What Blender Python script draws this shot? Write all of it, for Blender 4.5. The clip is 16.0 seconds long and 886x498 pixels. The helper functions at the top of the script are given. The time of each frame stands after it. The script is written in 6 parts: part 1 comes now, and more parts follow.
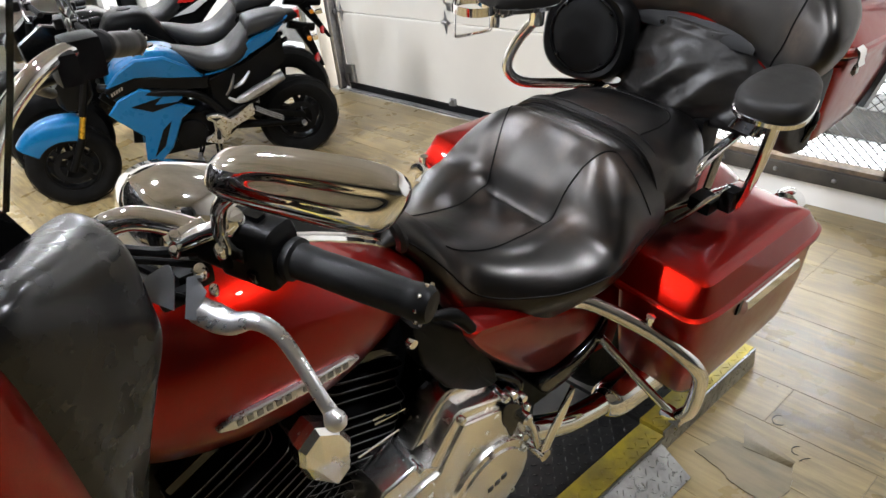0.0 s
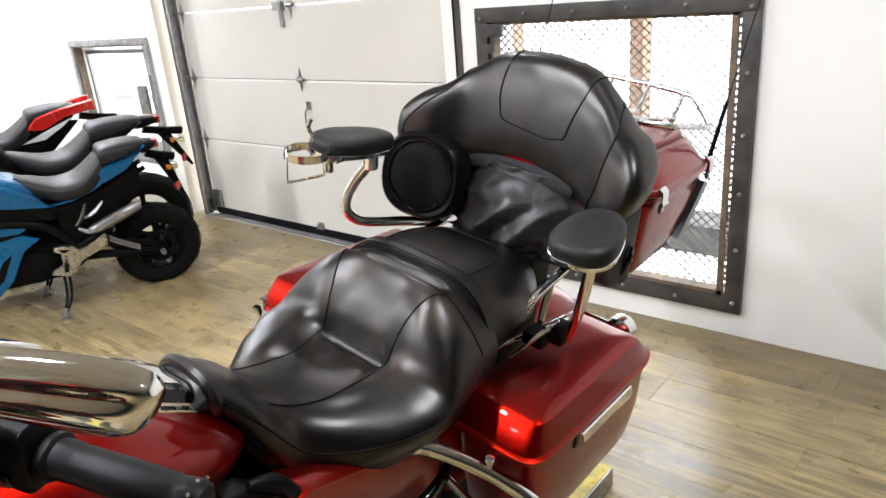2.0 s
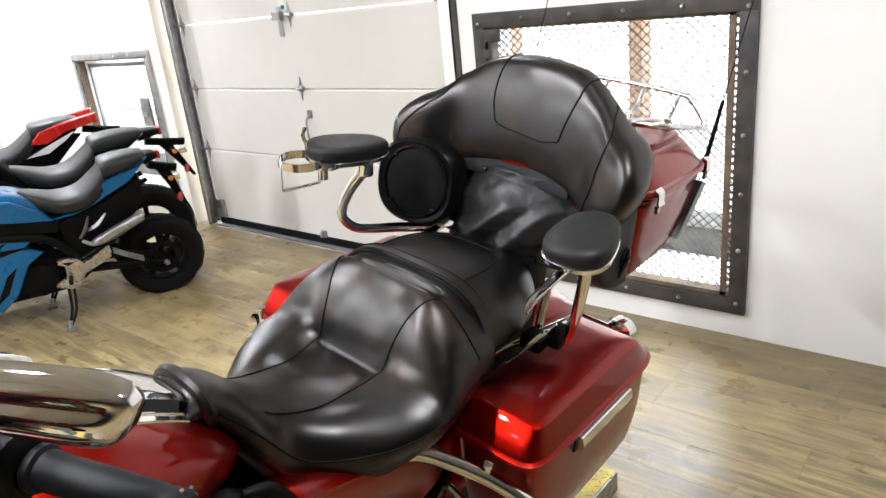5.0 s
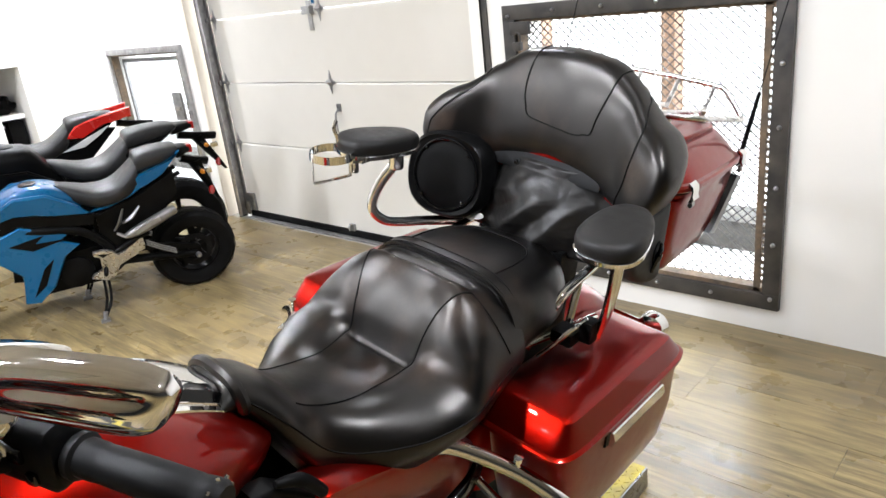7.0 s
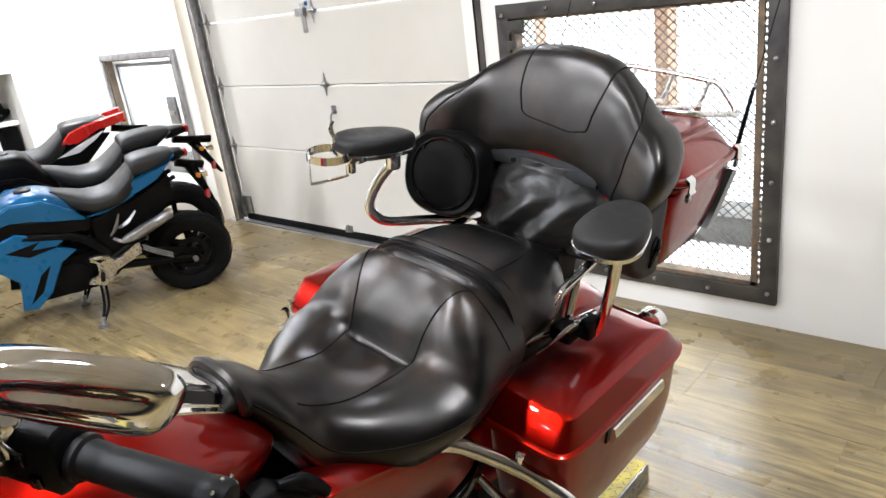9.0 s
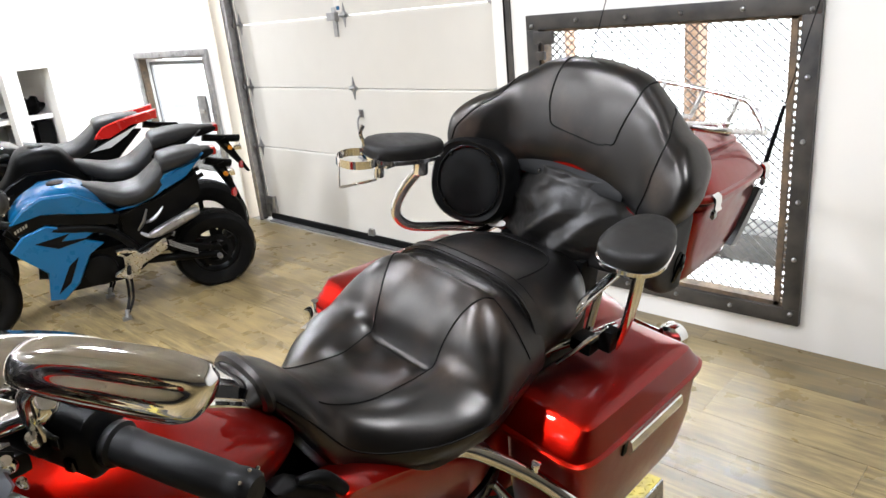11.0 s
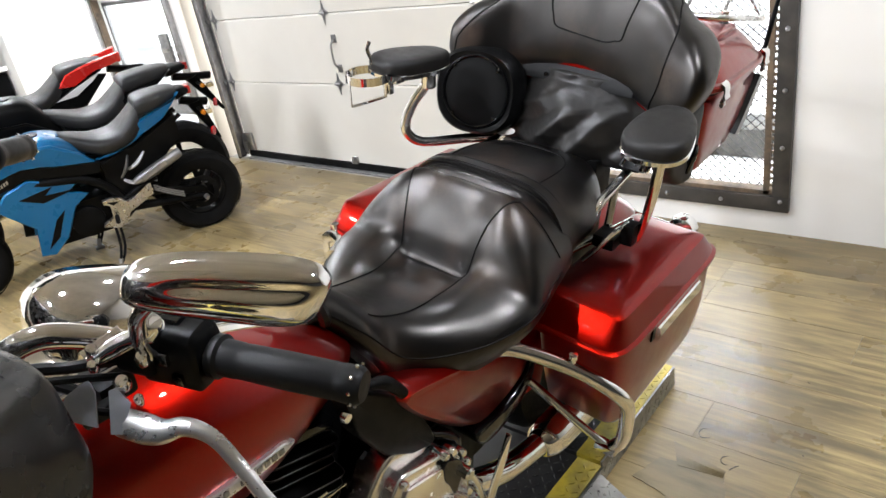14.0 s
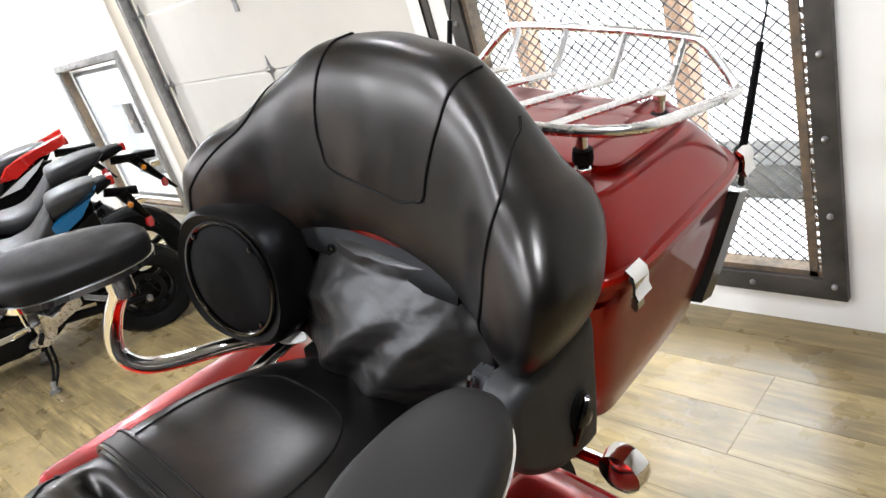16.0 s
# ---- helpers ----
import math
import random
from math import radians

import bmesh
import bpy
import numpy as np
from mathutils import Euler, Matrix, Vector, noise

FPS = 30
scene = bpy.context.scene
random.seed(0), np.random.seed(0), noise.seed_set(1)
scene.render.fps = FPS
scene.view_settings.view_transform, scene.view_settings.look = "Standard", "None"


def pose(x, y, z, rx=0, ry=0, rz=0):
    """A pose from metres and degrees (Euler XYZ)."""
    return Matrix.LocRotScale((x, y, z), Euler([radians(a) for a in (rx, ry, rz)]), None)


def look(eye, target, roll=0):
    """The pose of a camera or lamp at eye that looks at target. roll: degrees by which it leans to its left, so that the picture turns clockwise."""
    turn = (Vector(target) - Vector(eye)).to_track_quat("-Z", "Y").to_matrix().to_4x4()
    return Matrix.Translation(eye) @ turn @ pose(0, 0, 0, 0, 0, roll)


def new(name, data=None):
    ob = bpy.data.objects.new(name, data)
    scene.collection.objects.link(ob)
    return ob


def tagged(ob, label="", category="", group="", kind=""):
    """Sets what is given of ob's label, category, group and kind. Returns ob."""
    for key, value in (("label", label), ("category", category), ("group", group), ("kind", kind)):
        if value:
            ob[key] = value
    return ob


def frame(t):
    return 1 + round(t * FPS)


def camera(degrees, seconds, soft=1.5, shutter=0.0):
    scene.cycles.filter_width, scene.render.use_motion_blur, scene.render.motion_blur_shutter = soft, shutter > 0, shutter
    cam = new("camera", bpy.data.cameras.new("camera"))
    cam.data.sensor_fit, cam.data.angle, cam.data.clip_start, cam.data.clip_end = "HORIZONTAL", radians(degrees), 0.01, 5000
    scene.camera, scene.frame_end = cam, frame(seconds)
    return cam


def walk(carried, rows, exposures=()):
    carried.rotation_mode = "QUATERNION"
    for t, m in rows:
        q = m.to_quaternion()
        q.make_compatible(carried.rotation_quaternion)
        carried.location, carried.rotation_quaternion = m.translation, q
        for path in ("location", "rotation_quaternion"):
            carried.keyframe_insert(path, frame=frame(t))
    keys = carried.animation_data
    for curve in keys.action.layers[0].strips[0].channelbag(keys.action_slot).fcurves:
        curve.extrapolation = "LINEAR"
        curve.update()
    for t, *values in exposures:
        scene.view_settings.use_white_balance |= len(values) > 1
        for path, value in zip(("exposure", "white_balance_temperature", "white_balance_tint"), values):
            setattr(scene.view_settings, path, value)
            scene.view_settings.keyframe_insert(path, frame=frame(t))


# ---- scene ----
cam = camera(64.3, 16.0)
PATH = [
    (0, (-0.031, -0.023, 1.481), (1.06, 1.361, 0.534), -7.0),
    (0.2, (0.01, -0.025, 1.466), (1.193, 1.3, 0.579), -5.4),
    (0.5, (0.029, -0.046, 1.489), (1.321, 1.242, 0.669), -4.3),
    (1, (0.066, -0.063, 1.509), (1.458, 1.169, 0.773), -5.6),
    (1.5, (0.073, -0.066, 1.517), (1.483, 1.158, 0.801), -5.0),
    (2, (0.067, -0.074, 1.524), (1.491, 1.15, 0.834), -4.8),
    (2.5, (0.063, -0.081, 1.522), (1.489, 1.142, 0.837), -4.8),
    (3, (0.064, -0.091, 1.529), (1.497, 1.137, 0.868), -5.5),
    (3.5, (0.069, -0.095, 1.525), (1.506, 1.126, 0.86), -5.4),
    (4, (0.075, -0.095, 1.523), (1.514, 1.125, 0.86), -5.3),
    (6.5, (0.086, -0.081, 1.515), (1.454, 1.206, 0.829), -7.1),
    (7, (0.081, -0.083, 1.518), (1.443, 1.214, 0.837), -6.6),
    (7.5, (0.08, -0.087, 1.516), (1.439, 1.207, 0.825), -6.7),
    (8, (0.078, -0.089, 1.514), (1.446, 1.197, 0.826), -6.5),
    (8.5, (0.078, -0.087, 1.512), (1.447, 1.198, 0.824), -6.7),
    (9, (0.076, -0.082, 1.515), (1.445, 1.208, 0.835), -7.4),
    (9.5, (0.063, -0.077, 1.514), (1.414, 1.23, 0.829), -6.0),
    (12, (0.056, -0.09, 1.524), (1.393, 1.252, 0.882), -5.9),
    (12.5, (0.051, -0.09, 1.524), (1.392, 1.248, 0.882), -6.1),
    (13, (0.045, -0.087, 1.52), (1.409, 1.212, 0.845), -6.8),
    (13.2, (0.014, -0.073, 1.535), (1.38, 1.218, 0.887), -7.7),
    (13.4, (-0.002, -0.067, 1.538), (1.316, 1.258, 0.855), -11.7),
    (13.5, (-0.004, -0.061, 1.53), (1.368, 1.201, 0.807), -12.1),
    (13.6, (-0.001, -0.057, 1.523), (1.358, 1.139, 0.72), -11.5),
    (13.8, (-0.016, -0.043, 1.506), (1.361, 1.097, 0.649), -8.1),
    (14, (-0.035, -0.028, 1.514), (1.274, 1.217, 0.656), -10.3),
    (14.2, (-0.003, -0.036, 1.513), (1.332, 1.174, 0.673), -8.3),
    (14.5, (0.119, -0.017, 1.488), (1.45, 1.217, 0.647), -11.1),
    (14.7, (0.233, -0.018, 1.504), (1.53, 1.284, 0.749), -10.1),
    (15, (0.392, -0.017, 1.514), (1.733, 1.274, 0.784), -7.7),
    (15.2, (0.463, -0.007, 1.514), (1.744, 1.294, 0.742), -8.4),
    (15.5, (0.62, 0.062, 1.478), (1.9, 1.417, 0.754), -9.4),
    (15.8, (0.794, 0.126, 1.473), (2.02, 1.499, 0.725), -13.9),
    (16, (0.917, 0.125, 1.458), (2.103, 1.527, 0.665), -17.6),
]
walk(cam, [(t, look(eye, target, roll)) for t, eye, target, roll in PATH], [(0.0, -0.30), (0.6, -0.15), (2.5, -0.26), (7.0, -0.17), (9.5, -0.21), (12.5, -0.13), (14.5, -0.17), (15.5, -0.16), (16.0, -0.16)])

# ---- light ----
world = bpy.data.worlds.new("world")
scene.world = world
world.use_nodes = True
wn = world.node_tree
sky = wn.nodes.new("ShaderNodeTexSky")
sky.sky_type = "NISHITA"
sky.sun_disc = False
sky.sun_elevation, sky.sun_rotation = radians(50), radians(170)
wn.nodes["Background"].inputs[1].default_value = 0.12
wn.links.new(sky.outputs[0], wn.nodes["Background"].inputs[0])
sun = new("sun", bpy.data.lights.new("sun", "SUN"))
sun.data.energy, sun.data.angle, sun.data.color = 5.0, radians(1), (1, 0.96, 0.90)
sun.matrix_world = look((0.9, -5, 6), (0, 0, 0))


def area(name, x, y, z, target, sx, sy, watts, colour):
    ob = new(name, bpy.data.lights.new(name, "AREA"))
    ob.data.shape, ob.data.size, ob.data.size_y = "RECTANGLE", sx, sy
    ob.data.energy, ob.data.color = watts, colour
    ob.matrix_world = look((x, y, z), target)
    return ob


WARM, DAY = (0.905, 0.94, 1.03), (0.88, 0.94, 1.0)
# ceiling lights out of view: places assumed, single ones added to brighten seat and wall
LAMPS = [(x, 3.2, 74) for x in (-1.0, -2.0, -3.0, -4.0, -5.2)] + [(x, 1.3, w) for x, w in ((0.2, 48), (-0.7, 70), (-1.8, 70))] + [(x, 5.2, 50) for x in (-1.2, -0.2, 0.8)] + [(2.2, 6.1, 120), (2.3, 1.9, 22), (1.2, -0.5, 78)]
for lx, ly, lw in LAMPS:
    wide = 0.13
    area("ceiling_lamp", lx, ly, 2.93, (lx, ly + 0.001, 0), wide, wide, lw, WARM).data.shape = "DISK"
for wy, ww in ((1.4, 400), (5.8, 300)):
    area("window_daylight", 4.7, wy, 2.6, (3.0, wy, 0.8), 2.6, 1.5, ww, DAY)


# ---- materials ----
def nodes_of(name):
    m = bpy.data.materials.new(name)
    m.use_nodes = True
    t = m.node_tree
    return m, t, t.nodes["Principled BSDF"]


def tex_noise(t, vec, scale, detail=4.0, rough=0.55):
    n = t.nodes.new("ShaderNodeTexNoise")
    n.inputs["Scale"].default_value, n.inputs["Detail"].default_value, n.inputs["Roughness"].default_value = scale, detail, rough
    if vec:
        t.links.new(vec, n.inputs["Vector"])
    return n.outputs["Fac"]


def remap(t, v, a, b, lo, hi):
    n = t.nodes.new("ShaderNodeMapRange")
    t.links.new(v, n.inputs[0])
    for i, x in enumerate((a, b, lo, hi)):
        n.inputs[i + 1].default_value = x
    return n.outputs[0]


def mixcol(t, f, a, b):
    n = t.nodes.new("ShaderNodeMix")
    n.data_type = "RGBA"
    t.links.new(f, n.inputs[0])
    for i, c in ((6, a), (7, b)):
        if isinstance(c, tuple):
            n.inputs[i].default_value = (*c, 1)
        else:
            t.links.new(c, n.inputs[i])
    return n.outputs[2]


def coords(t, stretch=(1, 1, 1), shift=False):
    c = t.nodes.new("ShaderNodeTexCoord").outputs["Object"]
    mp = t.nodes.new("ShaderNodeMapping")
    mp.inputs["Scale"].default_value = stretch
    t.links.new(c, mp.inputs["Vector"])
    if shift:
        info = t.nodes.new("ShaderNodeObjectInfo")
        mul = t.nodes.new("ShaderNodeMath")
        mul.operation = "MULTIPLY"
        mul.inputs[1].default_value = 37.0
        t.links.new(info.outputs["Random"], mul.inputs[0])
        t.links.new(mul.outputs[0], mp.inputs["Location"])
    return mp.outputs[0]


def bump(t, p, h, strength, dist=0.002):
    n = t.nodes.new("ShaderNodeBump")
    n.inputs["Strength"].default_value, n.inputs["Distance"].default_value = strength, dist
    t.links.new(h, n.inputs["Height"])
    t.links.new(n.outputs[0], p.inputs["Normal"])


def mat(name, col, col2=None, rough=0.5, spread=0.08, metal=0.0, big=6.0, fine=220.0, relief=0.15, coat=0.0, stretch=(1, 1, 1), lo=0.35, hi=0.65, dist=0.001, gloss=0.5):
    m, t, p = nodes_of(name)
    v = coords(t, stretch)
    b = tex_noise(t, v, big, 5)
    f = tex_noise(t, v, fine, 3)
    col2 = col2 or tuple(c * 0.8 for c in col)
    t.links.new(mixcol(t, remap(t, b, lo, hi, 0, 1), col, col2), p.inputs["Base Color"])
    t.links.new(remap(t, tex_noise(t, v, big * 4, 4), 0.3, 0.7, max(0.02, rough - spread), rough + spread), p.inputs["Roughness"])
    p.inputs["Metallic"].default_value = metal
    p.inputs["Coat Weight"].default_value = coat
    p.inputs["Specular IOR Level"].default_value = gloss
    p.inputs["Coat Roughness"].default_value = 0.04
    if relief:
        bump(t, p, f, relief, dist)
    return m


M_WALL = mat("wall_paint", (0.80, 0.785, 0.745), (0.77, 0.75, 0.705), 0.6, 0.06, big=1.2, fine=90, relief=0.12)
M_CEIL = mat("ceiling_paint", (0.50, 0.50, 0.49), None, 0.7, big=1.0)
M_GREYW = mat("grey_wall_paint", (0.08, 0.08, 0.08), None, 0.65, big=1.0)
M_SOUTH = mat("pale_wall_paint", (0.17, 0.17, 0.167), None, 0.65, big=1.0)
# near-white ground: the outdoor glare is put into its colour
M_GLARE_YARD = mat("glare_ground", (0.90, 0.90, 0.91), (0.86, 0.86, 0.88), 0.7, big=2.0, fine=30, relief=0.3)
M_WHITEMETAL = mat("white_lamp_metal", (0.8, 0.8, 0.79), None, 0.4, big=4)
M_DOOR = mat("garage_door_paint", (0.61, 0.59, 0.535), (0.575, 0.555, 0.50), 0.42, 0.06, big=1.5, fine=60, relief=0.1)
M_JAMB = mat("jamb_paint", (0.60, 0.53, 0.43), (0.55, 0.48, 0.38), 0.55, big=2.0)
M_STEEL = mat("raw_steel", (0.035, 0.034, 0.033), (0.075, 0.068, 0.06), 0.45, 0.12, 0.4, big=9, fine=150, relief=0.2)
M_RUST = mat("rusty_steel", (0.20, 0.14, 0.09), (0.11, 0.09, 0.07), 0.6, 0.12, 0.5, big=14, fine=150, relief=0.3)
M_ZINC = mat("galvanised_steel", (0.42, 0.42, 0.42), (0.30, 0.30, 0.30), 0.38, 0.1, 0.9, big=20)
M_MESH = mat("expanded_metal", (0.035, 0.035, 0.035), (0.07, 0.068, 0.065), 0.55, 0.1, 0.2, big=30)
M_LEATHER, t_, p_ = nodes_of("black_leather")
v_ = coords(t_)
wear_ = remap(t_, tex_noise(t_, v_, 9, 6, 0.6), 0.50, 0.72, 0, 1)
# rubbed brown wear and painted highlights on bolsters, ridge and lobes of the backrest
rub_sheen_ = None
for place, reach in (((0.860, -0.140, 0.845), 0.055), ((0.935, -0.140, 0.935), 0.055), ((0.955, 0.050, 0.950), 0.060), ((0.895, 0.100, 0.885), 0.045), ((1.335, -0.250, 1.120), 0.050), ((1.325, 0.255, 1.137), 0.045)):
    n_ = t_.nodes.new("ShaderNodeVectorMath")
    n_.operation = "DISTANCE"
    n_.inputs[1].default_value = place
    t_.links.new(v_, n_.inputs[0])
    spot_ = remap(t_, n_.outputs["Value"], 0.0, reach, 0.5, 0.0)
    if rub_sheen_ is None:
        rub_sheen_ = spot_
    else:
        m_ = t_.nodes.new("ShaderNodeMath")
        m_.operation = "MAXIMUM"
        t_.links.new(rub_sheen_, m_.inputs[0])
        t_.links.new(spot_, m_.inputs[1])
        rub_sheen_ = m_.outputs[0]
m_ = t_.nodes.new("ShaderNodeMath")
m_.operation = "MULTIPLY"
t_.links.new(rub_sheen_, m_.inputs[0])
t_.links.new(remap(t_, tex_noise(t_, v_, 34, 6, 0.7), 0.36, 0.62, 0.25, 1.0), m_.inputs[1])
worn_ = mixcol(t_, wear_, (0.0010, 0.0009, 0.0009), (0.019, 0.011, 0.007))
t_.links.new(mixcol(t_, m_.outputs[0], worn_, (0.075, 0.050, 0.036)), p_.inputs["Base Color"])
t_.links.new(remap(t_, tex_noise(t_, v_, 26, 5, 0.65), 0.3, 0.7, 0.28, 0.39), p_.inputs["Roughness"])
grain_ = t_.nodes.new("ShaderNodeTexVoronoi")
grain_.inputs["Scale"].default_value = 420
t_.links.new(v_, grain_.inputs["Vector"])
m_ = t_.nodes.new("ShaderNodeMath")
m_.operation = "MULTIPLY_ADD"
m_.inputs[1].default_value = 0.05
t_.links.new(grain_.outputs["Distance"], m_.inputs[0])
t_.links.new(tex_noise(t_, v_, 22, 6, 0.62), m_.inputs[2])
bump(t_, p_, m_.outputs[0], 0.13, 0.004)
p_.inputs["Specular IOR Level"].default_value = 0.47
p_.inputs["Specular Tint"].default_value = (1.0, 0.945, 0.89, 1)
M_SUEDE = mat("dull_leather", (0.009, 0.0085, 0.008), (0.013, 0.012, 0.011), 0.5, 0.06, big=12, fine=500, relief=0.1, gloss=0.2)
M_POUCH = mat("soft_leather", (0.006, 0.0055, 0.0052), (0.011, 0.010, 0.009), 0.41, 0.05, big=15, fine=60, relief=0.22, gloss=0.34, dist=0.004)
M_POD = mat("matte_pod_plastic", (0.014, 0.014, 0.0145), (0.019, 0.019, 0.019), 0.5, 0.05, big=10, fine=500, relief=0.08, gloss=0.25)
# grey of the glossy trim panel: its reflection is put into the colour
M_TRIM = mat("trim_with_reflection", (0.20, 0.21, 0.225), (0.15, 0.16, 0.17), 0.3, 0.06, 0.8, big=12)
M_SEAM = mat("leather_seam", (0.0025, 0.0022, 0.002), None, 0.6, fine=600, relief=0.4, gloss=0.12)
M_RED, t_, p_ = nodes_of("candy_red_paint")
v_ = coords(t_)
t_.links.new(mixcol(t_, tex_noise(t_, v_, 900, 2), (0.19, 0.0016, 0.0006), (0.28, 0.004, 0.001)), p_.inputs["Base Color"])
p_.inputs["Metallic"].default_value = 0.93
t_.links.new(remap(t_, tex_noise(t_, v_, 30, 4), 0.3, 0.7, 0.31, 0.37), p_.inputs["Roughness"])
p_.inputs["Coat Weight"].default_value, p_.inputs["Coat Roughness"].default_value = 0.8, 0.012
p_.inputs["Coat IOR"].default_value = 1.42
p_.inputs["Specular IOR Level"].default_value = 0.05
M_CHROME = mat("chrome", (0.88, 0.875, 0.87), (0.82, 0.815, 0.81), 0.06, 0.03, 1.0, big=12, relief=0.02)
M_LEVER = mat("cast_lever_alloy", (0.72, 0.71, 0.69), (0.64, 0.63, 0.61), 0.30, 0.05, 0.9, big=18, relief=0.03)
M_POLISH = mat("polished_cover", (0.92, 0.915, 0.90), (0.87, 0.86, 0.845), 0.24, 0.04, 1.0, big=10, relief=0.02)
M_RACK = mat("bright_rack_chrome", (0.93, 0.93, 0.93), (0.88, 0.88, 0.88), 0.26, 0.04, 1.0, big=14, relief=0.02)
M_SATIN = mat("satin_aluminium", (0.58, 0.57, 0.55), (0.48, 0.47, 0.45), 0.3, 0.08, 1.0, big=18, relief=0.05)
M_BLACK = mat("black_plastic", (0.002, 0.002, 0.002), (0.004, 0.004, 0.004), 0.40, 0.08, big=10, fine=500, relief=0.1, gloss=0.08)
M_GLOSSB = mat("gloss_black", (0.002, 0.002, 0.0022), None, 0.14, 0.05, big=10, relief=0.02, coat=0.25, gloss=0.3)
M_INNER = mat("inner_fairing_black", (0.004, 0.004, 0.004), (0.006, 0.006, 0.006), 0.27, 0.04, big=8, fine=600, relief=0.03, gloss=0.4)
M_RUBBER = mat("rubber", (0.004, 0.004, 0.004), (0.007, 0.007, 0.007), 0.6, 0.08, big=15, fine=300, relief=0.3, gloss=0.08)
M_GRIP = mat("grip_rubber", (0.005, 0.005, 0.005), (0.008, 0.008, 0.008), 0.45, 0.05, big=15, fine=500, relief=0.1, gloss=0.12)
M_GRILLE = mat("speaker_cloth", (0.003, 0.003, 0.003), (0.005, 0.005, 0.005), 0.8, 0.05, big=10, fine=900, relief=0.5, gloss=0.12)
M_BLUE = mat("blue_paint", (0.003, 0.092, 0.215), (0.003, 0.080, 0.19), 0.3, 0.05, 0.1, big=5, relief=0.02, coat=0.5, gloss=0.1)
M_REDP = mat("red_fairing_paint", (0.55, 0.02, 0.015), None, 0.25, 0.05, 0.0, big=5, relief=0.02, coat=0.7)
M_WHITEP = mat("white_fairing_paint", (0.72, 0.72, 0.72), None, 0.25, 0.05, 0.0, big=5, relief=0.02, coat=0.7)
M_GREYSEAT = mat("grey_vinyl", (0.010, 0.010, 0.0105), (0.018, 0.018, 0.018), 0.44, 0.06, big=8, fine=400, relief=0.1, gloss=0.32)
M_DULLSIL = mat("dull_silver_paint", (0.30, 0.30, 0.30), (0.20, 0.20, 0.20), 0.36, 0.08, 0.8, big=16)
M_GOLD = mat("gold_anodised", (0.62, 0.40, 0.06), None, 0.3, 0.06, 1.0)
M_AMBER = mat("amber_lens", (0.45, 0.15, 0.01), None, 0.15, 0.04)
M_LENS = mat("red_lens", (0.35, 0.01, 0.01), None, 0.12, 0.04, coat=0.5)
M_YELLOW = mat("yellow_plate", (0.52, 0.40, 0.03), (0.30, 0.24, 0.05), 0.45, 0.12, 0.15, big=14, fine=150, relief=0.25)
M_BLKPLATE = mat("black_plate", (0.008, 0.008, 0.008), (0.018, 0.018, 0.018), 0.42, 0.1, 0.2, big=14, fine=150, relief=0.25)
M_SILPLATE = mat("silver_plate", (0.42, 0.42, 0.41), (0.24, 0.24, 0.23), 0.35, 0.12, 0.9, big=14, fine=150, relief=0.25)
M_SLAB = mat("subfloor", (0.10, 0.085, 0.06), None, 0.8, big=4)
M_CONCRETE = mat("outside_concrete", (0.30, 0.295, 0.28), (0.33, 0.32, 0.30), 0.8, big=3)
M_BROWN = mat("painted_brown_steel", (0.30, 0.18, 0.115), (0.25, 0.15, 0.10), 0.6, big=6)
M_TAG = mat("paper_tag", (0.72, 0.70, 0.66), (0.64, 0.62, 0.58), 0.6, big=20)
M_TORN = mat("torn_vinyl", (0.26, 0.20, 0.105), (0.15, 0.115, 0.06), 0.34, 0.06, big=5, fine=60, relief=0.15, stretch=(4, 0.8, 1))
M_PERCH = mat("bare_cast_alloy", (0.27, 0.28, 0.30), (0.22, 0.23, 0.25), 0.42, 0.08, 0.3, big=20)
M_BADGE = mat("badge_grey", (0.28, 0.28, 0.28), (0.18, 0.18, 0.18), 0.4, 0.1, 0.8, big=60)
M_BAR = mat("dark_lettering", (0.02, 0.02, 0.02), None, 0.4)
M_GLASS, t_, p_ = nodes_of("clear_screen")
p_.inputs["Transmission Weight"].default_value, p_.inputs["Roughness"].default_value, p_.inputs["IOR"].default_value = 1.0, 0.02, 1.45
p_.inputs["Base Color"].default_value = (0.92, 0.95, 0.95, 1)

# vinyl planks: long grain along y, a tone of its own for each plank
def plank_mat(name, light, dark):
    m_, t_, p_ = nodes_of(name)
    v_ = coords(t_, (9, 0.7, 1), True)
    w_ = coords(t_, (1, 1, 1), True)
    u_ = coords(t_, (4.5, 0.8, 1), True)
    info_ = t_.nodes.new("ShaderNodeObjectInfo")
    isl_ = t_.nodes.new("ShaderNodeNewGeometry")
    add_ = t_.nodes.new("ShaderNodeMath")
    t_.links.new(info_.outputs["Random"], add_.inputs[0])
    t_.links.new(isl_.outputs["Random Per Island"], add_.inputs[1])
    frac_ = t_.nodes.new("ShaderNodeMath")
    frac_.operation = "FRACT"
    t_.links.new(add_.outputs[0], frac_.inputs[0])
    tone_ = mixcol(t_, frac_.outputs[0], light, dark)
    grain_ = mixcol(t_, remap(t_, tex_noise(t_, v_, 5, 6, 0.65), 0.42, 0.66, 0, 1), tone_, tuple(c * 1.22 for c in light))
    blot_ = mixcol(t_, remap(t_, tex_noise(t_, u_, 4.0, 5, 0.6), 0.46, 0.68, 0, 0.75), grain_, (0.11, 0.082, 0.045))
    t_.links.new(blot_, p_.inputs["Base Color"])
    t_.links.new(remap(t_, tex_noise(t_, w_, 5, 4), 0.3, 0.7, 0.24, 0.36), p_.inputs["Roughness"])
    bump(t_, p_, tex_noise(t_, v_, 22, 5), 0.12, 0.001)
    return m_


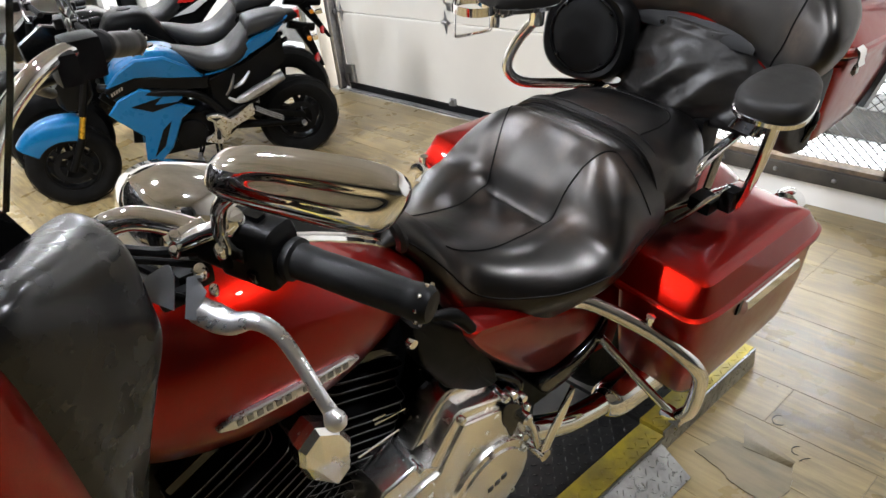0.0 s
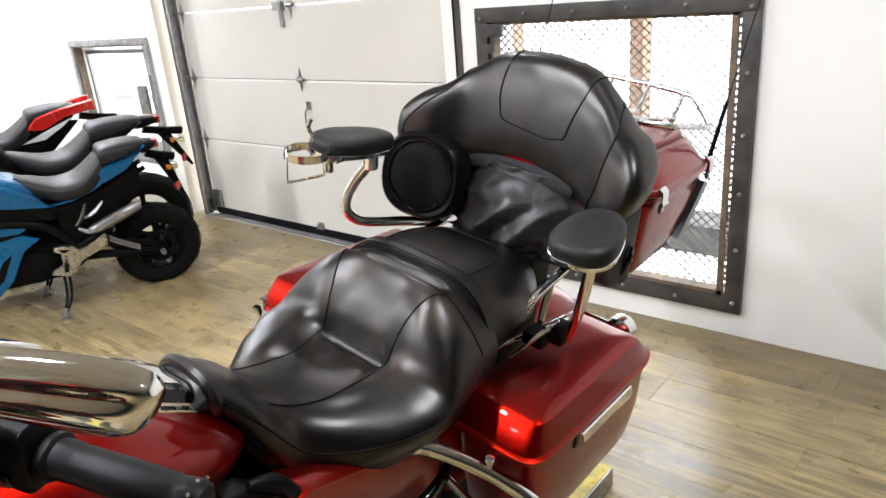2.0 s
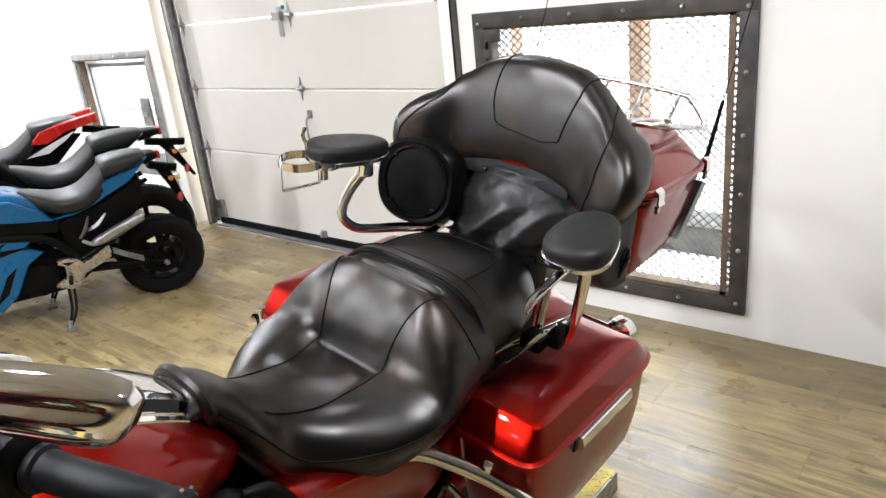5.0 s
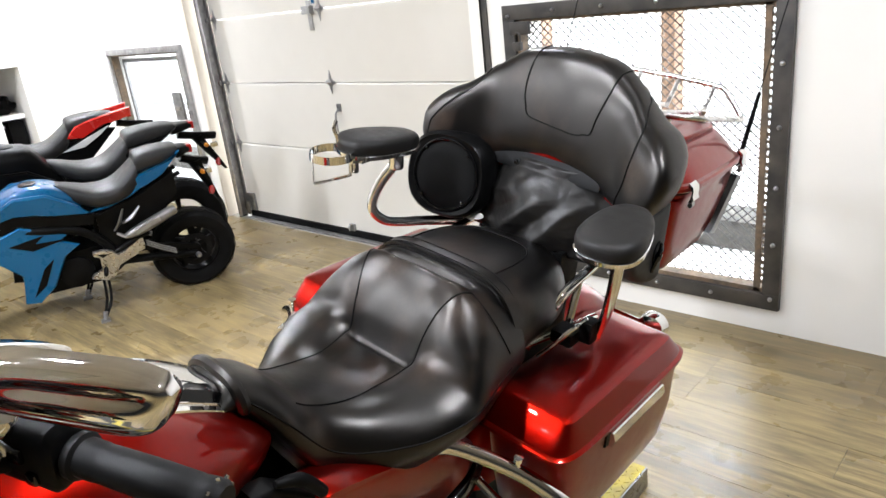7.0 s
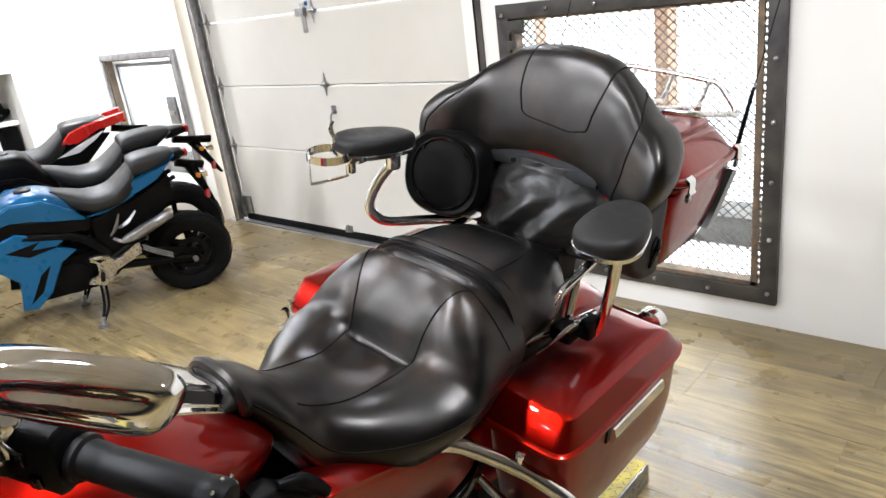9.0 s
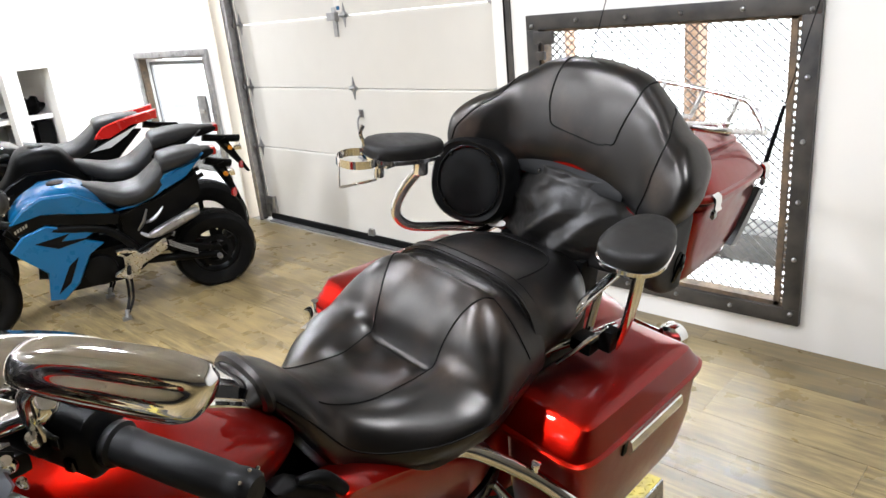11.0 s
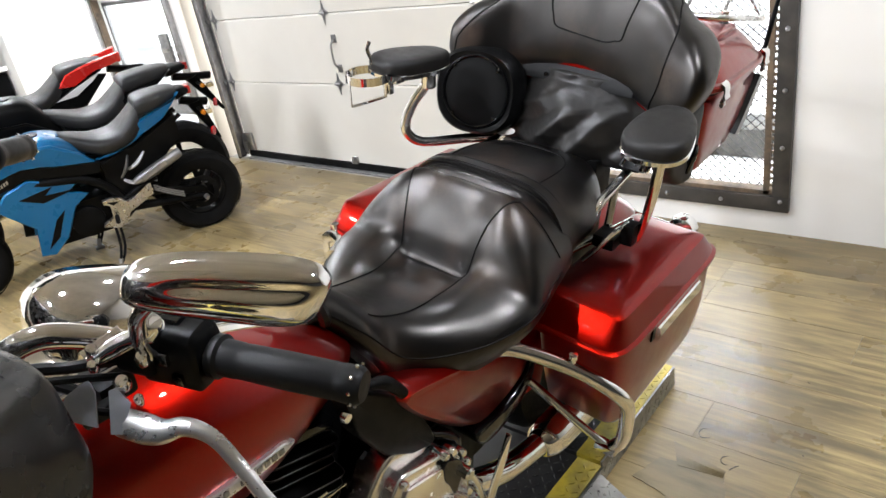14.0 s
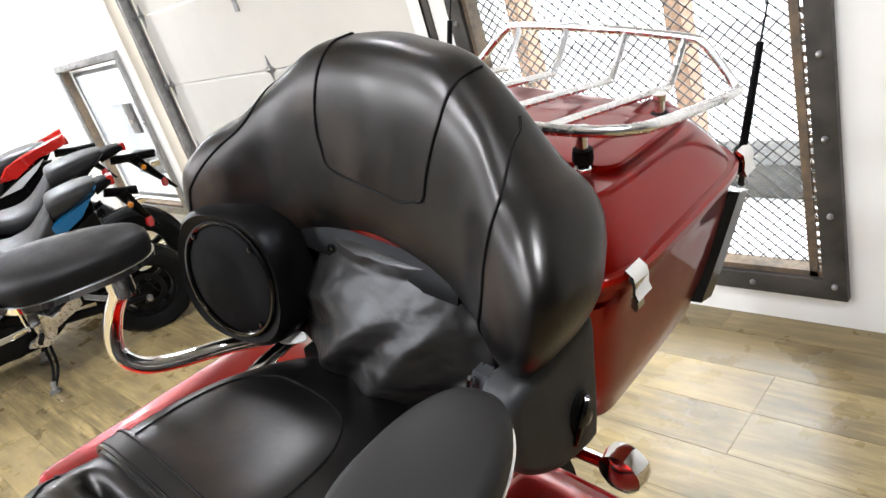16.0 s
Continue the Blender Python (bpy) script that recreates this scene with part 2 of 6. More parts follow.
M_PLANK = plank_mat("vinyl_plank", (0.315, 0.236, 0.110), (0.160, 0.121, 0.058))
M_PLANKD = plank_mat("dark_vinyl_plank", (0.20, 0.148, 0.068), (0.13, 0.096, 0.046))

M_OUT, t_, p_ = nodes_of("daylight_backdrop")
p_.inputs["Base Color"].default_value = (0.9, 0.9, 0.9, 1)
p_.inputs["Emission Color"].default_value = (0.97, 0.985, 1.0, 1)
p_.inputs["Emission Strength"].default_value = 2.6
M_LAMP, t_, p_ = nodes_of("lamp_diffuser")
p_.inputs["Emission Color"].default_value = (1.0, 0.94, 0.85, 1)
p_.inputs["Emission Strength"].default_value = 6.0


# ---- mesh tools ----
def mk(name, vf, material, parent=None, label="", smooth=True, sharp=40, fix=True):
    me = bpy.data.meshes.new(name)
    me.from_pydata([tuple(v) for v in vf[0]], [], vf[1])
    if fix:
        bm = bmesh.new()
        bm.from_mesh(me)
        bmesh.ops.recalc_face_normals(bm, faces=bm.faces)
        bm.to_mesh(me)
        bm.free()
    me.materials.append(material)
    if smooth:
        me.shade_smooth()
        me.set_sharp_from_angle(angle=radians(sharp))
    ob = new(name, me)
    if parent:
        ob.parent = parent
    if label:
        ob["label"] = label
    return ob


def empty(name, m, label, category, group=""):
    ob = new(name)
    ob.empty_display_size = 0.1
    ob.matrix_world = m
    return tagged(ob, label, category, group)


def merge(*parts):
    vs, fs = [], []
    for v, f in parts:
        n = len(vs)
        vs += list(v)
        fs += [tuple(i + n for i in q) for q in f]
    return vs, fs


def moved(vf, m):
    return [tuple(m @ Vector(v)) for v in vf[0]], vf[1]


def flip(vf, s):
    """Mirrored across the centre plane where s is -1."""
    return [(v[0], v[1] * s, v[2]) for v in vf[0]], vf[1]


def spline(pts, n, closed=False):
    """Points along a smooth curve through pts, n to each stretch."""
    P = [np.array(p, float) for p in pts]
    k, out = len(P), []
    for i in range(k if closed else k - 1):
        a, b, c, d = (P[(i + j) % k] if closed else P[min(max(i + j, 0), k - 1)] for j in (-1, 0, 1, 2))
        for s in range(n):
            t = s / n
            out.append(0.5 * (2 * b + (c - a) * t + (2 * a - 5 * b + 4 * c - d) * t * t + (3 * b - a - 3 * c + d) * t ** 3))
    if not closed:
        out.append(P[-1])
    return out


def loft(rings, caps=True, closed=True):
    n, vs, fs = len(rings[0]), [], []
    for r in rings:
        vs += [tuple(p) for p in r]
    for i in range(len(rings) - 1):
        for j in range(n if closed else n - 1):
            k = (j + 1) % n
            fs.append((i * n + j, i * n + k, (i + 1) * n + k, (i + 1) * n + j))
    if caps:
        fs += [tuple(range(n)), tuple(range((len(rings) - 1) * n, len(rings) * n))]
    return vs, fs


def sloft(rings, n=4, caps=True):
    """A loft through rings, smoothed along its length."""
    cols = [spline([r[j] for r in rings], n) for j in range(len(rings[0]))]
    return loft([[c[i] for c in cols] for i in range(len(cols[0]))], caps)


def tube(pts, r, n=10, k=6, closed=False, flat=1.0):
    pts = [Vector(p) for p in (spline(pts, k, closed) if k > 1 else pts)]
    m, rings, up = len(pts), [], None
    for i, p in enumerate(pts):
        d = (pts[(i + 1) % m] - pts[i - 1]) if closed else pts[min(i + 1, m - 1)] - pts[max(i - 1, 0)]
        d.normalize()
        if up is None:
            up = d.orthogonal().normalized()
        up = (up - d * up.dot(d)).normalized()
        side = d.cross(up)
        q = r if not isinstance(r, (list, tuple)) else float(np.interp(i / (m - 1), np.linspace(0, 1, len(r)), r))
        rings.append([p + up * (q * math.cos(2 * math.pi * j / n)) + side * (q * flat * math.sin(2 * math.pi * j / n)) for j in range(n)])
    if closed:
        rings.append(rings[0])
    return loft(rings, not closed)


def box(x, y, z, sx, sy, sz, bev=0.0, seg=2):
    bm = bmesh.new()
    bmesh.ops.create_cube(bm, size=1, matrix=Matrix.LocRotScale((x, y, z), None, (sx, sy, sz)))
    if bev:
        bmesh.ops.bevel(bm, geom=bm.edges[:], offset=bev, segments=seg, profile=0.7, affect="EDGES")
    bm.verts.index_update()
    out = [tuple(v.co) for v in bm.verts], [tuple(v.index for v in f.verts) for f in bm.faces]
    bm.free()
    return out


def span(x0, x1, y0, y1, z0, z1, bev=0.0):
    return box((x0 + x1) / 2, (y0 + y1) / 2, (z0 + z1) / 2, x1 - x0, y1 - y0, z1 - z0, bev)


def revolve(profile, m=Matrix(), n=32):
    """A solid of revolution round z from (radius, height) pairs."""
    rings = [[m @ Vector((r * math.cos(2 * math.pi * j / n), r * math.sin(2 * math.pi * j / n), h)) for j in range(n)] for r, h in profile]
    return loft(rings, True)


def annulus(profile, m=Matrix(), n=36):
    """A ring of revolution round z with an open middle, from a closed profile."""
    prof = list(profile) + [profile[0]]
    return loft([[m @ Vector((r * math.cos(2 * math.pi * j / n), r * math.sin(2 * math.pi * j / n), h)) for j in range(n)] for r, h in prof], False)


def facing(p, d, up=(0, 0, 1)):
    """A pose at p whose z axis points along d."""
    return Matrix.Translation(p) @ Vector(d).to_track_quat("Z", "Y").to_matrix().to_4x4()


def sup(a, b, e=2.6, n=32):
    """A rounded outline, half sizes a and b."""
    out = []
    for j in range(n):
        t = 2 * math.pi * j / n
        c, s = math.cos(t), math.sin(t)
        out.append((a * math.copysign(abs(c) ** (2 / e), c), b * math.copysign(abs(s) ** (2 / e), s)))
    return out


def prism(outline, thick, m=Matrix(), bev=0.0):
    """A flat outline in x and y, given thickness round z, with eased edges."""
    c = np.mean(outline, axis=0)
    rings = []
    for z, k in ((-thick / 2, bev), (-thick / 2 + bev, 0), (thick / 2 - bev, 0), (thick / 2, bev)) if bev else ((-thick / 2, 0), (thick / 2, 0)):
        ring = []
        for x, y in outline:
            d = math.hypot(x - c[0], y - c[1]) or 1
            ring.append(m @ Vector((x - (x - c[0]) / d * k, y - (y - c[1]) / d * k, z)))
        rings.append(ring)
    return loft(rings)


def pillow(outline, v0, v1, s, bev, n=5):
    """A plate of x and z between two distances from the centre, its outer edge rolled over."""
    P = np.array(outline, float)
    d = np.roll(P, -1, 0) - np.roll(P, 1, 0)
    nrm = np.stack([d[:, 1], -d[:, 0]], 1) / np.maximum(1e-9, np.hypot(d[:, 0], d[:, 1]))[:, None]
    area2 = float(np.sum(P[:, 0] * np.roll(P[:, 1], -1) - np.roll(P[:, 0], -1) * P[:, 1]))
    nrm *= -1 if area2 > 0 else 1
    rings = [[(x, s * v0, z) for x, z in P]]
    for i in range(n + 1):
        a = i / n * math.pi / 2
        q = P + nrm * bev * (1 - math.cos(a))
        rings.append([(x, s * (v1 - bev + bev * math.sin(a)), z) for x, z in q])
    c = P.mean(0)
    rings.append([(x, s * (v1 + 0.002), z) for x, z in c + (P + nrm * bev - c) * 0.5])
    return loft(rings)


def poly(pts, n=6):
    """A straight-sided outline with points along each side."""
    out = []
    for i, p in enumerate(pts):
        q = pts[(i + 1) % len(pts)]
        out += [(p[0] + (q[0] - p[0]) * j / n, p[1] + (q[1] - p[1]) * j / n) for j in range(n)]
    return out


def lerp(x, pairs):
    return float(np.interp(x, [p[0] for p in pairs], [p[1] for p in pairs]))


def curve_of(pairs, n=8):
    """A smooth function through (x, value) pairs."""
    if pairs[0][0] == 0:
        pairs = [(-pairs[1][0], pairs[1][1])] + list(pairs)
    fine = spline(pairs, n)
    xs, ys = [p[0] for p in fine], [p[1] for p in fine]
    return lambda x: float(np.interp(x, xs, ys))


# ---- the room ----
def structure(name, vf, material, label="", parent=None):
    ob = mk(name, vf, material, parent, label, smooth=False)
    return tagged(ob, kind="structure")


WX = 2.955  # inner face of the wall with the windows
WT = 0.22
floor = structure("floor", span(-9, 3.17, -7, 9, -0.12, -0.006), M_SLAB, "worn wood-look vinyl plank floor")
structure("ceiling", span(-9, 3.17, -7, 9, 3.0, 3.15), M_CEIL)
GY0, GY1 = 2.29, 5.0  # garage opening
W1, W2 = (0.80, 2.01, 0.165, 1.375), (5.22, 6.40, 0.165, 1.31)  # window openings: y, y, z, z
wall_bits = [span(WX, WX + WT, -7, W1[0], 0, 3.0), span(WX, WX + WT, W1[0], W1[1], 0, W1[2]), span(WX, WX + WT, W1[0], W1[1], W1[3], 3.0), span(WX, WX + WT, W1[1], GY0, 0, 3.0), span(WX, WX + WT, GY0, GY1, 2.6, 3.0)]
structure("wall_east", merge(*wall_bits), M_WALL, "off-white painted wall round a steel-framed window")
wall_bits = [span(WX, WX + WT, GY1 + 0.004, W2[0], 0, 3.0), span(WX, WX + WT, W2[0], W2[1], 0, W2[2]), span(WX, WX + WT, W2[0], W2[1], W2[3], 3.0), span(WX, WX + WT, W2[1], 9, 0, 3.0)]
structure("wall_east_far", merge(*wall_bits), M_WALL, "off-white painted wall beside the garage door")
structure("door_jamb", span(WX - 0.02, WX + WT, GY1 - 0.02, GY1, 0, 2.6), M_JAMB, "beige painted jamb of the garage door")
NY = 6.95
north = [span(2.36, WX, NY, NY + 0.15, 0, 3.0), span(2.10, 2.36, NY, NY + 0.15, 1.31, 3.0), span(1.98, 2.10, NY, NY + 0.15, 0, 3.0), span(0.9, 1.98, NY, NY + 0.15, 1.36, 3.0), span(-9, 0.9, NY, NY + 0.15, 0, 3.0)]
structure("wall_north", merge(*north), M_WALL, "white painted wall with open niches")
structure("wall_niche", merge(span(0.8, 2.5, NY + 0.9, NY + 1.0, 0, 3), span(2.36, 2.42, NY + 0.15, NY + 0.9, 0, 3), span(0.8, 0.9, NY + 0.15, NY + 0.9, 0, 3)), M_WALL)
structure("wall_west", span(-9.15, -9, -7, 9, 0, 3), M_GREYW)
structure("wall_south", span(-9, 3.17, -7.15, -7, 0, 3), M_SOUTH)

# outside
structure("ground", span(3.18, 60, -60, 60, -0.2, -0.03), M_GLARE_YARD, "yard outside, near white in place of outdoor glare")
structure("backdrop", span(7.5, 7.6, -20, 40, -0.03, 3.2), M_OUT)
for py in (1.62, 2.47):
    post = mk("steel_post", merge(span(3.86, 3.98, py, py + 0.08, -0.03, 3.4, 0.006), span(3.82, 4.02, py - 0.04, py + 0.14, -0.03, -0.01)), M_BROWN)
    tagged(post, "brown painted steel post standing outside the window", "post", "posts outside")
kerb = mk("kerb", span(3.9, 4.2, -3, 9, -0.03, 0.14, 0.02), M_STEEL)
tagged(kerb, "dark concrete kerb along the yard", "kerb", kind="structure")


# garage door: panels with a rail at each joint, hinges and rollers on a track
door = empty("garage_door", Matrix.Translation((3.045, 0, 0)), "closed cream sectional garage door with galvanised hinges", "garage door")
door["kind"] = "structure"
PH = 0.4525
for i in range(6):
    z0 = 0.1505 + i * PH if i else 0.055
    z1 = 0.1505 + (i + 1) * PH - 0.004
    prof = [(0.006, z0), (0.012, z0 + 0.001), (0.012, z1 - 0.012), (0.0095, z1 - 0.004), (0.007, z1)]
    ring = [[(-a + 0.012 - 0.012, y, z) for a, z in prof] + [(0.04, y, z1), (0.04, y, z0)] for y in (GY0 - 0.05, 4.80)]
    mk("panel", loft(ring), M_DOOR, door, smooth=False)
mk("bottom_seal", span(-0.02, 0.03, GY0 - 0.04, 4.79, 0.004, 0.05, 0.008), M_RUBBER, door, "black rubber bottom seal")
mk("threshold", span(-0.075, -0.03, GY0 + 0.01, 4.74, 0.001, 0.012, 0.003), M_ZINC, door, "bright metal threshold strip")


def hinge(y, z, wide=0.1):
    pts = [(-wide / 2, 0), (-0.014, 0.022), (0, 0.075), (0.014, 0.022), (wide / 2, 0), (0.014, -0.022), (0, -0.075), (-0.014, -0.022)]
    vf = prism(pts, 0.004, facing((-0.015, y, z), (-1, 0, 0)))
    vf = merge(vf, tube([(-0.024, y - 0.028, z), (-0.024, y + 0.028, z)], 0.009, 8, 1), box(-0.02, y, z, 0.012, 0.03, 0.03, 0.003))
    for dz in (0.03, -0.03):
        vf = merge(vf, revolve([(0.0, 0.005), (0.006, 0.004), (0.006, 0)], facing((-0.017, y, z + dz), (-1, 0, 0)), 8))
    return vf


for k in range(1, 5):
    z = 0.1505 + k * PH
    mk("hinge", hinge(3.545, z), M_ZINC, door, "galvanised diamond-shaped hinge")
    for y in (4.755, 2.335):
        h = mk("roller_hinge", merge(hinge(y, z, 0.07), revolve([(0, 0.02), (0.02, 0.018), (0.022, 0), (0.02, -0.018), (0, -0.02)], facing((-0.03, y + (0.07 if y > 3 else -0.07), z), (0, 1, 0)), 12)), M_ZINC, door, "galvanised roller hinge")
mk("bracket", merge(span(-0.03, -0.012, 4.69, 4.79, 0.06, 0.20, 0.003), span(-0.05, -0.03, 4.75, 4.80, 0.06, 0.13, 0.004)), M_ZINC, door, "galvanised corner bracket")
mk("latch_plate", merge(span(-0.03, -0.012, 3.52, 3.57, 0.05, 0.10, 0.004), tube([(-0.02, 3.545, 0.10), (-0.05, 3.545, 0.09), (-0.05, 3.545, 0.06)], 0.006, 6)), M_ZINC, door)
sticker = mk("sticker", span(-0.0145, -0.012, 3.575, 3.635, 1.535, 1.61), M_TAG, door, "small white and blue paper sticker")
mk("sticker_bar", span(-0.0158, -0.0143, 3.58, 3.612, 1.54, 1.565), M_BLUE, sticker)
hy, hz = 3.50, 0.80
mk("handle", merge(tube([(-0.012, hy, hz + 0.09), (-0.05, hy, hz + 0.06), (-0.055, hy, hz), (-0.05, hy, hz - 0.06), (-0.012, hy, hz - 0.09)], 0.007, 8), span(-0.02, -0.012, hy - 0.02, hy + 0.02, hz + 0.07, hz + 0.12, 0.003), span(-0.02, -0.012, hy - 0.02, hy + 0.02, hz - 0.12, hz - 0.07, 0.003)), M_ZINC, door, "galvanised lift handle")
mk("lock", merge(span(-0.05, -0.012, 3.60, 3.68, 1.48, 1.53, 0.004), span(-0.02, -0.012, 3.62, 3.66, 1.38, 1.56, 0.003)), M_ZINC, door, "slide lock")
for sy, y in ((1, 4.82), (-1, 2.20)):
    mk("track", merge(span(-0.10, -0.02, y, y + 0.012, 0.02, 2.5), span(-0.10, -0.09, y - 0.03, y + 0.012, 0.02, 2.5), span(-0.03, -0.02, y - 0.03, y + 0.012, 0.02, 2.5)), M_ZINC if sy > 0 else M_STEEL, door, "dusty galvanised roller track")
mk("weather_strip", merge(span(-0.085, -0.02, 4.845, 4.865, 0, 2.5)), M_STEEL, door)


# steel window frame with bolts and an expanded-metal screen
def screen_mesh(w, h, cw=0.042, ch=0.0195, r=0.0018):
    vs, fs = [], []
    nx, nz = int(w / cw) * 2, int(h / ch)
    for j in range(nz):
        n0 = len(vs)
        for i in range(nx + 1):
            y = i * w / nx
            z = (j + 0.5 + (0.5 if (i + j) % 2 else -0.5)) * ch
            for dx, dz in ((-r, -r * 1.1), (r * 1.6, -r * 1.1), (r * 1.6, r * 1.1), (-r, r * 1.1)):
                vs.append((dx, y, z + dz))
        for i in range(nx):
            for k in range(4):
                a, b = n0 + i * 4 + k, n0 + i * 4 + (k + 1) % 4
                fs.append((a, b, b + 4, a + 4))
    return vs, fs


def grille_window(name, y0, y1, z0, z1, label, wire=0.0021, b=0.068, metal=M_STEEL):
    f = empty(name, Matrix.Translation((WX, y0, z0)), label, "window")
    f["kind"] = "structure"
    w, h = y1 - y0, z1 - z0
    bars = [("frame_rail", span(-0.03, -0.001, 0, w, 0, b, 0.003)), ("frame_rail", span(-0.03, -0.001, 0, w, h - b, h, 0.003)), ("frame_stile", span(-0.029, -0.001, 0, b, b, h - b, 0.003)), ("frame_stile", span(-0.029, -0.001, w - b, w, b, h - b, 0.003))]
    for n, vf in bars:
        mk(n, vf, metal, f)
    mk("inner_angle", merge(span(-0.012, 0.004, b + 0.017, b + 0.042, b, h - b), span(-0.012, 0.05, w - b - 0.02, w - b - 0.001, b, h - b), span(-0.012, 0.05, b, w - b, h - b - 0.012, h - b - 0.001), span(-0.012, 0.05, b, w - b, b + 0.001, b + 0.02)), M_RUST, f, "rust-stained inner angle iron")
    n = int((h - 2 * b) / 0.03)
    mk("spacer_row", merge(*[span(-0.006, 0.004, b, b + 0.0165, b + (i + 0.5) * 0.03 - 0.006, b + (i + 0.5) * 0.03 + 0.006) for i in range(n)]), M_RUST, f, "row of small welded spacers")
    sc = mk("screen", screen_mesh(w - 2 * b - 0.02, h - 2 * b - 0.02, r=wire), M_MESH, f, "expanded metal security screen", smooth=False, fix=False)
    sc.location = (0.045, b + 0.01, b + 0.01)
    sc["kind"] = "stuff"
    for i in range(6):
        for y, z in ((0.034, 0.05 + i * (h - 0.1) / 5), (w - 0.034, 0.05 + i * (h - 0.1) / 5), (0.034 + i * (w - 0.068) / 5, 0.034), (0.034 + i * (w - 0.068) / 5, h - 0.034)):
            if i in (0, 5) and abs(z - 0.034) < 0.001 or i in (0, 5) and abs(z - h + 0.034) < 0.001:
                continue
            mk("bolt", revolve([(0, 0.012), (0.006, 0.010), (0.009, 0.006), (0.010, 0), (0.010, -0.002)], facing((-0.03, y, z), (-1, 0, 0)), 10), M_ZINC, f)
    return f


win = grille_window("window_1", 0.745, 2.062, 0.115, 1.425, "steel-framed window with an expanded metal security screen")
win = grille_window("window_2", 5.165, 6.455, 0.115, 1.36, "steel-framed window behind an expanded metal screen", 0.0009, 0.050, M_ZINC)
for y, z, wy, wz in ((5.26, 0.20, 0.03, 1.07), (6.33, 0.20, 0.03, 1.07), (5.26, 0.20, 1.10, 0.03), (5.26, 1.24, 1.10, 0.03)):
    mk("sash_bar", span(0.06, 0.085, y - 5.165, y - 5.165 + wy, z - 0.115, z - 0.115 + wz, 0.002), M_ZINC, win, "grey inner sash bar")
for (y0, y1, z0, z1) in (W1, W2):
    g = structure("window_pane", span(WX + 0.16, WX + 0.166, y0, y1, z0, z1), M_GLASS, "window glass")
    g.visible_shadow = False
box_ = empty("lock_box", Matrix.Translation((WX - 0.03, 2.01, 1.29)), "dark steel lock box on the window frame", "lock")
mk("case", span(-0.02, 0, -0.11, 0, 0, 0.06, 0.004), M_STEEL, box_)
mk("padlock", merge(span(-0.045, -0.02, -0.075, -0.03, -0.07, -0.03, 0.006), tube([(-0.032, -0.068, -0.03), (-0.032, -0.068, 0.0), (-0.032, -0.053, 0.012), (-0.032, -0.038, 0), (-0.032, -0.038, -0.03)], 0.004, 8)), M_STEEL, box_, "padlock")
box_ = empty("window_latch", Matrix.Translation((WX - 0.03, 5.27, 0.78)), "grey steel latch plate on the far window", "latch")
mk("plate", span(-0.02, 0, 0, 0.13, 0, 0.22, 0.004), M_ZINC, box_)
mk("bolt", span(-0.035, -0.02, 0.02, 0.11, 0.08, 0.11, 0.004), M_SATIN, box_)

for lx, ly, lw in LAMPS:
    cl = empty("ceiling_light", Matrix.Translation((lx, ly, 2.94)), "round white ceiling light with a frosted diffuser, out of view, its place assumed", "ceiling light", "ceiling lights")
    wr = 0.105
    mk("frame", revolve([(wr - 0.02, 0.06), (wr, 0.05), (wr, 0.0), (wr - 0.03, -0.004), (wr - 0.035, 0.02)], Matrix(), 32), M_WHITEMETAL, cl)
    mk("diffuser", revolve([(0, 0.012), (wr - 0.038, 0.012), (wr - 0.038, 0.03), (0, 0.03)], Matrix(), 32), M_LAMP, cl)


# ---- the touring motorcycle: x to the rear, y to its right, z up, leaning on its side stand ----
LEAN = radians(10.5)
BIKE = Matrix.Translation((0, 1.0166, 0.08)) @ Matrix.Rotation(LEAN, 4, "X")
bike = empty("touring_motorcycle", BIKE, "candy red touring motorcycle with black leather seats leaning on its stand", "motorcycle")

# rider's seat: a bucket, with a section for each station along it
seat_w = curve_of([(0.49, 0.059), (0.53, 0.069), (0.58, 0.108), (0.64, 0.127), (0.70, 0.168), (0.77, 0.216), (0.84, 0.244), (0.90, 0.242), (0.96, 0.229), (1.06, 0.214)])
seat_c = curve_of([(0.49, 0.940), (0.53, 0.955), (0.58, 0.927), (0.64, 0.870), (0.70, 0.836), (0.77, 0.814), (0.84, 0.808), (0.872, 0.822), (0.895, 0.868), (0.925, 0.918), (0.96, 0.952), (1.0, 0.950), (1.06, 0.944)])
seat_e = curve_of([(0.49, 0.926), (0.53, 0.914), (0.58, 0.835), (0.64, 0.752), (0.70, 0.756), (0.77, 0.773), (0.84, 0.788), (0.90, 0.790), (0.96, 0.796), (1.06, 0.818)])
seat_r = curve_of([(0.49, 0.0), (0.64, 0.0), (0.70, 0.004), (0.77, 0.020), (0.84, 0.042), (0.90, 0.040), (0.96, 0.022), (1.06, 0.004)])
seat_k = curve_of([(0.49, 0.010), (0.56, 0.014), (0.62, 0.028), (0.68, 0.045), (0.74, 0.050), (0.85, 0.055), (1.06, 0.055)])


def ease(x, a, b):
    q = min(1.0, max(0.0, (x - a) / (b - a)))
    return q * q * (3 - 2 * q)


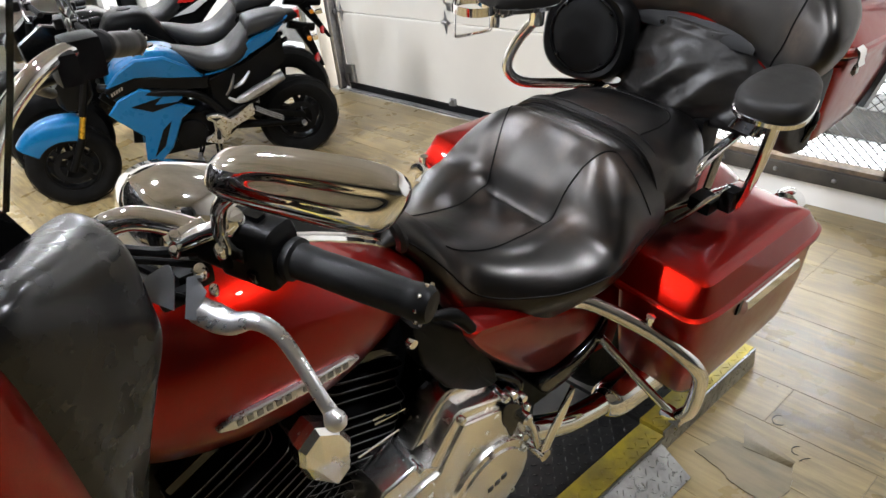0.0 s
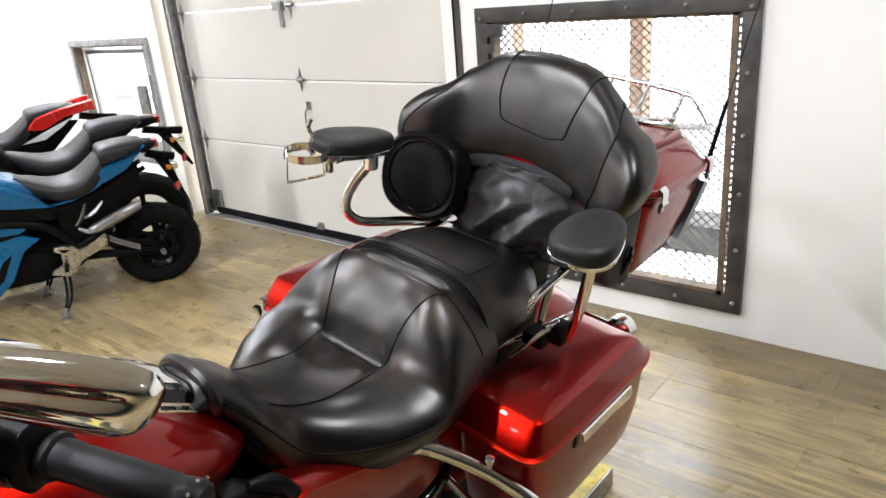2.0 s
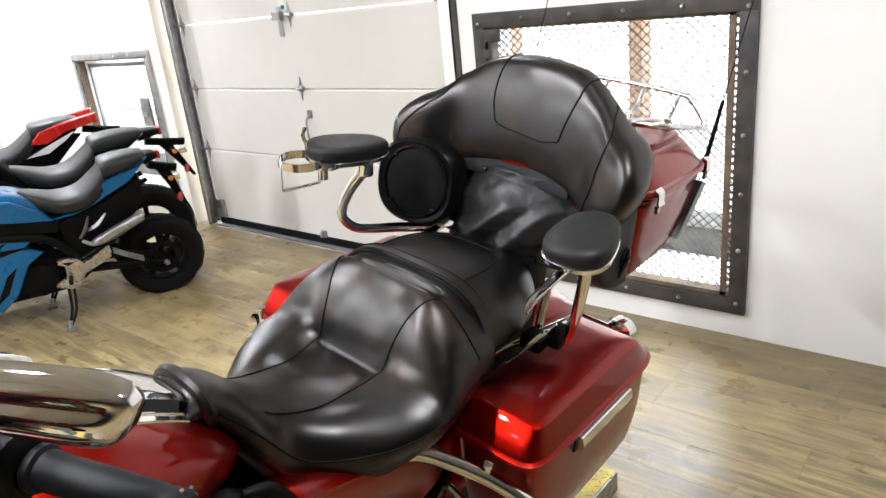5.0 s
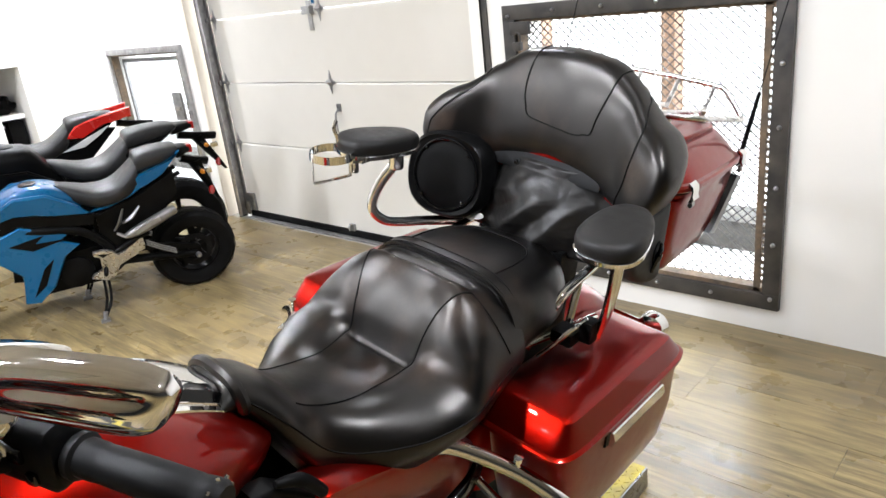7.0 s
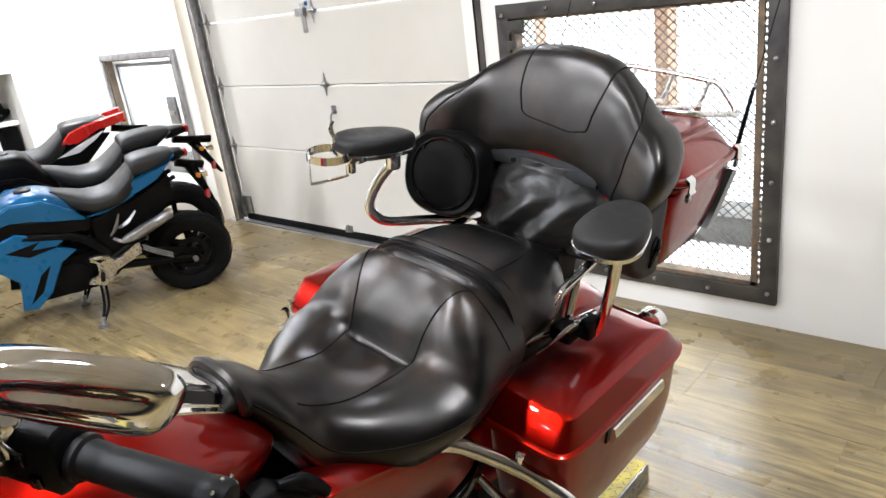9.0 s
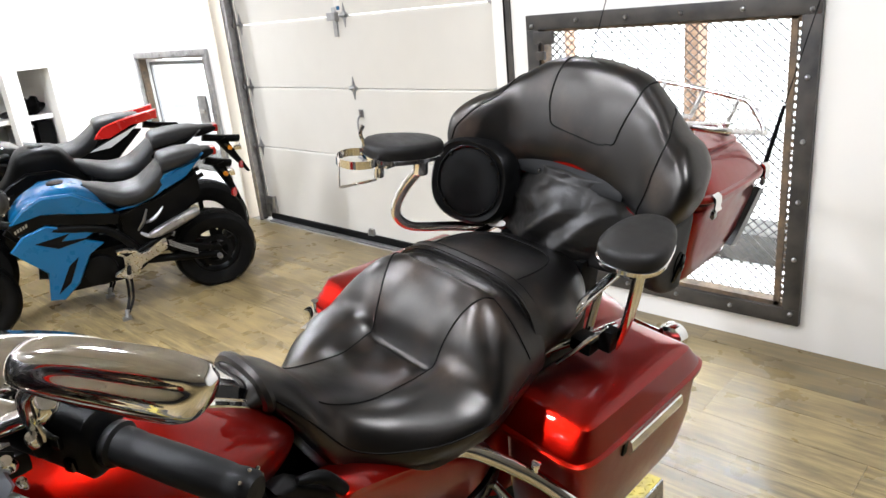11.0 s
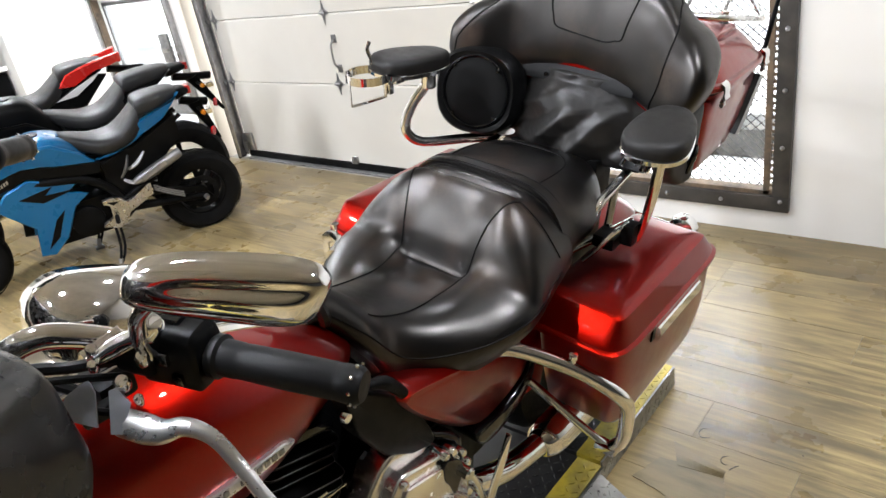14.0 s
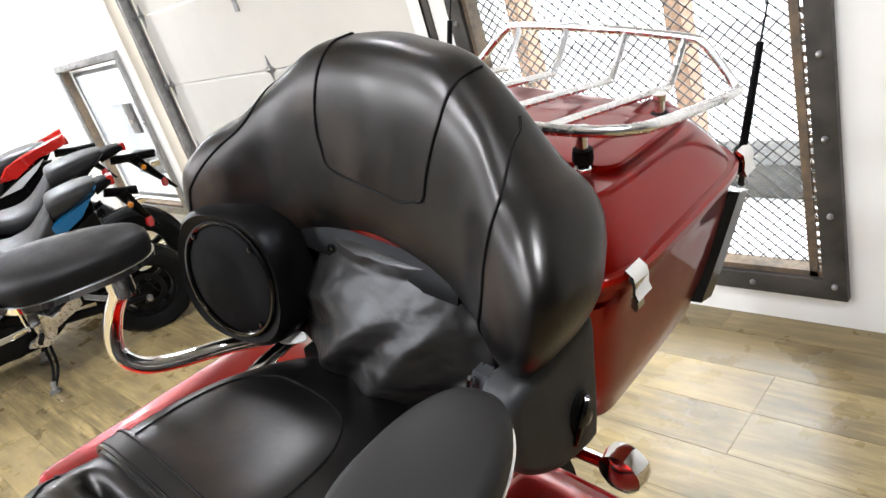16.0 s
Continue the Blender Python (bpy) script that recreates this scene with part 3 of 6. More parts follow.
def seat_at(x, s, lift=0.0):
    """A point of the rider's seat: s from -1 at its left lower edge to 1 at its right."""
    w, c, e, r = seat_w(x), seat_c(x), seat_e(x), seat_r(x)
    a = abs(s)
    u = math.sin(min(a / 0.86, 1) * math.pi / 2)
    v = w * u
    z = e + (c + r * ease(v, 0.05, 0.14) - e) * max(0.0, 1 - u ** 2.6) ** 0.55
    q = max(0.0, (a - 0.86) / 0.14)
    v *= 1 - 0.1 * q * q
    z -= seat_k(x) * q
    fold = math.exp(-((x - 0.874) / 0.011) ** 2) * (1 - ease(v, 0.06, 0.095))
    pad = math.exp(-((x - 0.80) / 0.05) ** 2) * (1 - ease(v, 0.03, 0.09))
    slot = math.exp(-((x - 1.004) / 0.010) ** 2) * (1 - ease(v, 0.085, 0.12))
    roll = math.exp(-((x - 0.975) / 0.014) ** 2) * (1 - ease(v, 0.09, 0.14))
    tuft = math.exp(-(((x - 0.872) ** 2 + (v - 0.078) ** 2) / 0.012 ** 2))
    return Vector((x, math.copysign(v, s), z + lift - 0.016 * fold + 0.005 * pad - 0.020 * slot + 0.006 * roll - 0.010 * tuft))


def strip(f, x0, x1, nx, ns, under=0.03):
    """A closed padded skin over f(x, s)."""
    rings = []
    for i in range(nx + 1):
        x = x0 + (x1 - x0) * i / nx
        ring = [f(x, -1 + 2 * j / ns) for j in range(ns + 1)]
        ring += [Vector((x, p[1] * 0.9, p[2] - under)) for p in reversed(ring[::4])]
        rings.append(ring)
    return loft(rings)


seat = mk("rider_seat", strip(seat_at, 0.49, 1.055, 130, 64), M_LEATHER, bike, "black leather bucket seat, worn brown with painted highlights on the bolsters", sharp=75)


def seam(parent, f, path, r=0.0017, k=10, lift=0.0006, name="seam"):
    return mk(name, tube([f(x, s, lift) for x, s in spline(path, k)], r, 6, 1), M_SEAM, parent)


for s in (1, -1):
    seam(seat, seat_at, [(0.985, 0.335 * s), (0.968, 0.315 * s), (0.92, 0.245 * s), (0.895, 0.215 * s), (0.870, 0.195 * s)])
    seam(seat, seat_at, [(0.870, 0.195 * s), (0.835, 0.19 * s), (0.79, 0.19 * s), (0.755, 0.21 * s), (0.70, 0.26 * s), (0.655, 0.30 * s), (0.615, 0.35 * s)])
    seam(seat, seat_at, [(0.535, 0.70 * s), (0.565, 0.66 * s), (0.60, 0.665 * s), (0.655, 0.695 * s), (0.69, 0.735 * s), (0.73, 0.765 * s), (0.77, 0.795 * s), (0.84, 0.81 * s), (0.93, 0.82 * s), (1.0, 0.82 * s)])
    seam(seat, seat_at, [(0.985, 0.335 * s), (0.985, 0.45 * s), (0.99, 0.60 * s), (1.0, 0.72 * s)])
nose = [seat_at(0.525, -0.95 + 1.9 * j / 24, 0.002) for j in range(25)]
mk("nose_roll", tube(nose, 0.011, 8, 1), M_LEATHER, seat)

# passenger's seat and the strap across
pass_w = curve_of([(1.02, 0.205), (1.10, 0.203), (1.18, 0.194), (1.25, 0.174), (1.31, 0.145), (1.37, 0.11)])
pass_c = curve_of([(1.02, 0.948), (1.06, 0.953), (1.13, 0.950), (1.20, 0.942), (1.28, 0.922), (1.33, 0.90), (1.37, 0.87)])
pass_e = curve_of([(1.02, 0.81), (1.10, 0.82), (1.20, 0.815), (1.30, 0.805), (1.37, 0.79)])


def pass_at(x, s, lift=0.0):
    w, c, e = pass_w(x), pass_c(x), pass_e(x)
    a = abs(s)
    v = w * (1 - (1 - a) ** 1.45) ** 0.9 if a < 1 else w
    return Vector((x, math.copysign(v, s), e + (c - e) * (1 - a ** 3.2) + lift))


pas = mk("passenger_seat", strip(pass_at, 1.035, 1.37, 40, 48), M_LEATHER, bike, "black leather passenger seat", sharp=75)
seam(pas, pass_at, [(1.07, -0.40), (1.14, -0.415), (1.20, -0.385), (1.238, -0.27), (1.25, -0.1), (1.25, 0.1), (1.238, 0.27), (1.20, 0.385), (1.14, 0.415), (1.07, 0.40)])
rings = []
for j in range(49):
    s = -0.93 + 1.86 * j / 48
    a, b = pass_at(1.038, s, 0.007), pass_at(1.070, s, 0.006)
    sc = 1.02
    rings.append([(a[0], a[1] * sc, a[2]), (b[0], b[1] * sc, b[2]), (b[0], b[1] * sc, b[2] - 0.006), (a[0], a[1] * sc, a[2] - 0.006)])
strap = mk("seat_strap", loft(rings), M_LEATHER, bike, "black leather grab strap", sharp=50)
for x in (1.043, 1.065):
    mk("stitching", tube([pass_at(x, -0.9 + 1.8 * j / 40, 0.008) for j in range(41)], 0.0012, 5, 1), M_SEAM, strap)

# backrest: a wraparound pad with a lobe at each end
back_t = curve_of([(0, 1.313), (0.06, 1.309), (0.12, 1.297), (0.18, 1.260), (0.24, 1.214), (0.285, 1.192), (0.315, 1.164), (0.330, 1.135)])
back_b = curve_of([(0, 1.072), (0.06, 1.062), (0.12, 1.046), (0.18, 1.026), (0.24, 1.013), (0.285, 1.025), (0.315, 1.068), (0.330, 1.105)])
back_f = curve_of([(0, 1.402), (0.06, 1.402), (0.12, 1.395), (0.18, 1.376), (0.24, 1.336), (0.285, 1.313), (0.315, 1.312), (0.330, 1.334)])
back_r = curve_of([(0, 1.504), (0.06, 1.498), (0.12, 1.496), (0.18, 1.487), (0.24, 1.480), (0.285, 1.471), (0.315, 1.438), (0.330, 1.385)])


def back_at(v, t, lift=0.0):
    """A point round the pad's section at v: t in turns, 0 at the front, a quarter at the top."""
    a = abs(v)
    top, bot, f, r = back_t(a), back_b(a), back_f(a), back_r(a)
    h, d = (top - bot) / 2 + lift, (r - f) / 2 + lift
    c, s = math.cos(2 * math.pi * t), math.sin(2 * math.pi * t)
    e = 0.64
    x = -d * math.copysign(abs(c) ** e, c)
    z = h * math.copysign(abs(s) ** e, s)
    lean = 0.212 * z
    return Vector(((f + r) / 2 + x + lean, v * 0.966 - 0.009, (top + bot) / 2 + z))


vs_ = [-0.330 + 0.66 * i / 110 for i in range(111)]
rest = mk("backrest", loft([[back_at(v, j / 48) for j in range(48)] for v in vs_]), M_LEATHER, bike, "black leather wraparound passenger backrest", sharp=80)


def back_seam(path, k=10):
    mk("seam", tube([back_at(v, t, 0.0006) for v, t in spline(path, k)], 0.0018, 6, 1), M_SEAM, rest)


back_seam([(-0.140, 0.27), (-0.139, 0.22), (-0.136, 0.16), (-0.128, 0.075), (-0.109, 0.001), (-0.086, -0.014), (-0.054, -0.025), (0.0, -0.025), (0.05, -0.014), (0.073, -0.003), (0.085, 0.02), (0.085, 0.09), (0.078, 0.19), (0.074, 0.27)])
for path in ([(-0.20, 0.27), (-0.218, 0.235), (-0.237, 0.15), (-0.234, 0.045), (-0.224, -0.02), (-0.210, -0.09), (-0.205, -0.16)], [(0.19, 0.25), (0.21, 0.127), (0.25, 0.10), (0.286, 0.03), (0.296, 0.0), (0.298, -0.06), (0.29, -0.14)]):
    back_seam(path)

# crumpled pouch below the backrest
rng = random.Random(4)


# folds of the pouch: from, to (across, down), height and width
POUCH_FOLDS = [((0.32, 0.34), (0.04, 0.50), 0.013, 0.05), ((0.56, 0.40), (0.30, 0.95), 0.019, 0.06), ((0.82, 0.36), (0.55, 1.0), 0.020, 0.07), ((1.0, 0.55), (0.86, 0.95), 0.012, 0.05), ((0.20, 0.66), (0.08, 0.92), 0.010, 0.04), ((0.44, 0.44), (0.16, 0.76), -0.014, 0.05), ((0.69, 0.46), (0.44, 0.95), -0.017, 0.05), ((0.92, 0.55), (0.72, 1.0), -0.014, 0.05), ((0.12, 0.22), (0.02, 0.34), -0.010, 0.035)]


def pouch_fold(p, q):
    out = 0.0
    for (p0, q0), (p1, q1), h, w in POUCH_FOLDS:
        dx, dy = p1 - p0, (q1 - q0) * 0.55
        k = min(1.0, max(0.0, ((p - p0) * dx + (q - q0) * 0.55 * dy) / (dx * dx + dy * dy)))
        gap = math.hypot(p - p0 - k * dx, (q - q0) * 0.55 - k * dy)
        out += h * (0.35 + 0.65 * math.sin(math.pi * (0.15 + 0.75 * k))) * math.exp(-(math.sqrt(gap * gap + 0.0003) - 0.017) / w)
    return out


def pouch_at(a, b, back=0.0):
    wob = noise.noise(Vector((a * 3 + 2, b * 3, 1.3)))
    v = (a - 0.54) * 0.375
    u = 0.882 + b * 0.19
    x = 1.335 + 0.052 * b + 0.02 * math.cos(a * math.pi * 2) + back
    bulge = 0.030 * math.sin(math.pi * a) ** 0.6 * math.sin(math.pi * min(1, b * 1.1)) ** 0.7
    fine = 0.0030 * noise.noise(Vector((a * 13 + b * 6, b * 8 - a * 3, 5.5))) + 0.0016 * abs(noise.noise(Vector((a * 26 - b * 9, b * 13 + a * 6, 2.5))))
    edge = math.sin(math.pi * a) ** 0.4
    return Vector((x - (0 if back else bulge + 0.006 * wob + fine + edge * pouch_fold(1 - a + 0.03 * wob, 1 - b + 0.05 * wob)), v + 0.006 * wob * b, u + 0.008 * wob * b))


fr = [[pouch_at(i / 88, j / 72) for i in range(89)] for j in range(73)]
bk = [[pouch_at(i / 88, j / 72, 0.045) for i in range(88, -1, -1)] for j in range(73)]
mk("pouch", loft([f + b for f, b in zip(fr, bk)]), M_POUCH, bike, "creased soft black leather pouch", sharp=85)
mk("pouch_hem", tube([(1.372, -0.155, 0.895), (1.348, -0.08, 0.886), (1.340, 0, 0.884), (1.348, 0.08, 0.886), (1.372, 0.155, 0.895)], 0.005, 8), M_GLOSSB, bike)
mk("pouch_flap", sloft([[(x, v, z) for x, z in ((1.372, 1.045), (1.378, 1.065), (1.40, 1.088), (1.43, 1.09), (1.42, 1.05))] for v in (-0.16, -0.08, 0, 0.08, 0.16)], 3), M_BLACK, bike)
for v in (-0.06, 0.06):
    mk("snap", revolve([(0, 0.003), (0.005, 0.002), (0.006, 0)], facing((1.374, v, 1.058), (-1, 0, 0.15)), 10), M_GLOSSB, bike)

mk("case_front_panel", sloft([[(x, v, z) for x, z in ((1.385, 0.89), (1.386, 1.0), (1.390, 1.06), (1.40, 1.125), (1.42, 1.125), (1.418, 0.89))] for v in (-0.285, -0.2, 0, 0.13, 0.145)], 2), M_RED, bike, "candy red front of the top case")


# rear speaker pods
def speaker(s):
    c = Vector((1.305, 0.208, 1.005))
    d = Vector((-0.93, -0.16 * s, 0.18)).normalized()
    m = facing(c, d)
    rings = []
    for h, a, b in ((0.012, 0.088, 0.084), (0.018, 0.100, 0.095), (0.008, 0.109, 0.103), (-0.03, 0.112, 0.106), (-0.09, 0.100, 0.098), (-0.15, 0.075, 0.085)):
        rings.append([m @ Vector((x, y, h)) for x, y in sup(a, b, 2.5, 40)])
    pod = mk("speaker_pod", loft(rings), M_BLACK, bike, "black rear speaker pod", sharp=50)
    mk("grille", revolve([(0, 0.020), (0.05, 0.019), (0.078, 0.014), (0.084, 0.010), (0.084, 0)], m, 40), M_GRILLE, pod, "black cloth grille")
    mk("grille_ring", tube([m @ Vector((0.086 * math.cos(t), 0.086 * math.sin(t), 0.014)) for t in np.linspace(0, 2 * math.pi, 37)[:-1]], 0.0042, 8, 1, True), M_GLOSSB, pod)
    for q in range(4):
        t = math.pi / 4 + q * math.pi / 2
        mk("clip", revolve([(0, 0.004), (0.004, 0.003), (0.005, 0)], m @ Matrix.Translation((0.080 * math.cos(t), 0.080 * math.sin(t), 0.016)), 8), M_GLOSSB, pod)
    mk("pod_side", sloft([[(x, v * s, z) for v, z in ((0.18, 0.905), (0.292, 0.915), (0.300, 1.04), (0.20, 1.05))] for x in (1.325, 1.36, 1.40)], 2), M_BLACK, pod)
    mk("key_lock", merge(box(1.365, 0.298 * s, 0.965, 0.022, 0.014, 0.045, 0.005), revolve([(0, 0.012), (0.008, 0.010), (0.009, 0)], facing((1.365, 0.30 * s, 0.95), (0, s, 0)), 12)), M_GLOSSB, pod)


speaker(1)
pod_outline = [p[:2] for p in spline([(1.285, 1.035), (1.36, 1.05), (1.428, 1.055), (1.437, 0.98), (1.436, 0.885), (1.425, 0.868), (1.395, 0.868), (1.345, 0.884), (1.295, 0.925), (1.280, 0.97)], 5, True)]
near = mk("pod_side", pillow(pod_outline, 0.262, 0.303, -1, 0.016, 6), M_POD, bike, "matte dark grey speaker box side", sharp=50)
mk("lock_recess", prism(sup(0.017, 0.027, 2.4, 24), 0.003, facing((1.388, -0.3045, 0.945), (0, -1, 0)), 0.001), M_BLACK, near)
mk("key_lock", merge(tube([(1.376, -0.306, 0.905), (1.378, -0.312, 0.935), (1.386, -0.314, 0.955), (1.397, -0.310, 0.965)], [0.0035, 0.005, 0.006, 0.004], 8), revolve([(0, 0.012), (0.009, 0.010), (0.010, 0)], facing((1.390, -0.305, 0.938), (0, -1, 0)), 14)), M_GLOSSB, near)
mk("lock_ring", tube([(1.388 + 0.017 * math.cos(t), -0.306, 0.945 + 0.027 * math.sin(t)) for t in np.linspace(0, 2 * math.pi, 25)[:-1]], 0.0022, 6, 1, True), M_BLACK, near)
trim = mk("trim_panel", sloft([[(1.336, -0.165, 0.90), (1.334, -0.206, 1.0), (1.350, -0.206, 1.0), (1.352, -0.165, 0.90)], [(1.338, -0.225, 0.895), (1.334, -0.255, 1.0), (1.350, -0.255, 1.0), (1.352, -0.225, 0.895)]], 2), M_TRIM, bike, "glossy trim panel with a grey reflection in its colour")
for v0, v1, r in ((-0.176, -0.207, 0.0035), (-0.220, -0.250, 0.0045), (-0.233, -0.266, 0.0055)):
    mk("trim_strip", tube([(1.330, v0, 0.905), (1.327, v1, 0.994)], r * 1.25, 8, 1, False, 0.7), M_CHROME, trim, "chrome trim strip")


mk("plastic_tab", prism(sup(0.022, 0.009, 2.4, 20), 0.004, facing((1.318, 0.130, 0.915), (-0.6, -0.5, 0.6)), 0.001), M_TAG, bike, "cream plastic tab below the speaker")


# top case: body, lid, latches, reflectors, rack
def case_ring(x0, x1, vf, vr, z, e=5.5, n=56):
    out = []
    for a, b in sup(1, 1, e, n):
        x = (x0 + x1) / 2 + a * (x1 - x0) / 2
        out.append(Vector((x, b * lerp(x, [(x0, vf), (x1, vr)]), z)))
    return [Vector((p.x, p.y, p.z - 0.06 * (p.x - 1.41))) for p in out]


case = mk("top_case", loft([case_ring(1.45, 1.70, 0.28, 0.26, 0.872, 10), case_ring(1.432, 1.730, 0.297, 0.278, 0.876, 10), case_ring(1.426, 1.742, 0.302, 0.284, 0.885, 10), case_ring(1.425, 1.795, 0.304, 0.287, 0.93, 10), case_ring(1.425, 1.856, 0.307, 0.288, 1.01, 10), case_ring(1.42, 1.877, 0.309, 0.288, 1.042, 8), case_ring(1.415, 1.884, 0.314, 0.292, 1.045), case_ring(1.415, 1.884, 0.314, 0.292, 1.054)]), M_RED, bike, "candy red top case", sharp=45)
lid = mk("lid", loft([case_ring(1.408, 1.892, 0.323, 0.300, 1.062), case_ring(1.405, 1.895, 0.327, 0.303, 1.066), case_ring(1.405, 1.895, 0.327, 0.303, 1.074), case_ring(1.409, 1.891, 0.323, 0.299, 1.078), case_ring(1.418, 1.883, 0.314, 0.291, 1.079), case_ring(1.420, 1.881, 0.311, 0.288, 1.084), case_ring(1.44, 1.872, 0.290, 0.270, 1.105), case_ring(1.47, 1.855, 0.262, 0.245, 1.128), case_ring(1.49, 1.845, 0.250, 0.235, 1.134), case_ring(1.50, 1.838, 0.244, 0.228, 1.133), case_ring(1.55, 1.80, 0.15, 0.14, 1.140)]), M_RED, case, "candy red top case lid", sharp=22)
mk("gasket", loft([case_ring(1.416, 1.884, 0.314, 0.291, 1.058), case_ring(1.416, 1.884, 0.314, 0.291, 1.066)]), M_BLACK, case)
mk("lid_panel", loft([case_ring(1.585, 1.832, 0.236, 0.224, 1.128, 9), case_ring(1.585, 1.832, 0.236, 0.224, 1.140, 9), case_ring(1.588, 1.829, 0.233, 0.221, 1.1435, 9), case_ring(1.60, 1.82, 0.222, 0.21, 1.146, 9)]), M_RED, lid, "raised lid panel", sharp=25)
for v in (-0.17, 0.17):
    mk("lid_fin", sloft([[(x, v + dv, 1.105 + dz) for dv, dz in ((-0.03, 0), (-0.012, h), (0.012, h), (0.03, 0))] for x, h in ((1.64, 0.002), (1.74, 0.016), (1.83, 0.02), (1.855, 0.004))], 3), M_RED, lid)
for x, w, sz in ((1.495, 0.318, 0.8), (1.862, 0.292, 0.85)):
    for s in (1, -1):
        m = Matrix.Translation((x, s * w, 1.060 - 0.06 * (x - 1.41))) @ Matrix.Scale(sz, 4)
        lv = moved(flip(sloft([[(dx, o, z) for o, z in ((-0.012, 0.026), (-0.008, 0.030), (0.004, 0.022), (0.007, 0.010), (0.007, -0.004), (0.012, -0.014), (0.010, -0.017), (0.003, -0.008), (0.003, 0.008), (-0.004, 0.020))] for dx in (-0.019, -0.0175, 0.0175, 0.019)], 1), s), m)
        la = mk("latch", lv, M_CHROME, case, "chrome over-centre latch", sharp=35)
        mk("latch_tongue", moved(flip(sloft([[(dx, o, z) for o, z in ((-0.004, -0.016), (0.004, -0.016), (0.006, -0.036), (0.002, -0.042), (-0.006, -0.036))] for dx in (-0.009, -0.007, 0.007, 0.009)], 1), s), m), M_SATIN, la)
for s in (1, -1):
    edge = [(1.748, 0.868), (1.775, 0.892), (1.806, 0.925), (1.836, 0.960), (1.862, 0.992)]
    mk("reflector", sloft([[(x - 0.034, s * 0.284, z + 0.010), (x - 0.028, s * 0.298, z + 0.008), (x + 0.012, s * 0.296, z - 0.006), (x + 0.018, s * 0.272, z - 0.010), (x + 0.006, s * 0.262, z)] for x, z in edge], 3), M_GLOSSB, case, "black rear marker", sharp=50)
mk("tail_bar", sloft([[(1.865 + o, v, z) for o, z in ((0.0, 0.935), (0.02, 0.945), (0.022, 0.985), (0.0, 0.995))] for v in (-0.24, -0.2, 0, 0.2, 0.24)], 2), M_LENS, case, "red tail lamp strip")
for s in (1, -1):
    ant = mk("antenna", tube([(1.905, s * 0.283, 1.185), (1.93, s * 0.283, 1.28), (2.02, s * 0.283, 1.62)], 0.0015, 6, 2), M_BLACK, case, "black whip antenna")
    mk("sheath", tube([(1.874, s * 0.283, 1.05), (1.888, s * 0.283, 1.11), (1.907, s * 0.283, 1.195)], [0.0062, 0.0058, 0.005], 10, 3), M_BLACK, ant)
    mk("antenna_mount", revolve([(0.010, -0.02), (0.010, 0.012), (0.008, 0.018), (0, 0.018)], Matrix.Translation((1.868, s * 0.283, 1.035)), 14), M_BLACK, case)

half = [(1.56, 0, 1.185), (1.56, 0.12, 1.185), (1.575, 0.20, 1.184), (1.605, 0.25, 1.181), (1.66, 0.267, 1.173), (1.80, 0.262, 1.142), (1.91, 0.252, 1.117), (1.936, 0.244, 1.115), (1.945, 0.215, 1.145), (1.95, 0.185, 1.172), (1.952, 0.165, 1.178), (1.953, 0.08, 1.182), (1.953, 0, 1.183)]
rack = mk("luggage_rack", tube(half + [(x, -v, z) for x, v, z in half[-2:0:-1]], 0.0075, 10, 5, True), M_RACK, case, "chrome tubular luggage rack")
for v in (-0.155, -0.055, 0.055, 0.155):
    mk("rack_bar", tube([(1.566, v, 1.183), (1.70, v, 1.157), (1.88, v, 1.122), (1.905, v, 1.122), (1.95, v, 1.178)], 0.006, 8, 5), M_RACK, rack)
for x, zp in ((1.59, 1.122), (1.79, 1.092)):
    for v in (-0.195, 0.195):
        po = mk("rack_post", revolve([(0.011, 0), (0.012, 0.008), (0.007, 0.012), (0.007, 0.05), (0.010, 0.052), (0.010, 0.06), (0, 0.06)], Matrix.Translation((x, v, zp)), 14), M_RACK, rack)
        mk("grommet", revolve([(0.0125, 0.014), (0.0135, 0.02), (0.0125, 0.032), (0.006, 0.034)], Matrix.Translation((x, v, zp)), 14), M_RUBBER, po)


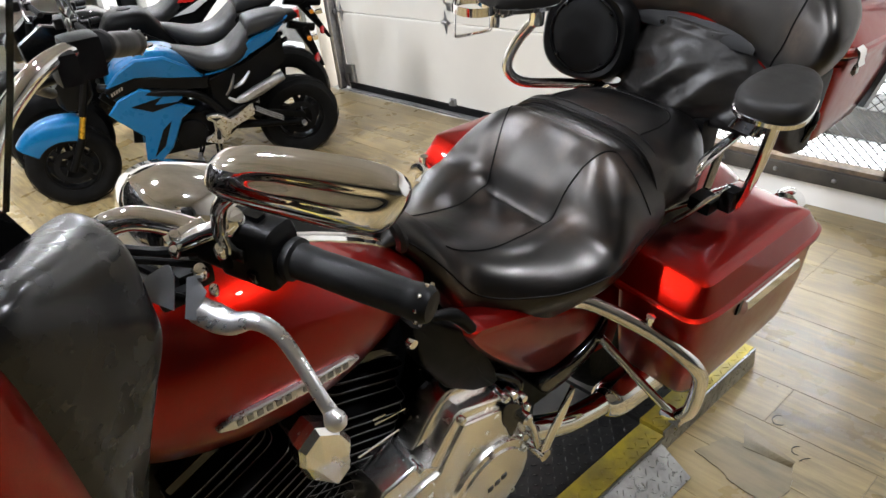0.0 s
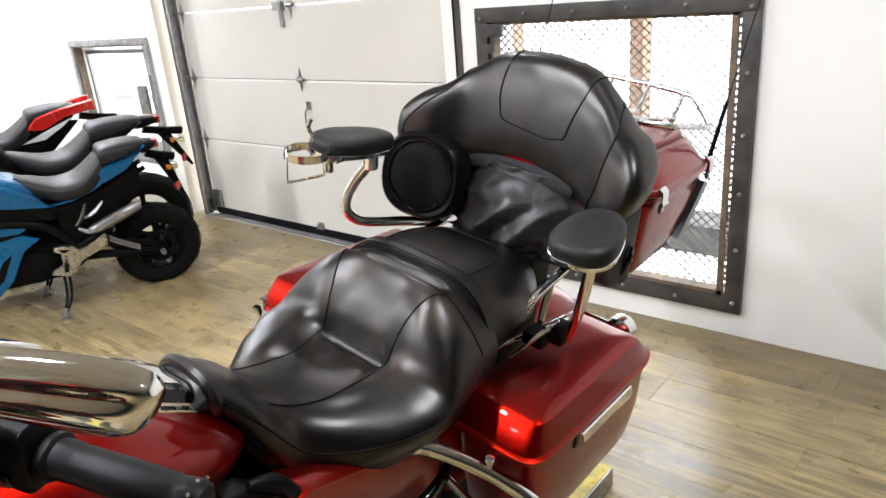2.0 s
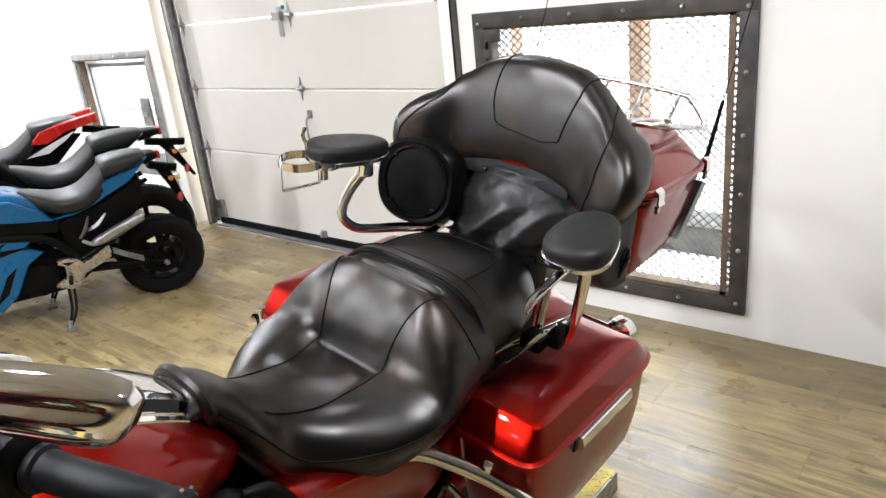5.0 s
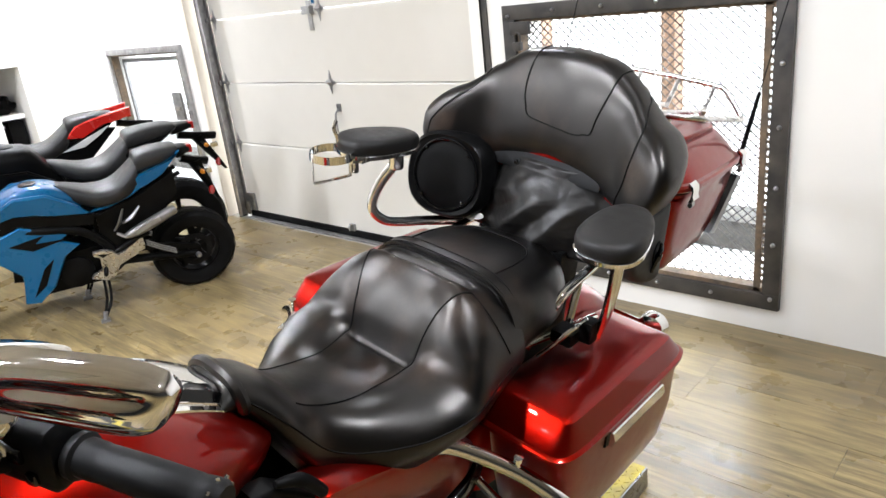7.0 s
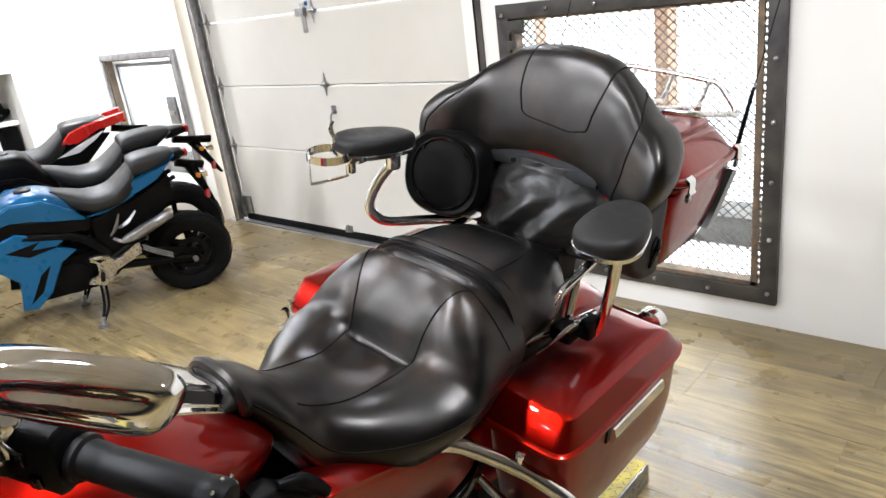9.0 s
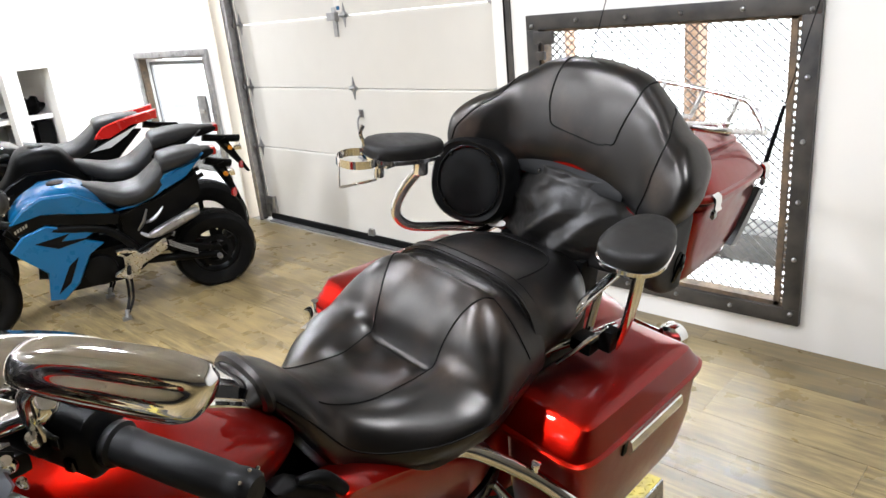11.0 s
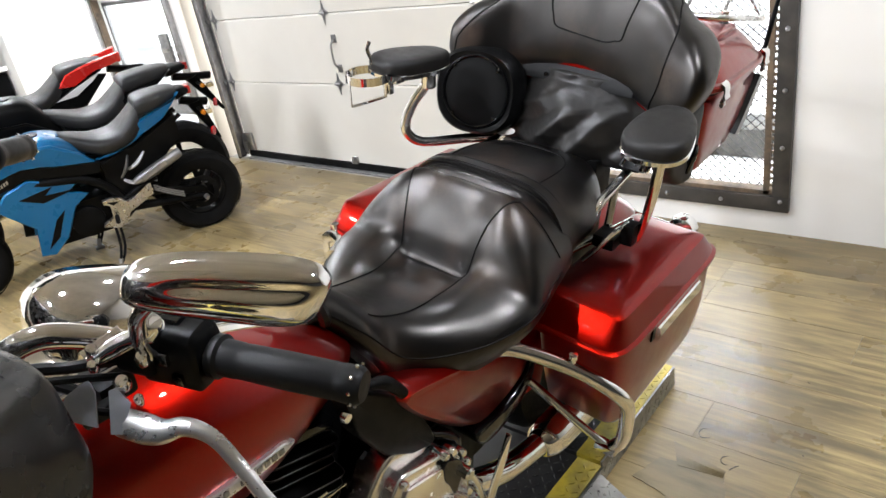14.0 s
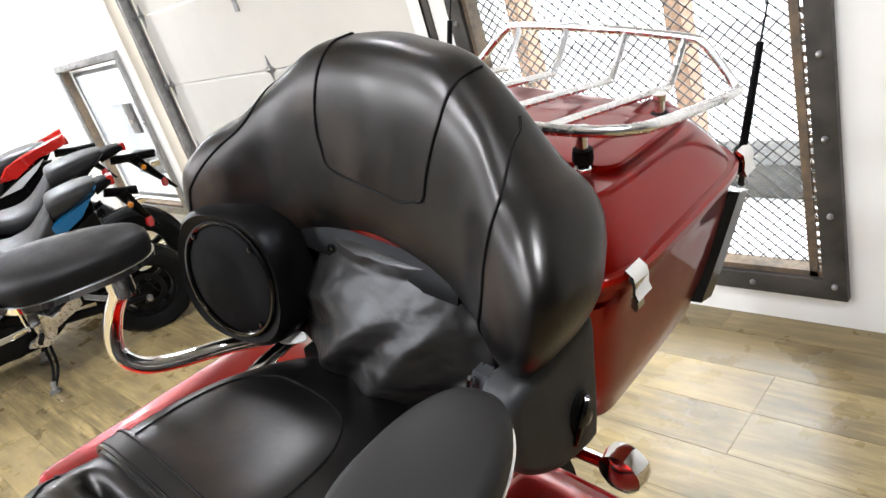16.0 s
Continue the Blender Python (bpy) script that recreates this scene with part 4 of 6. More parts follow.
# passenger armrests on swivel tubes
def armrest(s, yaw):
    c = Vector((1.130, 0.2625, 1.115)) if s > 0 else Vector((1.145, -0.325, 1.085))
    m = Matrix.Translation(c) @ Matrix.Rotation(radians(yaw), 4, "Z") @ Matrix.Rotation(radians(4 if s > 0 else -3), 4, "Y")
    out = []
    for a, b in sup(0.095, 0.058, 2.5, 44):
        out.append((a, b * (1.0 - 0.20 * (a / 0.095))))
    rings = []
    for h, k in ((-0.012, 0.95), (-0.011, 1.0), (0.002, 1.02), (0.010, 1.0), (0.016, 0.94), (0.020, 0.82), (0.0225, 0.5), (0.023, 0.2)):
        rings.append([m @ Vector((x * k, y * k, h)) for x, y in out])
    tube_pts = [(1.36, 0.19, 0.872), (1.28, 0.245, 0.880), (1.21, 0.27, 0.892), (1.165, 0.285, 0.906), (1.143, 0.298, 0.932), (1.143, 0.298, 0.965), (1.153, 0.28, 1.01), (1.164, 0.252, 1.055), (1.166, 0.245, 1.095)]
    if s < 0:
        tube_pts = [(1.235, -0.268, 0.79), (1.225, -0.285, 0.84), (1.205, -0.302, 0.93), (1.19, -0.314, 1.06)]
    arm = mk("armrest", tube(tube_pts, 0.0125 if s > 0 else 0.0095, 14), M_CHROME, bike, "chrome armrest tube")
    if s < 0:
        mk("brace_tube", tube([(1.262, -0.262, 0.79), (1.250, -0.282, 0.85), (1.228, -0.300, 0.94), (1.205, -0.312, 1.05)], 0.0085, 12), M_CHROME, arm)
    mk("arm_pad", loft(rings), M_SUEDE, arm, "black padded armrest", sharp=60)
    mk("pad_rim", loft([[m @ Vector((x * k, y * k, h)) for x, y in out] for h, k in ((-0.024, 0.93), (-0.022, 1.01), (-0.013, 1.03), (-0.011, 0.98))]), M_CHROME, arm, "chrome pad rim", sharp=40)
    mk("pivot", revolve([(0.015, 0), (0.017, 0.004), (0.017, 0.045), (0.012, 0.05)], Matrix.Translation((tube_pts[-1][0], tube_pts[-1][1], tube_pts[-1][2] - 0.048)), 18), M_CHROME, arm)
    return arm, m


armrest(-1, 8)
arm, m = armrest(1, -15)
def hoop(c, r0, r1, h, n=36):
    """A flat upright band bent into a ring."""
    prof = [(r0, -h), (r1, -h), (r1, h), (r0, h), (r0, -h)]
    return loft([[c + Vector((r * math.cos(2 * math.pi * j / n), r * math.sin(2 * math.pi * j / n), z)) for j in range(n)] for r, z in prof], False)


# cup holder under the far armrest
cc = Vector((1.010, 0.284, 1.109))
cup = mk("cup_holder", hoop(cc, 0.045, 0.0475, 0.009), M_CHROME, arm, "chrome cup holder ring")
mk("cup_hoop", tube([cc + Vector(p) for p in ((-0.044, 0.01, 0), (-0.044, 0.01, -0.050), (-0.04, 0.008, -0.057), (0, 0, -0.057), (0.04, -0.006, -0.057), (0.044, -0.008, -0.050), (0.044, -0.008, 0))], 0.006, 8, 2, False, 0.35), M_CHROME, cup)
mk("cup_clamp", merge(box(1.062, 0.275, 1.097, 0.03, 0.03, 0.030, 0.005), box(1.062, 0.27, 1.070, 0.013, 0.013, 0.026, 0.003), tube([(1.047, 0.294, 1.106), (1.044, 0.301, 1.13), (1.038, 0.307, 1.155), (1.046, 0.307, 1.170)], 0.004, 8)), M_CHROME, cup)
mk("pad_bracket", box(1.125, 0.262, 1.086, 0.12, 0.022, 0.012, 0.003), M_CHROME, arm)


# saddlebags
def bag_ring(x0, x1, v0, v1, z0, z1, s, e=7.0, n=56):
    out = []
    for a, b in sup(1, 1, e, n):
        x = (x0 + x1) / 2 + a * (x1 - x0) / 2
        out.append(Vector((x, s * ((v0 + v1) / 2 + b * (v1 - v0) / 2), lerp(x, [(x0, z0), (x1, z1)]))))
    return out


def saddlebag(s):
    body = mk("saddlebag", loft([bag_ring(1.07, 1.45, 0.20, 0.345, 0.425, 0.425, s), bag_ring(1.04, 1.482, 0.19, 0.362, 0.435, 0.432, s), bag_ring(1.01, 1.496, 0.185, 0.372, 0.470, 0.462, s), bag_ring(0.990, 1.492, 0.178, 0.380, 0.56, 0.555, s), bag_ring(0.972, 1.476, 0.172, 0.382, 0.684, 0.672, s), bag_ring(0.972, 1.476, 0.172, 0.382, 0.688, 0.677, s)]), M_RED, bike, "candy red hard saddlebag", sharp=45)
    top = [bag_ring(0.950, 1.484, 0.160, 0.388, 0.690, 0.679, s), bag_ring(0.946, 1.488, 0.157, 0.391, 0.694, 0.683, s), bag_ring(0.946, 1.488, 0.157, 0.391, 0.702, 0.691, s), bag_ring(0.950, 1.484, 0.161, 0.387, 0.705, 0.694, s), bag_ring(0.956, 1.478, 0.166, 0.382, 0.706, 0.695, s, 8), bag_ring(0.958, 1.474, 0.168, 0.380, 0.711, 0.700, s, 8), bag_ring(0.994, 1.426, 0.184, 0.362, 0.757, 0.744, s, 16), bag_ring(1.000, 1.418, 0.188, 0.357, 0.7605, 0.748, s, 16), bag_ring(1.010, 1.408, 0.196, 0.348, 0.763, 0.7515, s, 14), bag_ring(1.07, 1.35, 0.235, 0.31, 0.768, 0.760, s, 8)]
    mk("bag_lid", loft(top), M_RED, body, "candy red saddlebag lid", sharp=24)
    mk("lid_seal", loft([bag_ring(0.958, 1.478, 0.168, 0.385, 0.684, 0.673, s), bag_ring(0.956, 1.480, 0.166, 0.387, 0.694, 0.683, s)]), M_BLACK, body)
    st = mk("lid_latch", sloft([[(x, s * (0.384 + o), lerp(x, [(1.05, 0.668), (1.31, 0.662)]) + z) for o, z in ((0, -0.018), (0.012, -0.016), (0.017, 0), (0.012, 0.016), (0, 0.018))] for x in (1.115, 1.12, 1.33, 1.335)], 1), M_CHROME, body, "chrome latch bar", sharp=30)
    mk("latch_base", sloft([[(x, s * (0.378 + o), lerp(x, [(1.05, 0.668), (1.31, 0.662)]) + z) for o, z in ((0, -0.022), (0.008, -0.02), (0.008, 0.02), (0, 0.022))] for x in (1.108, 1.113, 1.337, 1.342)], 1), M_BLACK, st)
    guard = mk("bag_guard", tube([(0.80, s * 0.17, 0.715), (0.86, s * 0.205, 0.702), (0.93, s * 0.30, 0.655), (0.965, s * 0.37, 0.612), (0.985, s * 0.398, 0.575), (0.992, s * 0.402, 0.53), (0.992, s * 0.400, 0.47), (0.988, s * 0.385, 0.44)], 0.0155, 14), M_CHROME, bike, "chrome saddlebag guard rail")
    mk("guard_strut", merge(tube([(0.988, s * 0.392, 0.452), (0.985, s * 0.375, 0.436), (0.982, s * 0.33, 0.452), (0.972, s * 0.18, 0.524)], 0.0095, 12), box(0.985, s * 0.372, 0.434, 0.03, 0.05, 0.02, 0.008)), M_CHROME, guard, "thin chrome guard strut")
    mk("guard_stud", revolve([(0.006, -0.01), (0.006, 0.02), (0.009, 0.022), (0.009, 0.03), (0, 0.03)], Matrix.Translation((0.93, s * 0.30, 0.66)), 10), M_CHROME, guard)
    return [body, guard, *body.children_recursive, *guard.children_recursive]


far_side = Matrix.Translation((-0.01, 0.02, 0.026))
for s in (1, -1):
    for ob in saddlebag(s):
        if s > 0:
            ob.data.transform(far_side @ Matrix.Translation((0, 0.02, 0.05)) if "guard" in ob.name else far_side)

# small chrome rods and a black bracket below the armrest
mk("arm_bracket", merge(box(1.215, -0.262, 0.815, 0.035, 0.03, 0.05, 0.008), box(1.19, -0.225, 0.80, 0.05, 0.05, 0.03, 0.008)), M_BLACK, bike, "black armrest bracket")
for dx, r in ((0.0, 0.0045), (0.03, 0.0035)):
    mk("hook_rod", tube([(1.21 + dx, -0.24, 0.815), (1.185 + dx, -0.255, 0.838), (1.15 + dx, -0.25, 0.835), (1.12 + dx, -0.235, 0.81), (1.10 + dx, -0.215, 0.785)], r, 8), M_CHROME, bike, "thin chrome hook rod")

# rear fender, frame rails and brackets below the top case
fend = []
for t in np.linspace(-0.25, 1.0, 14):
    a = t * math.pi * 0.62
    cx, cz, r = 1.42, 0.34, 0.37
    p = Vector((cx - r * math.cos(a + 0.55), 0, cz + r * math.sin(a + 0.55)))
    d = Vector((p.x - cx, 0, p.z - cz)).normalized()
    fend.append([p + d * dz + Vector((0, v, 0)) for v, dz in ((-0.115, -0.09), (-0.11, -0.03), (-0.085, 0.0), (-0.04, 0.014), (0, 0.017), (0.04, 0.014), (0.085, 0), (0.11, -0.03), (0.115, -0.09), (0.10, -0.09), (0, -0.02), (-0.10, -0.09))])
mk("rear_fender", loft(fend), M_RED, bike, "candy red rear fender", sharp=50)
for s in (1, -1):
    mk("fender_strut", tube([(1.02, s * 0.15, 0.76), (1.12, s * 0.165, 0.775), (1.22, s * 0.20, 0.785), (1.33, s * 0.215, 0.775)], 0.009, 10), M_CHROME, bike, "chrome fender rail")
    mk("case_bracket", merge(tube([(1.14, s * 0.16, 0.76), (1.20, s * 0.175, 0.83), (1.30, s * 0.18, 0.87), (1.62, s * 0.17, 0.895)], 0.011, 10), tube([(1.26, s * 0.19, 0.78), (1.30, s * 0.18, 0.86)], 0.009, 8, 1)), M_CHROME, bike, "chrome top case bracket")
    mk("docking_clip", merge(revolve([(0.011, 0), (0.013, 0.006), (0.013, 0.022), (0, 0.024)], facing((1.07, s * 0.148, 0.75), (0, s, 0)), 14), box(1.085, s * 0.165, 0.765, 0.012, 0.012, 0.03, 0.003)), M_CHROME, bike)
    sg = mk("turn_signal", merge(tube([(1.537, s * 0.14, 0.672), (1.552, s * 0.235, 0.662)], 0.010, 8, 1), revolve([(0.012, -0.035), (0.034, -0.02), (0.037, 0), (0.036, 0.012), (0.030, 0.014)], facing((1.562, s * 0.262, 0.662), (1, 0, 0)), 22)), M_CHROME, bike, "chrome turn signal housing")
    mk("signal_lens", revolve([(0.032, 0.008), (0.03, 0.015), (0.02, 0.021), (0, 0.023)], facing((1.562, s * 0.262, 0.662), (1, 0, 0)), 22), M_LENS, sg, "red lens")
mk("frame_filler", merge(span(0.98, 1.36, -0.13, 0.13, 0.60, 0.80, 0.03), span(1.32, 1.40, -0.12, 0.12, 0.78, 0.90, 0.01)), M_BLACK, bike)

# tank, console and badges
TANK = [(-0.02, 0.03, 0.95, 0.88), (0.0, 0.080, 0.985, 0.86), (0.06, 0.142, 1.025, 0.79), (0.14, 0.168, 1.048, 0.755), (0.24, 0.176, 1.050, 0.735), (0.34, 0.170, 1.022, 0.745), (0.43, 0.150, 0.974, 0.775), (0.50, 0.126, 0.925, 0.80), (0.545, 0.095, 0.885, 0.82), (0.567, 0.062, 0.862, 0.84), (0.575, 0.03, 0.85, 0.845)]
tank_w, tank_t, tank_b = (curve_of([(r[0], r[i]) for r in TANK]) for i in (1, 2, 3))


def tank_v(x, z):
    """How far the tank's skin stands from the centre at x and z."""
    b = ((z - (tank_t(x) + tank_b(x)) / 2) / ((tank_t(x) - tank_b(x)) / 2))
    return tank_w(x) * (1 - min(0.98, abs(b)) ** 2.6) ** (1 / 2.6) * (1 - 0.10 * max(0, -b))


tank_rings = []
for x, w, top, bot in TANK:
    ring = []
    for a, b in sup(1, 1, 2.6, 48):
        z = (top + bot) / 2 + b * (top - bot) / 2
        ring.append((x, w * a * (1 - 0.10 * max(0, -b)), z))
    tank_rings.append(ring)
tank = mk("fuel_tank", sloft(tank_rings, 5), M_RED, bike, "candy red fuel tank", sharp=60)


def badge_z(x):
    return 0.873 - 0.07 * (x - 0.15) + 0.006 * math.sin((x - 0.15) / 0.21 * math.pi)


for s in (1, -1):
    rows = []
    for x, h in zip(np.linspace(0.148, 0.362, 20), [0.002, 0.008] + [0.0125] * 16 + [0.007, 0.002]):
        z = badge_z(x)
        rows.append([(x, s * (tank_v(x, z + dz * h) + o), z + dz * h) for o, dz in ((-0.006, -1), (0.005, -1), (0.0075, -0.8), (0.006, -0.55), (0.006, 0.55), (0.0075, 0.8), (0.005, 1), (-0.006, 1))])
    bd = mk("tank_badge", loft(rows), M_LEVER, tank, "bright tank badge strip", sharp=35)
    for i in range(13):
        x = 0.176 + i * 0.0133
        z = badge_z(x)
        if i == 6:
            continue
        mk("badge_bar", box(x, s * (tank_v(x, z) + 0.0065), z, 0.0085, 0.0025, 0.0095, 0.0008), M_BADGE, bd)
con, glaze = [], []
for x, w, z in ((0.02, 0.045, 1.03), (0.08, 0.058, 1.062), (0.20, 0.066, 1.078), (0.32, 0.064, 1.060), (0.42, 0.058, 1.014), (0.48, 0.052, 0.975), (0.515, 0.046, 0.945), (0.54, 0.038, 0.915)):
    con.append([(x, v * w, z + dz) for v, dz in ((-1.25, -0.065), (-1.20, -0.036), (-1.0, -0.030), (-0.86, -0.008), (-0.6, 0.0), (0.6, 0.0), (0.86, -0.008), (1.0, -0.030), (1.20, -0.036), (1.25, -0.065))])
    glaze.append([(x, v * w, z + dz) for v, dz in ((-1.01, -0.028), (-0.885, -0.009), (-0.80, -0.012), (-0.92, -0.032))])
console = mk("tank_console", sloft(con, 4), M_CHROME, bike, "chrome tank console", sharp=40)
for s in (1, -1):
    mk("console_strip", flip(sloft(glaze[2:7], 4), s), M_GLOSSB, console, "gloss black console inlay")
    mk("console_edge", flip(tube([(g[0][0], g[0][1] - 0.001, g[0][2] - 0.001) for g in glaze], 0.0022, 8, 4), s), M_CHROME, console)

# engine, side covers and primary case
eng = mk("engine_block", merge(span(0.12, 0.62, -0.13, 0.13, 0.28, 0.50, 0.03), span(0.50, 0.86, -0.12, 0.12, 0.26, 0.56, 0.03)), M_BLACK, bike, "black engine cases")
for cx, tilt in ((0.27, 24), (0.33, -20)):
    for i in range(14):
        m = Matrix.Translation((cx, 0, 0.47)) @ Matrix.Rotation(radians(-tilt), 4, "Y") @ Matrix.Translation((0, 0, i * 0.021))
        k = 1.0 if i < 11 else 0.86
        fin = mk("cooling_fin", prism(sup(0.094 * k, 0.122 * k, 9, 32), 0.006, m, 0.0015), M_BLACK, eng)
        mk("fin_edge", tube([m @ Vector((x, y, 0.003)) for x, y in sup(0.0945 * k, 0.1225 * k, 9, 32)], 0.00045, 5, 1, True), M_DULLSIL, fin, "bare machined fin edge")
    m = Matrix.Translation((cx, 0, 0.47)) @ Matrix.Rotation(radians(-tilt), 4, "Y")
    mk("cylinder", moved(revolve([(0.08, -0.02), (0.08, 0.27), (0.06, 0.29), (0, 0.292)], Matrix(), 20), m), M_BLACK, eng)
    mk("rocker_cover", moved(box(0, 0, 0.295, 0.14, 0.18, 0.03, 0.012), m), M_GLOSSB, eng)
    mk("pushrod_tube", moved(tube([(0.05, 0.118, -0.03), (0.045, 0.108, 0.21)], 0.009, 8, 1), m), M_CHROME, eng)
# thin chrome rods added for the bright bars beside the fins
for a, b in (((0.390, 0.684), (0.415, 0.681)), ((0.394, 0.672), (0.455, 0.664)), ((0.358, 0.619), (0.442, 0.621))):
    mk("oil_line", tube([(a[0], -0.150, a[1]), (b[0], -0.150, b[1])], 0.0022, 8, 1), M_CHROME, eng, "thin chrome line")


def slab_vf(outline, v0, v1, s, bev=0.002):
    m = Matrix(((1, 0, 0, 0), (0, 0, s, s * (v0 + v1) / 2), (0, 1, 0, 0), (0, 0, 0, 1)))
    return prism([p[:2] for p in spline(outline, 4, True)], v1 - v0, m, bev)


outline = poly([(0.34, 0.50), (0.375, 0.552), (0.44, 0.565), (0.458, 0.557), (0.47, 0.527), (0.528, 0.618), (0.547, 0.626), (0.64, 0.592), (0.668, 0.578), (0.70, 0.54), (0.735, 0.44), (0.725, 0.35), (0.67, 0.295), (0.55, 0.28), (0.43, 0.33), (0.36, 0.43)], 3)
prim = mk("primary_cover", pillow(outline, 0.10, 0.196, -1, 0.008, 4), M_POLISH, bike, "chrome primary cover", sharp=40)
outline = poly([(0.395, 0.50), (0.455, 0.515), (0.488, 0.515), (0.543, 0.603), (0.638, 0.572), (0.652, 0.53), (0.69, 0.44), (0.66, 0.32), (0.55, 0.31), (0.44, 0.36)], 3)
mk("cover_face", pillow(outline, 0.18, 0.207, -1, 0.007, 4), M_POLISH, prim, "flat bright cover face", sharp=40)
mk("inner_primary", pillow(poly([(0.46, 0.56), (0.52, 0.635), (0.55, 0.652), (0.61, 0.64), (0.66, 0.60), (0.60, 0.57)], 3), 0.12, 0.165, -1, 0.010, 4), M_POLISH, bike, "chrome inner cover", sharp=50)
# gloss black slabs on the face stand in for shade in its gaps
for gap in ([(0.642, 0.575), (0.664, 0.570), (0.695, 0.53), (0.672, 0.47), (0.655, 0.505), (0.640, 0.535)], [(0.548, 0.502), (0.562, 0.510), (0.590, 0.462), (0.578, 0.452)]):
    mk("cover_gap", slab_vf(gap, 0.19, 0.2085, -1, 0.001), M_GLOSSB, prim)
der = mk("derby_cover", revolve([(0.105, -0.02), (0.106, 0.004), (0.102, 0.010), (0.088, 0.011), (0.085, 0.015), (0.05, 0.0165), (0, 0.017)], facing((0.612, -0.209, 0.385), (0, -1, 0.02)), 56), M_POLISH, prim, "round chrome derby cover")
for i in range(5):
    t = i * 2 * math.pi / 5 + 0.4
    mk("cover_bolt", revolve([(0.006, 0), (0.006, 0.005), (0, 0.006)], facing((0.612 + 0.095 * math.cos(t), -0.2195, 0.385 + 0.095 * math.sin(t)), (0, -1, 0)), 10), M_SATIN, der)
for i, (dx, dz) in enumerate(((-0.022, 0.0), (-0.004, 0.004), (0.014, 0.008))):
    mk("number_bar", box(0.625 + dx, -0.2262, 0.385 + dz, 0.013, 0.002, 0.012, 0.0006), M_BAR, der)
for x, z in ((0.449, 0.553), (0.540, 0.612), (0.652, 0.584), (0.70, 0.36)):
    mk("case_bolt", revolve([(0.009, -0.02), (0.009, 0.008), (0.007, 0.012), (0.003, 0.013), (0, 0.011)], facing((x, -0.194, z), (0, -1, 0)), 14), M_CHROME, prim)
mk("starter", merge(tube([(0.56, -0.10, 0.655), (0.70, -0.10, 0.60)], 0.036, 18, 1), box(0.70, -0.15, 0.53, 0.06, 0.06, 0.06, 0.012), tube([(0.665, -0.15, 0.60), (0.71, -0.17, 0.565), (0.715, -0.18, 0.50)], 0.010, 10)), M_GLOSSB, bike, "black starter housing")
for x, z in ((0.675, 0.575), (0.705, 0.545), (0.722, 0.505)):
    mk("small_bolt", revolve([(0.010, -0.01), (0.010, 0.010), (0.007, 0.014), (0, 0.014)], facing((x, -0.19, z), (0, -1, 0.1)), 10), M_CHROME, bike)

mk("exhaust_pipe", tube([(0.70, -0.15, 0.40), (0.76, -0.185, 0.40), (0.84, -0.205, 0.375), (0.92, -0.213, 0.36), (0.985, -0.215, 0.348)], [0.026, 0.026, 0.026, 0.026, 0.026], 18), M_CHROME, bike, "chrome exhaust pipe")
mk("muffler", sloft([[(x, -0.218 - 0.015 * (x - 1) + r * a, 0.345 - 0.06 * (x - 1) + r * b) for a, b in sup(1, 1, 2, 24)] for x, r in ((0.965, 0.020), (0.968, 0.030), (0.985, 0.041), (1.01, 0.047), (1.06, 0.049), (1.3, 0.049), (1.54, 0.049), (1.57, 0.046))], 4), M_CHROME, bike, "chrome muffler", sharp=60)
mk("heel_shifter", merge(sloft([[(x + a * w, -0.238 + b * 0.006, z0 + a * w * 0.25) for a, b in sup(1, 1, 2.5, 14)] for x, z0, w in ((0.742, 0.385, 0.010), (0.752, 0.41, 0.016), (0.772, 0.455, 0.019), (0.792, 0.50, 0.015), (0.804, 0.53, 0.006), (0.806, 0.537, 0.001))], 4), tube([(0.742, -0.19, 0.385), (0.742, -0.245, 0.385)], 0.014, 14, 1)), M_CHROME, bike, "chrome heel shift lever", sharp=50)
mk("shift_linkage", merge(tube([(0.705, -0.20, 0.50), (0.725, -0.215, 0.46), (0.742, -0.225, 0.39)], 0.008, 10), revolve([(0.014, 0), (0.014, 0.03), (0.01, 0.034), (0, 0.034)], facing((0.70, -0.19, 0.505), (0, -1, 0)), 14)), M_CHROME, bike)
for s in (1, -1):
    outline = [p[:2] for p in spline([(0.575, 0.78), (0.66, 0.76), (0.76, 0.73), (0.86, 0.695), (0.94, 0.65), (0.972, 0.60), (0.95, 0.56), (0.87, 0.535), (0.79, 0.535), (0.72, 0.585), (0.63, 0.68), (0.575, 0.755)], 5, True)]
    m = Matrix(((1, 0, 0, 0), (0, 0, s, s * 0.14), (0, 1, 0, 0), (0, 0, 0, 1)))
    mk("side_cover", prism(outline, 0.08, m, 0.014), M_RED, bike, "candy red side cover", sharp=50)
    outline = poly([(0.462, 0.850), (0.50, 0.842), (0.565, 0.785), (0.615, 0.715), (0.655, 0.635), (0.664, 0.60), (0.650, 0.592), (0.60, 0.614), (0.535, 0.668), (0.480, 0.76)], 4)
    mk("air_deflector", pillow(outline, 0.13, 0.168, s, 0.006, 3), M_BLACK, bike, "black plastic heat deflector", sharp=50)
    mk("deflector_arm", tube([(0.50, s * 0.165, 0.85), (0.54, s * 0.172, 0.835), (0.575, s * 0.178, 0.79)], [0.006, 0.012, 0.010], 10), M_BLACK, bike)
    outline = [p[:2] for p in spline([(0.775, 0.525), (0.87, 0.522), (0.955, 0.55), (0.975, 0.585), (0.985, 0.55), (0.95, 0.50), (0.87, 0.47), (0.80, 0.475)], 5, True)]
    mk("lower_cover", pillow(outline, 0.12, 0.186, s, 0.008, 4), M_GLOSSB, bike, "gloss black lower cover", sharp=50)
